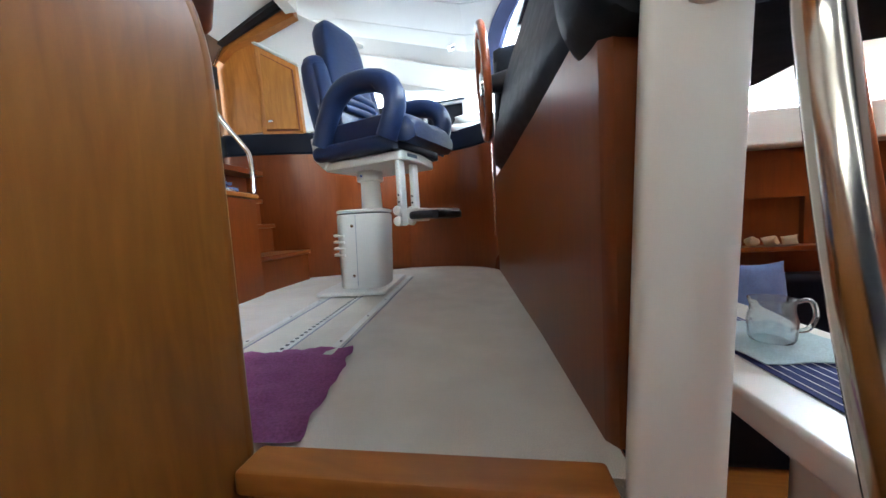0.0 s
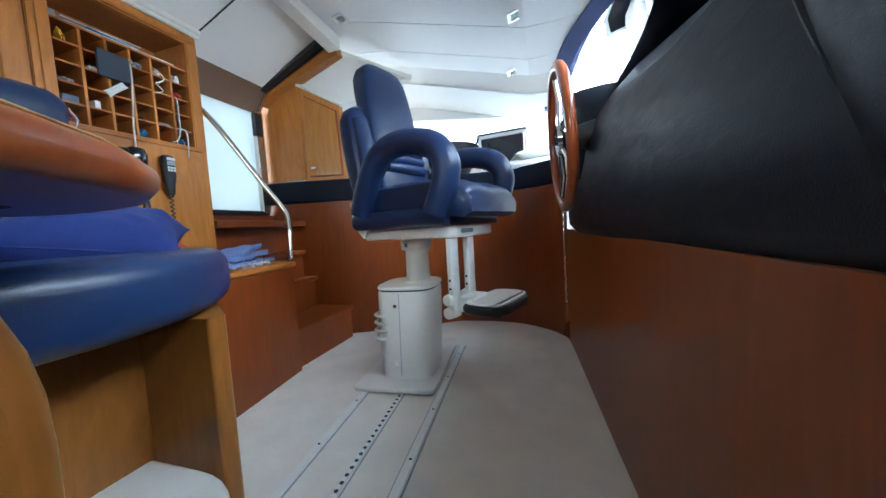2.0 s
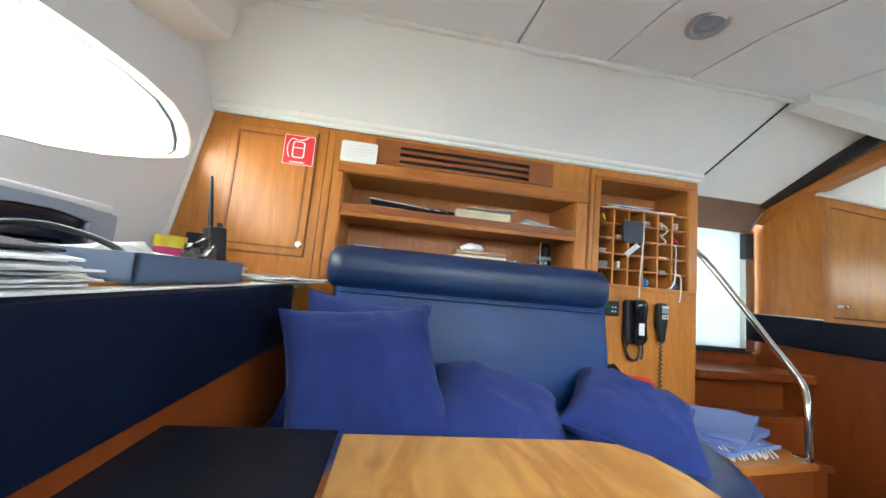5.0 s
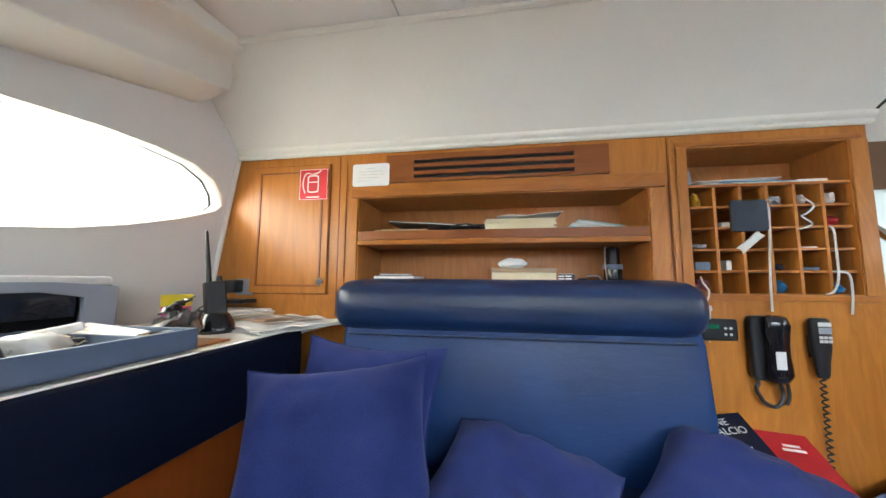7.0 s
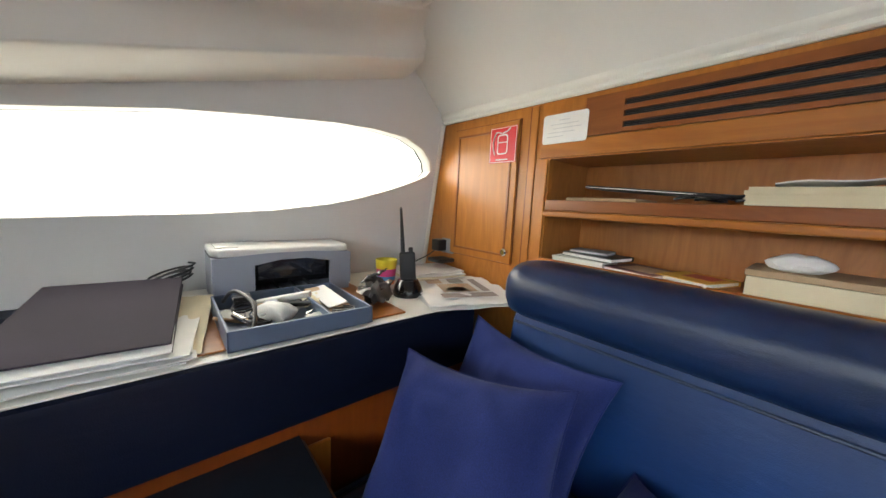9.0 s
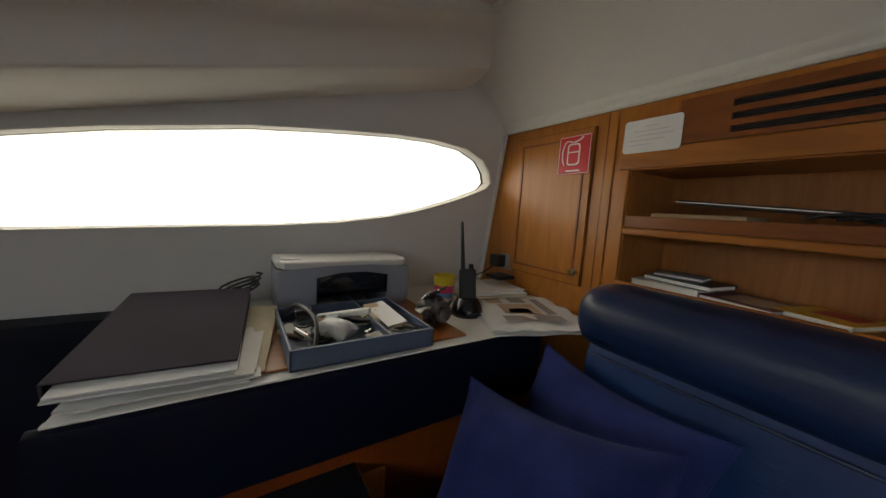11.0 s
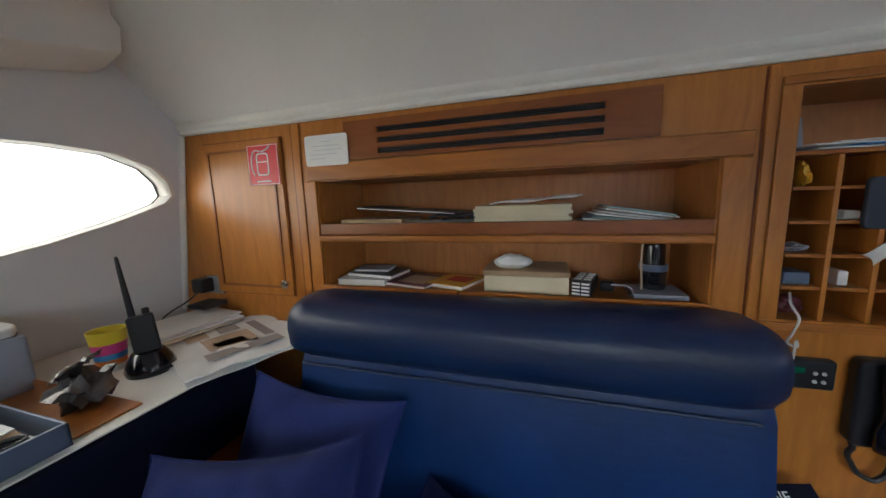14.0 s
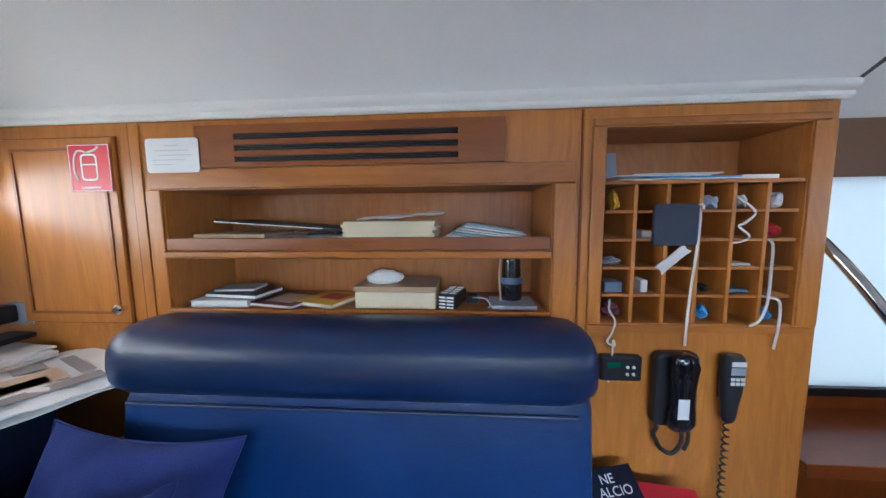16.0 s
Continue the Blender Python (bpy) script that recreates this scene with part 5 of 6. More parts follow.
ot = thing("socket_outlet", "steel socket plate with a black plug", "socket", "", (0.0, -0.5, 1.25))
part("plate", box(0.0005, 0.008, -0.555, -0.472, 1.235, 1.305, 0.003), GREY, ot)
part("plug", box(0.0085, 0.060, -0.572, -0.515, 1.245, 1.300, 0.008), BLACK, ot)
part("cord", tube([(0.05, -0.55, 1.25), (0.08, -0.57, 1.22), (0.16, -0.58, 1.185), (0.24, -0.50, 1.152), (0.33, -0.42, 1.148)], 0.003, 6, 6), BLACK, ot)

sp = thing("ceiling_speaker", "round chrome-ringed deckhead light", "ceiling light", "", (0.64, 1.18, 2.05))
msp = pose(0.64, 1.175, ceil_z(0.64) - 0.001, 180, -4, 0)
part("ring", lathe([(0.040, 0.0), (0.062, 0.0), (0.064, 0.005), (0.058, 0.011), (0.050, 0.013), (0.046, 0.008), (0.040, 0.006)], 28, msp), material("satin_metal", (0.42, 0.41, 0.38), 0.38, 0.7), sp)
part("lens", lathe([(0.040, 0.001), (0.040, 0.007), (0.026, 0.011), (0.024, 0.007), (0.010, 0.009)], 24, msp), GREY, sp)
for x, y in ((0.565, 2.32), (1.62, 2.26), (1.55, 2.94)):
    dl = thing("downlight", "small square deckhead downlight", "ceiling light", "deckhead downlights", (x, y, ceil_z(x)))
    md = pose(x, y, ceil_z(x) - 0.001, 180, -14 if x > 1 else -8, 0)
    part("frame", sheet_with_holes(rect(-0.042, 0.042, -0.042, 0.042), [rect(-0.026, 0.026, -0.026, 0.026)], lambda u, v, d: md @ Vector((u, v, d)), 0.008), CHROME, dl, "", False)
    part("lens", lathe([(0.024, 0.0), (0.022, 0.005), (0.010, 0.006)], 16, md), GREY, dl)


# ---- things: chart desk on the starboard side ----
dk = thing("chart_desk", "cream topped desk with a navy padded front", "desk", "", (0.6, -0.4, 0.2))
part("top", prism([(0.012, -0.70), (0.012, -0.105), (1.285, -0.105), (1.27, -0.70)], 1.115, 1.140, 0.004), GEL, dk, "cream laminate top")
part("edge_band", box(0.24, 1.285, -0.1045, -0.090, 1.1365, 1.1412, 0.0015), GEL, dk)
part("front_pad", loft([[(x, -0.10, 0.93), (x, -0.084, 0.94), (x, -0.080, 0.98), (x, -0.080, 1.115), (x, -0.084, 1.131), (x, -0.094, 1.1355), (x, -0.10, 1.1355)] for x in (0.25, 0.3, 0.8, 1.30)], True), NAVY_DARK, dk, "dark navy leather front")
part("front_panel", box(0.012, 1.30, -0.125, -0.105, 0.2, 0.929, 0.002), WOOD_DEEP, dk, "dark cherry front panel")
dd = part("door", box(0.74, 1.06, -0.1045, -0.092, 0.30, 0.86, 0.006), WOOD, dk, "cherry cupboard door")
part("inset", box(0.785, 1.015, -0.0915, -0.088, 0.345, 0.815, 0.002), NAVY_DARK, dd, "navy inset")
structure("wall_desk_end", box(1.262, 1.282, -0.70, -0.125, 0.2, 1.112, 0.002), WOOD_DEEP, "end of the desk")
structure("trim_side_pad", loft([[(x, -0.66, 0.60), (x, -0.630, 0.62), (x, -0.622, 0.70), (x, -0.622, 1.10), (x, -0.635, 1.135), (x, -0.72, 1.14), (x, -0.72, 0.60)] for x in (1.288, 1.8, 2.44)], True), NAVY_DARK, "dark navy padded side forward of the desk")

bm_ = thing("mat_board", "thin varnished wooden board on the desk", "board", "", (0.7, -0.3, 1.14))
part("board", box(0.50, 1.06, -0.55, -0.125, 1.1405, 1.146, 0.002), WOOD_X, bm_)


def printer():
    t = thing("printer", "grey inkjet printer with a pale lid on the desk", "printer", "", (0.73, -0.54, 1.146))
    z = 1.1465
    shell = round_outline([(0.52, -0.655), (0.945, -0.655), (0.945, -0.50), (0.925, -0.462), (0.54, -0.462), (0.52, -0.50)], [0.02, 0.02, 0.02, 0.01, 0.01, 0.02])
    front = sheet_with_holes([(0.53, z), (0.94, z), (0.94, z + 0.135), (0.80, z + 0.145), (0.66, z + 0.145), (0.53, z + 0.135)],
                             [[(0.60, z + 0.02), (0.835, z + 0.02), (0.835, z + 0.108), (0.76, z + 0.122), (0.68, z + 0.122), (0.60, z + 0.108)]], lambda u, v, d: (u, -0.460 - d, v), 0.012)
    part("front", front, GREY, t, "blue-grey front", False)
    part("body", prism(shell, z, z + 0.018, 0.004), GREY, t)
    part("side", box(0.52, 0.545, -0.655, -0.463, z + 0.018, z + 0.135, 0.006), GREY, t)
    part("side", box(0.925, 0.945, -0.655, -0.463, z + 0.018, z + 0.135, 0.006), GREY, t)
    part("rear", box(0.545, 0.925, -0.655, -0.56, z + 0.018, z + 0.135, 0.004), BLACK, t)
    part("lid", prism(shell, z + 0.136, z + 0.160, 0.008, 3), LIGHT_GREY, t, "pale scanner lid")
    part("lid_groove", prism([(0.73 + (x - 0.73) * 1.003, y) for x, y in shell], z + 0.134, z + 0.138, 0), BLACK, t)
    part("control_strip", box(0.87, 0.93, -0.61, -0.50, z + 0.160, z + 0.164, 0.002), PAPER, t)
    part("window", box(0.61, 0.825, -0.475, -0.470, z + 0.06, z + 0.12, 0.001), SCREEN, t, "dark front flap")
    for k in range(3):
        part("guide", box(0.66 + 0.05 * k, 0.664 + 0.05 * k, -0.558, -0.475, z + 0.018, z + 0.03, 0), BLACK, t)
    return t


printer()

tr = thing("storage_tray", "open blue-grey plastic tray full of small things", "tray", "", (0.79, -0.22, 1.146))
TX0, TX1, TY0, TY1, TZ = 0.625, 0.955, -0.40, -0.098, 1.1465
for x0, x1, y0_, y1_ in ((TX0, TX1, TY1 - 0.008, TY1), (TX0, TX1, TY0, TY0 + 0.006), (TX0, TX0 + 0.006, TY0, TY1), (TX1 - 0.006, TX1, TY0, TY1), (0.735, 0.741, TY0, TY1)):
    part("side", box(x0, x1, y0_, y1_, TZ, TZ + 0.045, 0.002), TRAY_GREY, tr)
part("foot", box(TX0, TX1, TY0, TY1, TZ, TZ + 0.004, 0), TRAY_GREY, tr)
rnd = random.Random(5)
for k in range(26):
    x, y = rnd.uniform(0.65, 0.93), rnd.uniform(-0.37, -0.13)
    kind = k % 5
    nm, cat = (("pen", "pen"), ("cable", "cable"), ("battery", "battery"), ("receipt", "paper"), ("charger", "charger"))[kind]
    it = thing(nm, {"pen": "slim pen lying in the tray", "cable": "coiled thin cable in the tray", "battery": "small metal battery in the tray", "receipt": "crumpled paper slip in the tray", "charger": "small dark charger block in the tray"}[nm], cat, "contents of the tray", (x, y, TZ + 0.005))
    zz = TZ + 0.008 + 0.022 * rnd.random()
    mm = pose(x, y, zz, rnd.uniform(-12, 12), rnd.uniform(-12, 12), rnd.uniform(0, 180))
    col = rnd.choice([BLACK, LIGHT_GREY, GREY, PAPER, CARD])
    if kind == 0:
        part("barrel", lathe([(0.001, -0.06), (0.004, -0.05), (0.0045, 0.05), (0.003, 0.06)], 8, mm @ pose(0, 0, 0.004, 90, 0, 0)), col, it)
    elif kind == 1:
        part("loop", tube([mm @ Vector(((0.024 + 0.002 * math.sin(j)) * math.cos(j * 0.7), 0.03 * math.sin(j * 0.7), 0.006 + 0.0006 * j)) for j in range(24)], 0.0025, 6), BLACK, it)
    elif kind == 2:
        part("cell", lathe([(0.007, -0.022), (0.007, 0.020), (0.003, 0.024)], 10, mm @ pose(0, 0, 0.007, 90, 0, 0)), CHROME, it)
    elif kind == 3:
        part("sheet", rough_sheet(0.07, 0.045, mm, 0.008, 6, k, 0.001, 4), PAPER if k % 2 else CREAM_PAPER, it)
    else:
        part("block", box(-0.022, 0.022, -0.016, 0.016, 0, 0.022, 0.004, 2, mm), col, it)
mo = thing("computer_mouse", "grey and white computer mouse in the tray", "mouse", "", (0.85, -0.20, 1.16))
part("shell", pillow(0.062, 0.10, 0.05, pose(0.84, -0.205, 1.182, 0, 8, 35), 4, 12), LIGHT_GREY, mo)
ks = thing("stapler", "white stapler lying in the tray", "stapler", "", (0.82, -0.30, 1.17))
part("arm", box(-0.012, 0.012, -0.075, 0.075, 0.0, 0.016, 0.005, 2, pose(0.80, -0.28, 1.185, 12, 0, 55)), PAPER, ks)
part("base", box(-0.012, 0.012, -0.075, 0.075, -0.014, -0.004, 0.003, 2, pose(0.80, -0.28, 1.185, 4, 0, 55)), BLACK, ks)
ck = thing("charger_cable", "thick black telephone cable in the tray", "cable", "", (0.90, -0.25, 1.17))
part("loop", tube([(0.93, -0.37, 1.18), (0.915, -0.33, 1.215), (0.90, -0.28, 1.222), (0.885, -0.22, 1.21), (0.89, -0.17, 1.19), (0.90, -0.14, 1.165)], 0.005, 8, 6), BLACK, ck)
rl = thing("letter_bundle", "bundle of cards and envelopes standing in the tray", "papers", "", (0.68, -0.25, 1.15))
for k in range(6):
    part("card", rough_sheet(0.055, 0.15, pose(0.672 + 0.004 * k, -0.25 + 0.01 * math.sin(k * 2), 1.152 + 0.007 * k, -6, 8, 5 * math.sin(k * 1.7)), 0.002, 6, k + 3, 0.003), (CARD, LIGHT_GREY, TEAL, GREY)[k % 4], rl)

bd = thing("ring_binder", "dark grey ring binder lying on papers", "binder", "", (1.16, -0.3, 1.14))
mbd = pose(1.150, -0.315, 1.190, -7.0, 0, -5)
BINDER = painted("binder_cloth", (0.042, 0.034, 0.046), 0.8, 0.15, 6, 0.3)
BINDER.node_tree.nodes["Principled BSDF"].inputs["Specular IOR Level"].default_value = 0.12
for z in (0.016, -0.004):
    part("cover", box(-0.126, 0.130, -0.190, 0.190, z, z + 0.004, 0.0015, 1, mbd), BINDER, bd)
part("spine", box(0.128, 0.134, -0.190, 0.190, -0.004, 0.020, 0.002, 2, mbd), BINDER, bd)
for k in range(3):
    part("sheet", rough_sheet(0.245, 0.375, mbd @ pose(0.0, 0.018 + 0.010 * math.cos(k * 3), 0.000 + 0.0045 * k, 0, 0, 1.5 * math.sin(k)), 0.0008, 8, k + 40, 0.003), PAPER, bd)
for k in range(4):
    pp = thing("paper_stack", "loose papers in clear sleeves under the binder", "papers", "papers under the binder", (1.13, -0.28, 1.14 + 0.007 * k))
    part("sheet", rough_sheet(0.26, 0.33, pose(1.140 - 0.006 * k, -0.275 + 0.014 * math.sin(k * 2.2), 1.1412 + 0.0062 * k, 0, 0, 4 * math.sin(k * 1.6) - 4), 0.0022, 10, k + 60, 0.003), (PAPER, LIGHT_GREY, PAPER, PAPER, CREAM_PAPER, LIGHT_GREY, PAPER)[k], pp)
cf = thing("card_folder", "crumpled cream card folder under the binder", "folder", "", (1.02, -0.30, 1.147))
part("leaf", rough_sheet(0.11, 0.36, pose(1.022, -0.305, 1.1475, -4, 3, -9), 0.012, 12, 7, 0.003, 4), CREAM_PAPER, cf)
cb = thing("cable_coil", "coil of thin black cable behind the binder", "cable", "", (1.03, -0.58, 1.14))
part("coil", tube([(1.035 + (0.055 + 0.006 * math.sin(k)) * math.cos(k * 0.55), -0.575 + 0.04 * math.sin(k * 0.55), 1.165 + 0.05 * abs(math.sin(k * 0.275)) + 0.001 * k) for k in range(42)], 0.0035, 6), BLACK, cb)

cu = thing("plastic_cup", "clear cup banded in yellow, magenta and blue", "cup", "", (0.405, -0.40, 1.14))
for r0, r1, z0_, z1_, mat in ((0.030, 0.032, 0, 0.018, LIGHT_GREY), (0.0322, 0.0335, 0.0182, 0.034, CUP_ORANGE), (0.0337, 0.035, 0.0342, 0.050, CUP_BLUE), (0.0352, 0.0375, 0.0502, 0.078, MAGENTA), (0.0377, 0.041, 0.0782, 0.112, CUP_YELLOW)):
    part("band", lathe([(r0, z0_), (r1, z1_), (r1 - 0.002, z1_), (r0 - 0.002, z0_)], 24, pose(0.405, -0.405, 1.1405)), mat, cu)
part("foot", lathe([(0.029, 0), (0.029, 0.003)], 24, pose(0.405, -0.405, 1.1405)), LIGHT_GREY, cu)
FOIL = painted("crumpled_foil", (0.13, 0.12, 0.115), 0.2, 0.5, 30, 0.3)
FOIL.node_tree.nodes["Principled BSDF"].inputs["Metallic"].default_value = 0.4
bs = thing("foil_bag", "crumpled dark foil bag on the wooden board", "bag", "", (0.535, -0.245, 1.146))
part("pouch", crumple(0.115, 0.095, 0.10, pose(0.535, -0.245, 1.1875, 0, 0, 20), 8, 0.55), FOIL, bs)
part("folded_top", rough_sheet(0.085, 0.05, pose(0.532, -0.25, 1.222, 35, 8, 20), 0.012, 8, 5, 0.003, 5), FOIL, bs)


def hand_radio():
    t = thing("handheld_radio", "black handheld marine radio in its charging stand", "radio", "", (0.385, -0.28, 1.14))
    part("stand", lathe([(0.052, 0), (0.055, 0.012), (0.048, 0.035), (0.036, 0.055), (0.030, 0.06)], 28, pose(0.385, -0.285, 1.1405)), GLOSS_BLACK, t)
    m = pose(0.385, -0.285, 1.19, -6, -4, 150)
    part("body", box(-0.028, 0.028, -0.018, 0.018, 0.0, 0.105, 0.007, 3, m), BLACK, t)
    part("display", box(-0.019, 0.019, 0.0178, 0.0192, 0.050, 0.078, 0.001, 1, m), GREY, t)
    for k in range(6):
        part("key", box(-0.018 + 0.013 * (k % 3), -0.009 + 0.013 * (k % 3), 0.0178, 0.0198, 0.018 + 0.013 * (k // 3), 0.026 + 0.013 * (k // 3), 0.001, 1, m), GREY, t)
    part("knob", lathe([(0.008, 0), (0.008, 0.014), (0.006, 0.016)], 12, m @ pose(0.014, 0, 0.105)), BLACK, t)
    part("antenna", lathe([(0.008, 0), (0.007, 0.05), (0.0045, 0.155), (0.002, 0.16)], 12, m @ pose(-0.014, 0, 0.105)), BLACK, t)


hand_radio()
for k in range(6):
    mg = thing("magazine", "magazine in a slumped pile on the desk", "magazine", "pile of magazines", (0.2, -0.4, 1.14 + 0.007 * k))
    part("page_block", rough_sheet(0.20, 0.27, pose(0.175 + 0.010 * math.sin(k * 2.4), -0.45 + 0.012 * math.cos(k * 1.9), 1.1407 + 0.0075 * k, 0, 0, 80 + 5 * math.sin(k * 3)), 0.0012, 8, k + 80, 0.005), (PAPER, LIGHT_GREY, PAPER, CREAM_PAPER)[k % 4], mg)
nw = thing("newspaper", "creased newspaper with grey and tan pictures", "newspaper", "", (0.2, -0.2, 1.142))
mnw = pose(0.195, -0.215, 1.1425, 0, 0, 66)
part("sheet", rough_sheet(0.40, 0.33, mnw, 0.010, 18, 3, 0.003, 5), PAPER, nw)
part("underleaf", rough_sheet(0.41, 0.34, mnw @ pose(0.006, -0.006, -0.0015, 0, 0, 3), 0.004, 14, 3, 0.002, 4), LIGHT_GREY, nw)
for u0, u1, v0, v1, mat in ((-0.05, 0.06, -0.08, 0.05, TAN_INK), (0.0, 0.055, -0.06, 0.02, CREAM_PAPER), (-0.13, -0.07, -0.02, 0.04, GREY_INK), (0.08, 0.13, -0.1, 0.1, GREY_INK), (-0.13, -0.06, -0.11, -0.05, TAN_INK), (-0.12, 0.06, 0.07, 0.10, GREY_INK)):
    part("picture", rough_sheet(u1 - u0, v1 - v0, mnw @ pose((u0 + u1) / 2, (v0 + v1) / 2, 0.0165), 0.0005, 3, 3, 0.0004), mat, nw)
tc = thing("desk_charger", "small black charger box beside the magazines", "charger", "", (0.07, -0.50, 1.14))
part("body", box(0.03, 0.12, -0.52, -0.43, 1.205, 1.222, 0.005), BLACK, tc)


# ---- things: helm ----
def helm_chair():
    t = thing("helm_chair", "navy leather helm chair on a white pedestal", "chair", "", (1.03, 2.08, 0))
    part("base_plate", prism(round_outline([(0.815, 1.762), (1.214, 1.798), (1.166, 2.40), (0.765, 2.365)], 0.03), 0.012, 0.034, 0.006, 3), WHITE_METAL, t)

    def oval(cx, cy, a, b, z, power=0.55, turn=radians(5)):
        """A ring of points on a rounded rectangle."""
        ring = []
        for k in range(32):
            u, v = math.cos(2 * math.pi * k / 32), math.sin(2 * math.pi * k / 32)
            u, v = a * math.copysign(abs(u) ** power, u), b * math.copysign(abs(v) ** power, v)
            ring.append((cx + u * math.cos(turn) - v * math.sin(turn), cy + u * math.sin(turn) + v * math.cos(turn), z))
        return ring

    ped = part("pedestal", loft([oval(1.022 + 0.026 * z, 2.035, a, 0.155, z) for z, a in ((0.035, 0.140), (0.06, 0.142), (0.25, 0.148), (0.440, 0.152), (0.462, 0.150), (0.468, 0.144))], True), WHITE_METAL, t)
    part("pedestal_cap", loft([oval(1.035, 2.037, 0.150 + d, 0.160 + d, z) for z, d in ((0.476, -0.006), (0.479, 0.002), (0.490, 0.002), (0.495, -0.008))], True), WHITE_METAL, t)
    part("cap_gap", loft([oval(1.034, 2.037, 0.141, 0.150, z) for z in (0.468, 0.476)], True), BLACK, t)
    part("seam", tube([(1.022, 1.880, 0.05), (1.034, 1.880, 0.46)], 0.002, 5), GREY, ped)
    for z in (0.11, 0.40):
        part("screw", lathe([(0.010, 0), (0.009, 0.004)], 12, pose(1.0 + 0.026 * z, 1.880, z, 90, 0, 5)), CHROME, ped)
    for k in range(4):
        part("vent_rib", tube([(0.877 + 0.002 * k, 1.97, 0.235 + 0.038 * k), (0.882 + 0.002 * k, 1.905, 0.235 + 0.038 * k), (0.915, 1.880, 0.233 + 0.038 * k), (0.960, 1.876, 0.232 + 0.038 * k)], 0.008, 6, 4), WHITE_METAL, ped)
    part("column", lathe([(0.075, 0.493), (0.062, 0.505), (0.058, 0.66), (0.078, 0.665), (0.080, 0.715), (0.07, 0.725)], 28, pose(1.085, 2.03, 0)), WHITE_METAL, t)
    part("collar_screw", lathe([(0.010, 0), (0.009, 0.004)], 12, pose(1.06, 1.954, 0.69, 90, 0, 0)), CHROME, t)
    # what swivels on the column, turned a little towards the table
    turned = []

    def swivel(name, bm, mat, parent, label="", smooth=True):
        ob = part(name, bm, mat, parent, label, smooth)
        turned.append(ob)
        return ob

    swivel("seat_frame", prism(round_outline([(0.90, 1.86), (1.43, 1.86), (1.455, 1.885), (1.455, 2.04), (1.40, 2.28), (0.90, 2.28)], [0.02, 0.02, 0.02, 0.02, 0.03, 0.02], 4), 0.724, 0.774, 0.010, 3), WHITE_METAL, t)
    swivel("recline_bracket", loft([[(x, y, z) for x, z in ((0.84, 0.80), (0.91, 0.735), (0.95, 0.79), (0.86, 0.93), (0.825, 0.92))] for y in (1.845, 1.88)], True), WHITE_METAL, t)
    swivel("badge", box(1.4545, 1.4585, 1.90, 1.99, 0.742, 0.760, 0.001), TRAY_GREY, t)
    # upholstery
    swivel("seat_base", prism(round_outline([(0.86, 1.79), (1.40, 1.80), (1.455, 1.88), (1.455, 2.24), (1.40, 2.34), (0.86, 2.35)], 0.06, 5), 0.776, 0.858, 0.034, 5), CHAIR_BLUE, t)
    secs = []
    for x, lo, hi, w in ((0.92, 0.85, 0.93, 0.20), (0.96, 0.85, 0.980, 0.228), (1.2, 0.85, 0.978, 0.232), (1.36, 0.84, 0.975, 0.240), (1.44, 0.815, 0.962, 0.244), (1.50, 0.805, 0.938, 0.238), (1.535, 0.825, 0.900, 0.218)):
        secs.append([(x, 2.07 + q * w, z) for q, z in ((-0.94, lo), (-1.0, (lo + hi) / 2), (-0.95, hi - 0.018), (-0.8, hi), (-0.4, hi + 0.006), (0, hi - 0.004), (0.4, hi + 0.006), (0.8, hi), (0.95, hi - 0.018), (1.0, (lo + hi) / 2), (0.94, lo))])
    swivel("seat_cushion", loft(secs, True), CHAIR_BLUE, t)

    def shell(rows, power_x, power_y, deep):
        out = []
        for z, x, w, d in rows:
            ring = []
            for k in range(32):
                c, q = math.cos(2 * math.pi * k / 32), math.sin(2 * math.pi * k / 32)
                c, q = math.copysign(abs(c) ** power_x, c), math.copysign(abs(q) ** power_y, q)
                ring.append((x + (d if c > 0 else d * deep) * c, 2.07 + w * q, z + 0.12 * d * c))
            out.append(ring)
        return loft(out, True)

    swivel("backrest", shell(((0.83, 0.945, 0.215, 0.05), (0.88, 0.935, 0.245, 0.070), (1.08, 0.905, 0.265, 0.078), (1.24, 0.880, 0.268, 0.078), (1.32, 0.868, 0.262, 0.074), (1.37, 0.860, 0.240, 0.060), (1.395, 0.856, 0.20, 0.040)), 0.6, 0.45, 1.0), CHAIR_BLUE, t)
    swivel("headrest_panel", shell(((0.93, 0.995, 0.14, 0.02), (0.97, 1.005, 0.175, 0.035), (1.15, 0.975, 0.180, 0.04), (1.36, 0.932, 0.170, 0.045), (1.50, 0.902, 0.158, 0.05), (1.57, 0.886, 0.146, 0.05), (1.615, 0.876, 0.125, 0.042), (1.635, 0.872, 0.095, 0.025)), 0.6, 0.5, 2.2), CHAIR_BLUE, t)
    for y in (1.865, 2.275):
        swivel("side_bolster", tube([(0.965, y, 0.93), (0.965, y, 1.08), (0.945, y, 1.20), (0.915, y, 1.315)], 0.046, 12, 5), CHAIR_BLUE, t)
    for k in range(3):
        swivel("lumbar_roll", tube([(1.028 - 0.010 * k, 1.93, 1.085 + 0.046 * k), (1.040 - 0.010 * k, 2.07, 1.085 + 0.046 * k), (1.028 - 0.010 * k, 2.21, 1.085 + 0.046 * k)], 0.023, 10, 5), CHAIR_BLUE, t)
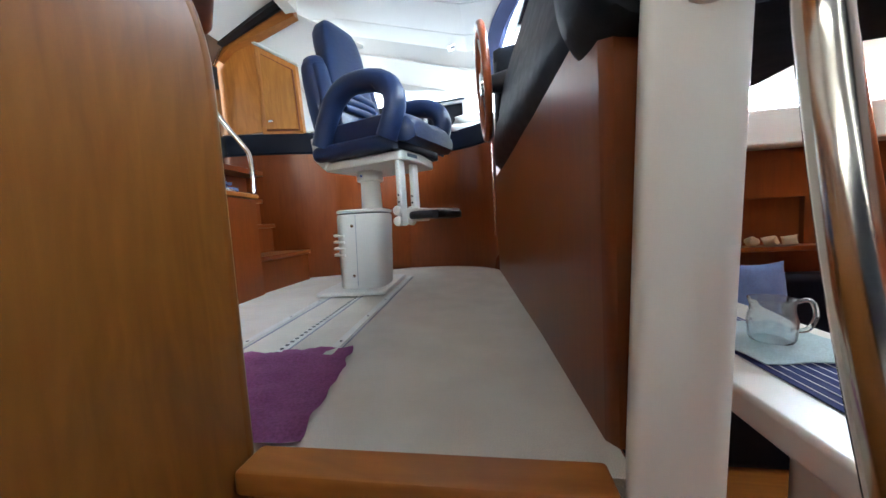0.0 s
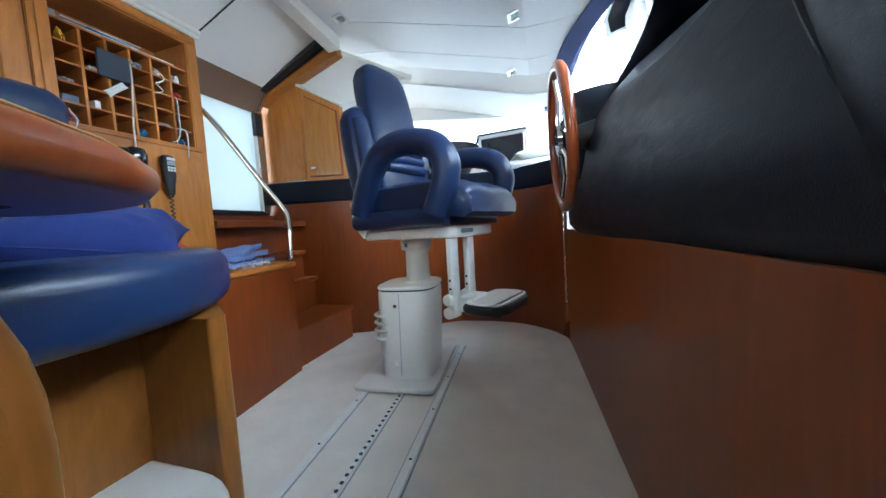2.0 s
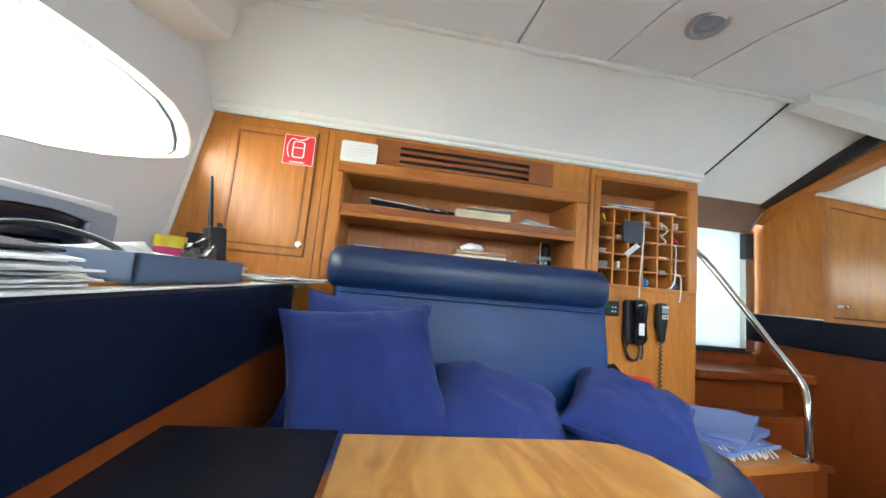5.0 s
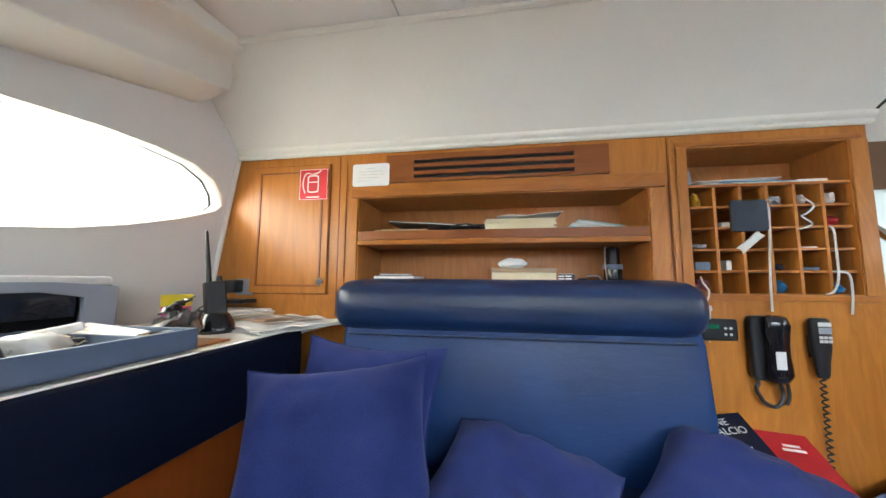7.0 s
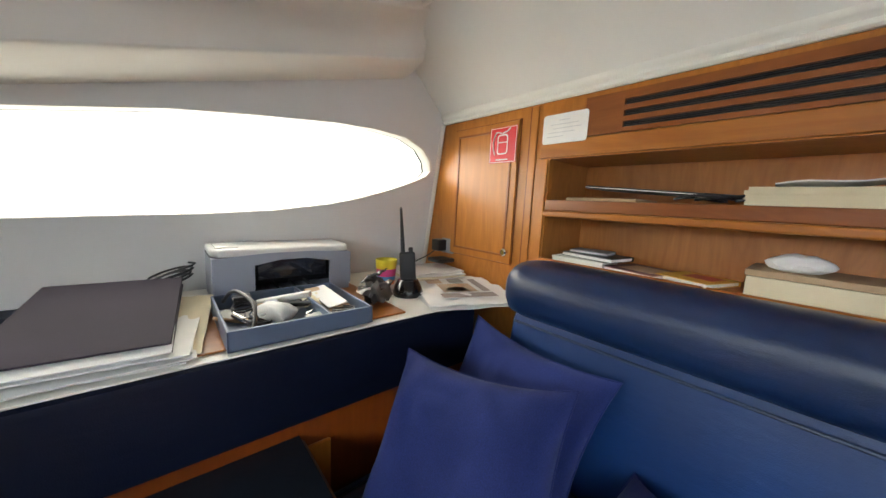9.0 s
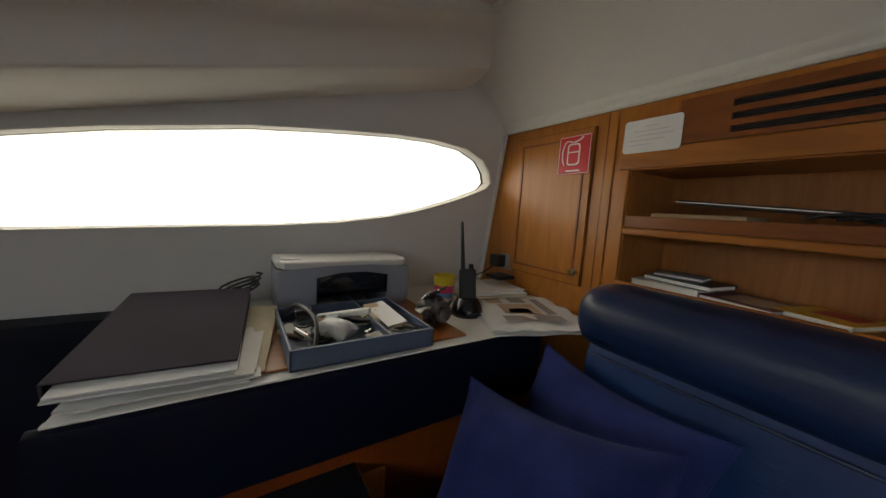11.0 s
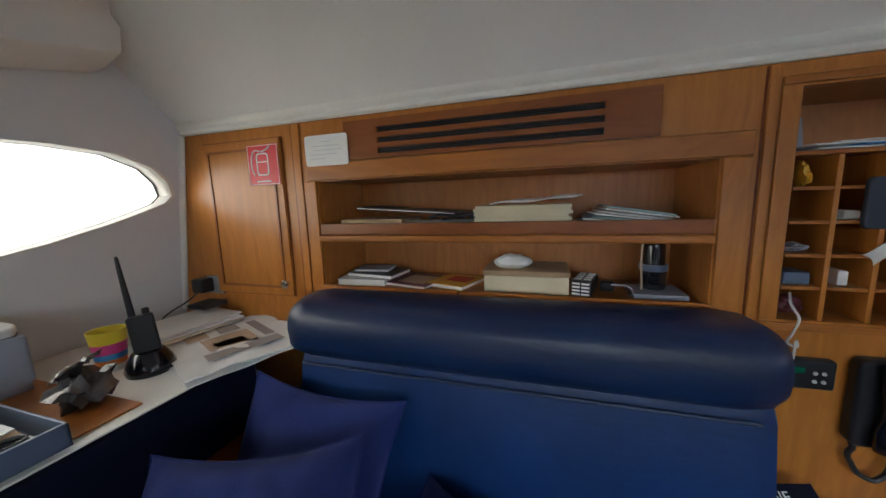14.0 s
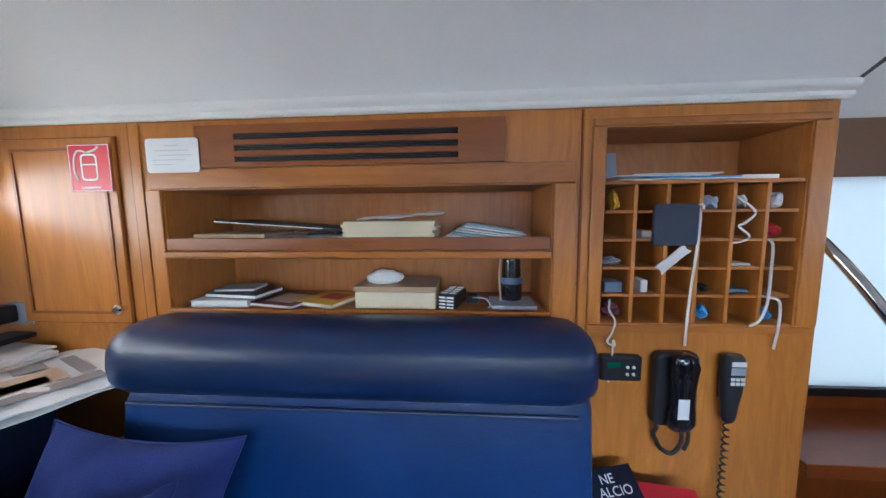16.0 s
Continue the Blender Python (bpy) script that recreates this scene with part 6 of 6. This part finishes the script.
    for y in (1.82, 2.325):
        arm = swivel("armrest", tube([(0.94, y, 0.85), (0.99, y, 0.97), (1.07, y, 1.085), (1.17, y, 1.135), (1.31, y, 1.128), (1.415, y, 1.085), (1.455, y, 1.01), (1.435, y, 0.92), (1.39, y, 0.83)], 0.056, 14, 6), CHAIR_BLUE, t, "padded looped armrest")
        swivel("arm_button", lathe([(0.0, 0.004), (0.018, 0.004), (0.022, 0.0), (0.027, 0.0), (0.028, -0.006)], 18, pose(1.400, y, 1.152, 0, 32, 0)), BLACK, arm, "round black button")
        swivel("seam", tube([(1.29, y - 0.050, 1.150), (1.34, y - 0.046, 1.100), (1.375, y - 0.045, 1.05)], 0.003, 6, 4), BLACK, arm)
    for y in (1.89, 2.02):
        bar = swivel("footrest_bar", box(1.395, 1.425, y - 0.028, y + 0.028, 0.385 if y < 1.95 else 0.41, 0.7235, 0.008, 3), WHITE_METAL, t)
        for z in (0.41, 0.465):
            swivel("knob", lathe([(0.022, 0), (0.026, 0.008), (0.024, 0.022), (0.014, 0.028)], 16, pose(1.407, y - 0.029, z, 90, 0, 0)), WHITE_METAL, bar)
        for z in (0.51, 0.545):
            swivel("hole", lathe([(0.006, 0), (0.006, 0.002)], 8, pose(1.41, y - 0.0285, z, 90, 0, 0)), BLACK, bar)
    swivel("footrest_hinge", box(1.4255, 1.50, 1.90, 2.02, 0.405, 0.475, 0.008, 3), WHITE_METAL, t)
    pad = round_outline([(1.465, 1.835), (1.60, 1.825), (1.655, 1.87), (1.655, 2.12), (1.60, 2.175), (1.465, 2.165)], 0.05, 5)
    swivel("footrest_edge", prism(pad, 0.415, 0.455, 0.016, 4), BLACK, t, "black rubber rim")
    swivel("footrest_pad", prism([(1.56 + (x - 1.56) * 0.90, 2.0 + (y - 2.0) * 0.93) for x, y in pad], 0.4555, 0.463, 0.003, 2), WHITE_METAL, t, "white footrest plate")
    spin = pose(1.075, 2.050, 0, 0, 0, -19) @ Matrix.Translation((-1.065, -2.06, 0))
    for ob in turned:
        ob.data.transform(spin)
    return t


helm_chair()

# floor tracks of the chair
for nm, x0, x1, w, mat in (("floor_track", 0.950, 0.805, 0.018, WHITE_METAL), ("floor_track", 1.30, 1.19, 0.018, WHITE_METAL), ("floor_track", 1.125, 1.0, 0.012, WHITE_METAL)):
    tk = thing(nm, "white metal chair track with dark holes in the carpet", "track", "chair tracks", ((x0 + x1) / 2, 1.6, 0))
    ya, yb = 0.95, 2.44
    part("strip", loft([[(x0 + (x1 - x0) * s - w, ya + (yb - ya) * s, 0.001), (x0 + (x1 - x0) * s - w * .8, ya + (yb - ya) * s, 0.010), (x0 + (x1 - x0) * s + w * .8, ya + (yb - ya) * s, 0.010), (x0 + (x1 - x0) * s + w, ya + (yb - ya) * s, 0.001)] for s in (0, 0.5, 1)], True), mat, tk)
    for side in (-1, 1):
        part("joint", loft([[(x0 + (x1 - x0) * q + side * w - 0.003, ya + (yb - ya) * q, 0.0005), (x0 + (x1 - x0) * q + side * w - 0.003, ya + (yb - ya) * q, 0.0035), (x0 + (x1 - x0) * q + side * w + 0.004, ya + (yb - ya) * q, 0.0035), (x0 + (x1 - x0) * q + side * w + 0.004, ya + (yb - ya) * q, 0.0005)] for q in (0, 1)], True), GREY, tk, "dark joint in the carpet", False)
    mid = abs(x0 - 1.125) < 0.01
    for k in range(26 if mid else 5):
        s = (k + 0.5) / (26 if mid else 5) * (0.56 if mid else 1)
        part("hole", lathe([(0.007 if mid else 0.005, 0), (0.007 if mid else 0.005, 0.0015)], 8, pose(x0 + (x1 - x0) * s, ya + (yb - ya) * s, 0.0101)), BLACK, tk)


def wheel():
    t = thing("steering_wheel", "varnished mahogany steering wheel with metal spokes", "steering wheel", "", (1.82, 1.86, 1.08))
    m = pose(1.795, 1.86, 1.085, 0, 87, 4)
    R = 0.265
    rim = [m @ Vector((R * math.cos(2 * math.pi * k / 48), R * math.sin(2 * math.pi * k / 48), 0)) for k in range(49)]
    part("rim", tube(rim, 0.019, 12), wood("mahogany_rim", (0.20, 0.035, 0.010), (0.36, 0.085, 0.022), 'z', 0.15, 0.8), t, "glossy mahogany rim")
    part("hub", lathe([(0.055, -0.015), (0.06, 0.0), (0.05, 0.02), (0.02, 0.026)], 24, m), CHROME, t)
    for k in range(5):
        a = 2 * math.pi * k / 5 + 0.5
        part("spoke", tube([m @ Vector((0.04 * math.cos(a), 0.04 * math.sin(a), 0.0)), m @ Vector((0.15 * math.cos(a), 0.15 * math.sin(a), 0.012)), m @ Vector((R * math.cos(a), R * math.sin(a), 0))], 0.009, 8), CHROME, t)
    part("shaft", lathe([(0.04, 0.0), (0.045, 0.06), (0.06, 0.14)], 20, m), BLACK, t)


wheel()


def dash():
    t = thing("helm_console", "bulging black leather helm console", "console", "", (2.1, 1.5, 0.7))
    secs = []
    for y, x0, zt, k in ((0.70, 1.985, 1.10, 0.9), (0.74, 1.96, 1.14, 1), (1.2, 1.925, 1.22, 1), (1.6, 1.885, 1.27, 1), (2.0, 1.85, 1.29, 1), (2.25, 1.84, 1.29, 1), (2.36, 1.855, 1.28, 0.9), (2.40, 1.90, 1.25, 0.8)):
        secs.append([(2.55, y, 0.72), (x0 + 0.10, y, 0.70), (x0 + 0.04, y, 0.705), (x0 + 0.005, y, 0.745), (x0, y, 0.82), (x0 + 0.012, y, 0.95), (x0 + 0.035, y, 1.08), (x0 + 0.07, y, zt - 0.12), (x0 + 0.12, y, zt - 0.05), (x0 + 0.2, y, zt), (x0 + 0.35, y, zt + 0.02), (2.55, y, zt)])
    part("body", loft(secs, True), BLACK_LEATHER, t)
    near = []
    for q, x0, k in ((0.0, 1.953, 0.99), (0.04, 1.940, 0.995), (0.2, 1.932, 1.0), (0.5, 1.930, 1.0), (0.75, 1.936, 0.995), (0.92, 1.952, 0.98), (1.0, 1.974, 0.96)):
        prof = smooth_line([(2.55, 0.66), (x0 + 0.20, 0.642), (x0 + 0.10, 0.640), (x0 + 0.035, 0.668), (x0 + 0.004, 0.735), (x0, 0.83), (x0 + 0.010, 0.96), (x0 + 0.035, 1.10 * k), (x0 + 0.08, 1.22 * k), (x0 + 0.2, 1.30 * k), (2.55, 1.33 * k)], 3)
        near.append([(v.x, 0.588 + q * (0.192 + 0.62 * max(0, v.y - 0.78)), v.y) for v in prof])
    part("side_lobe", loft(near, True), BLACK_LEATHER, t, "black leather side bulge")
    part("piping", tube([(x + 0.004, 0.757 + 0.62 * max(0, z - 0.78), z) for x, z in ((2.06, 0.660), (1.985, 0.69), (1.955, 0.80), (1.962, 0.95), (1.985, 1.08), (2.03, 1.17), (2.12, 1.25))], 0.008, 8, 5), BLACK_LEATHER, t)
    part("binnacle", loft([[(1.90 + a, 2.08 + s * w, 1.05 + h) for s, h in ((-1, -0.12), (-1, 0.16), (-0.8, 0.235), (0, 0.26), (0.8, 0.235), (1, 0.16), (1, -0.12))] for a, w in ((-0.045, 0.17), (-0.02, 0.2), (0.06, 0.23), (0.3, 0.23))], True), BLACK_LEATHER, t, "padded instrument binnacle")
    part("cover_fold", pillow(0.42, 0.8, 0.07, pose(2.20, 1.75, 1.31, 0, -4, 0), 6, 14), NAVY_DARK, t, "navy cover over the instruments")
    return t


dash()
ch = thing("chain", "hanging fine chain on the helm bulkhead", "chain", "", (1.83, 2.52, 0.3))
for k in range(30):
    part("link", tube([(1.828 + 0.006 * math.cos(a) * (k % 2), 2.50 + 0.006 * math.sin(a) * ((k + 1) % 2), 0.93 - 0.022 * k + 0.013 * math.sin(a)) if k % 2 else (1.828, 2.50 + 0.006 * math.cos(a), 0.93 - 0.022 * k + 0.013 * math.sin(a)) for a in [2 * math.pi * j / 8 for j in range(9)]], 0.0022, 5), CHROME, ch)

# things on the port ledge
mn = thing("monitor", "small monitor with a pale frame on the port ledge", "monitor", "", (1.45, 3.22, 1.17))
mm = pose(1.42, 3.22, 1.19, 0, 0, -8)
part("frame", sheet_with_holes(rect(-0.20, 0.20, 0.0, 0.31), [rect(-0.175, 0.175, 0.03, 0.285)], lambda u, v, d: mm @ Vector((u, -d, v)), 0.035), LIGHT_GREY, mn, "", False)
part("screen", box(-0.18, 0.18, -0.012, 0.0, 0.025, 0.29, 0.001, 1, mm), SCREEN, mn)
part("hood", box(-0.205, 0.205, -0.06, 0.02, 0.3115, 0.319, 0.002, 1, mm), TRAY_GREY, mn)
part("foot", box(-0.10, 0.10, -0.05, 0.06, -0.019, -0.001, 0.004, 2, mm), LIGHT_GREY, mn)
cvr = thing("instrument_cover", "upturned black rounded cover on the port ledge", "cover", "", (0.98, 3.18, 1.17))
part("shell", lathe([(0.14, 0.0), (0.175, 0.05), (0.225, 0.15), (0.25, 0.235), (0.25, 0.25), (0.235, 0.245), (0.17, 0.08)], 32, pose(0.98, 3.16, 1.1705)), BLACK, cvr)
part("latch", tube([(1.225, 3.08, 1.40), (1.245, 3.07, 1.45), (1.235, 3.08, 1.47)], 0.010, 8, 4), CHROME, cvr)
for k, (mt_, lab) in enumerate(((pose(1.66, 3.05, 1.205, 3, -3, 12), "folded white towel on the port ledge"), (pose(1.69, 3.04, 1.262, -4, -6, 20), "white towel lying on another"))):
    c = thing("folded_towel", lab, "towel", "white towels on the ledge", (1.68, 3.05, 1.17 + 0.06 * k))
    part("roll", pillow(0.46 - 0.05 * k, 0.26, 0.085, mt_, 8 + k, 14), ROPE, c)
sbx = thing("flat_case", "pale flat case on the port ledge", "case", "", (1.2, 3.3, 1.17))
part("body", box(1.12, 1.24, 3.26, 3.34, 1.1705, 1.40, 0.012, 3), CREAM, sbx)


WICKER = cloth("brown_wicker", (0.055, 0.020, 0.010), (0.11, 0.042, 0.020), 90, 0.6, 0.6)
wb = thing("wicker_basket", "dark brown woven wicker basket on the port ledge", "basket", "", (0.63, 2.91, 1.171))
mwb = pose(0.63, 2.91, 1.171, 0, 0, 32)
loop = round_outline(rect(-0.17, 0.17, -0.085, 0.085), 0.05, 5)
stakes = [loop[(k * len(loop)) // 24] for k in range(24)]
part("floor_board", prism(loop, 0.0, 0.008, 0.002, 1, mwb), WICKER, wb)
for x, y in stakes:
    part("stake", tube([mwb @ Vector((x, y, 0.004)), mwb @ Vector((x * 1.10, y * 1.16, 0.195))], 0.004, 5), WICKER, wb)
for r in range(15):
    z, k = 0.012 + 0.0125 * r, 1 + 0.11 * r / 15
    weave = []
    for j in range(len(loop) * 2 + 1):
        a, b = Vector(loop[(j // 2) % len(loop)]), Vector(loop[((j + 1) // 2) % len(loop)])
        q = (a + b) / 2 * k * (1 + 0.035 * (1 if (j + r) % 2 else -1))
        weave.append(mwb @ Vector((q.x, q.y, z)))
    part("weave", tube(weave, 0.0068, 5), WICKER, wb)
part("rim", tube([mwb @ Vector((x * 1.13, y * 1.16, 0.198)) for x, y in loop + loop[:1]], 0.011, 7), WICKER, wb)
for x, y, w, h, turn, mat, lab in ((0.285, 2.650, 0.12, 0.07, 20, PAPER, "crumpled white cloth on the port ledge"), (0.40, 2.700, 0.10, 0.08, 40, PAPER, "small white cloth beside a red one"), (0.53, 2.755, 0.17, 0.08, 28, cloth("red_cloth", (0.45, 0.03, 0.06), (0.60, 0.06, 0.09), 300, 0.6), "folded red cloth before the wicker basket")):
    rg = thing("cloth", lab, "cloth", "cloths on the port ledge", (x, y, 1.18))
    for k in range(2):
        part("fold", rough_sheet(w - 0.02 * k, h, pose(x, y, 1.179 + 0.010 * k, 0, 0, turn + 9 * k), 0.010, 10, k + int(w * 100), 0.006, 4), mat, rg)


# ---- things: companionway ----
pa = thing("partition", "varnished cherry half partition with a hand slot", "partition", "", (1.42, 0.0, 0))
slot = round_outline([(0.28, 0.715), (0.50, 0.715), (0.50, 0.782), (0.28, 0.782)], 0.033)
outline = round_outline([(-0.9, -0.9), (0.570, -0.9), (0.570, 0.816), (-0.9, 0.816)], [0, 0, 0.19, 0], 10)
# partition in the darkened cherry, its shade painted in
part("panel", sheet_with_holes(outline, [slot], lambda u, v, d: (1.345 + d, u, v), 0.030), WOOD_SHADED, pa, "", False)
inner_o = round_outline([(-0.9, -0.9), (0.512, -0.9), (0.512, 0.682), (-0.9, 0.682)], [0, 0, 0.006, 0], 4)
part("raised_field", sheet_with_holes(inner_o, [], lambda u, v, d: (1.3765 + d, u, v), 0.005), WOOD_SHADED, pa, "", False)
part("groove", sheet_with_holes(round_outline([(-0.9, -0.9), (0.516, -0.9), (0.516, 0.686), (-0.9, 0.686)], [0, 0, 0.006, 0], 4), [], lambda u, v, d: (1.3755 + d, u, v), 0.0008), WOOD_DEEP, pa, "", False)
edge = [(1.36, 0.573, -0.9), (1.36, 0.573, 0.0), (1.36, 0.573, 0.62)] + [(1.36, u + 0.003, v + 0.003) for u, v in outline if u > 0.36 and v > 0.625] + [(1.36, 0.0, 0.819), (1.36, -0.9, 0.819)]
part("edge_moulding", tube(edge, 0.017, 12), WOOD_SHADED, pa)
sr = thing("stair_rail", "brushed steel grab rail curving off the pillar", "handrail", "", (2.08, 0.53, 0.66))
part("tube", tube([(2.045, 0.500, 0.636), (2.060, 0.465, 0.642), (2.098, 0.440, 0.645), (2.112, 0.449, 0.550), (2.097, 0.408, 0.397), (2.086, 0.373, 0.281), (2.080, 0.335, 0.152), (2.074, 0.293, 0.013)], 0.020, 14, 6), STEEL, sr)
part("flange", lathe([(0.036, 0), (0.035, 0.004), (0.030, 0.007), (0.026, 0.006), (0.018, 0.004)], 28, pose(2.045, 0.4935, 0.636, 90, 0, 0)), GEL, sr, "cream flange")

cl = thing("cloth", "plum coloured cloth lying crumpled on the carpet", "cloth", "", (1.2, 0.9, 0))
bm = bmesh.new()
n = 26
corner = [Vector((1.0, 1.0)), Vector((1.345, 1.055)), Vector((1.455, 0.60)), Vector((1.0, 0.575))]
gv = {}
for i in range(n + 1):
    for j in range(n + 1):
        u, v = i / n, j / n
        p = corner[0] * (1 - u) * (1 - v) + corner[1] * u * (1 - v) + corner[2] * u * v + corner[3] * (1 - u) * v
        wob = noise.noise(Vector((u * 5, v * 5, 0.3)))
        z = 0.006 + 0.020 * abs(noise.noise(Vector((u * 3.2, v * 4.1, 2.0)))) + 0.008 * abs(noise.noise(Vector((u * 9, v * 9, 5.0))))
        gv[i, j] = bm.verts.new((p.x + (0.05 * wob + 0.05 * max(0.0, 1 - abs(v - 0.33) * 9)) * max(0.0, u - 0.5), p.y + 0.05 * wob * max(0.0, 0.4 - v), z))
for i in range(n):
    for j in range(n):
        bm.faces.new((gv[i, j], gv[i + 1, j], gv[i + 1, j + 1], gv[i, j + 1]))
ret = bmesh.ops.solidify(bm, geom=list(bm.faces), thickness=0.005)
part("cloth_sheet", bm, PLUM, cl)

# lower saloon
stb = thing("saloon_table", "white saloon table seen below the helm", "table", "", (2.9, 1.1, -0.88))
part("tabletop", prism(round_outline([(2.35, 0.20), (2.86, 0.20), (2.86, 1.70), (2.35, 1.70)], 0.05), -0.105, -0.03, 0.015, 4), GEL, stb)
part("pedestal", lathe([(0.2, -0.88), (0.06, -0.84), (0.05, -0.15), (0.15, -0.09)], 20, pose(2.6, 1.0, 0)), WHITE_METAL, stb)
rn = thing("table_runner", "navy cloth runner with pale stripes on the saloon table", "runner", "", (2.75, 1.0, -0.03))
mrn = pose(2.585, 0.85, -0.0285, 0, 0, 90)
part("cloth_strip", rough_sheet(1.2, 0.232, mrn, 0.0008, 8, 2, 0.002), RUNNER, rn)
for k in range(8):
    part("stripe", rough_sheet(1.18, 0.0035, mrn @ pose(0, -0.100 + 0.028 * k, 0.0032), 0.0004, 8, 2, 0.0006), STRIPE_WHITE, rn)
jg = thing("glass_jug", "clear glass jug on the saloon table", "jug", "", (2.72, 1.25, -0.028))
mj = pose(2.62, 1.18, -0.0265)
JUG = material("clear_glass", (0.93, 0.97, 0.98), 0.02)
JUG.node_tree.nodes["Principled BSDF"].inputs["Transmission Weight"].default_value = 0.9
part("bowl", lathe([(0.045, 0), (0.055, 0.02), (0.058, 0.07), (0.05, 0.11), (0.056, 0.135), (0.053, 0.135), (0.046, 0.11), (0.053, 0.07), (0.05, 0.02), (0.04, 0.006)], 24, mj), JUG, jg)
part("handle", tube([mj @ Vector(p) for p in ((0.055, 0, 0.12), (0.10, 0, 0.125), (0.115, 0, 0.08), (0.095, 0, 0.04), (0.06, 0, 0.035))], 0.007, 8, 5), JUG, jg)
npk = thing("tea_towel", "pale aqua cloth under the glass jug", "cloth", "", (2.65, 1.1, -0.028))
part("sheet", rough_sheet(0.30, 0.34, pose(2.62, 1.19, -0.025, 0, 0, 4), 0.004, 14, 4, 0.003, 4), cloth("aqua_cloth", (0.45, 0.58, 0.60), (0.56, 0.68, 0.69), 300, 0.6), npk)
sc = thing("saloon_cushion", "pale blue cushion beyond the saloon table", "cushion", "", (2.9, 1.95, -0.2))
part("cover", pillow(0.30, 0.30, 0.12, pose(3.12, 1.96, -0.05, 80, 0, 0), 9, 12), TOWEL, sc)
sse = thing("saloon_settee", "dark navy settee beyond the saloon table", "sofa", "", (3.2, 1.9, -0.88))
part("seat", box(2.3, 4.2, 1.75, 2.13, -0.88, -0.42, 0.05, 4), NAVY_DARK, sse)
part("backrest", box(2.3, 4.2, 2.02, 2.14, -0.42, 0.02, 0.05, 4), NAVY_DARK, sse)
sh_ = thing("shell_dish", "pale shells in the saloon niche", "shells", "", (3.2, 2.1, 0.165))
for k in range(5):
    part("shell", pillow(0.07, 0.055, 0.05, pose(3.02 + 0.09 * k, 2.10, 0.19, 20 * k, 10, 40 * k), k, 8), CREAM_PAPER, sh_)
sl = thing("niche_shelf", "small dark shelf under the niche", "shelf", "", (3.2, 2.1, 0.15))
part("board", box(2.9, 3.6, 2.03, 2.148, 0.14, 0.165, 0.004), WOOD_DEEP, sl)
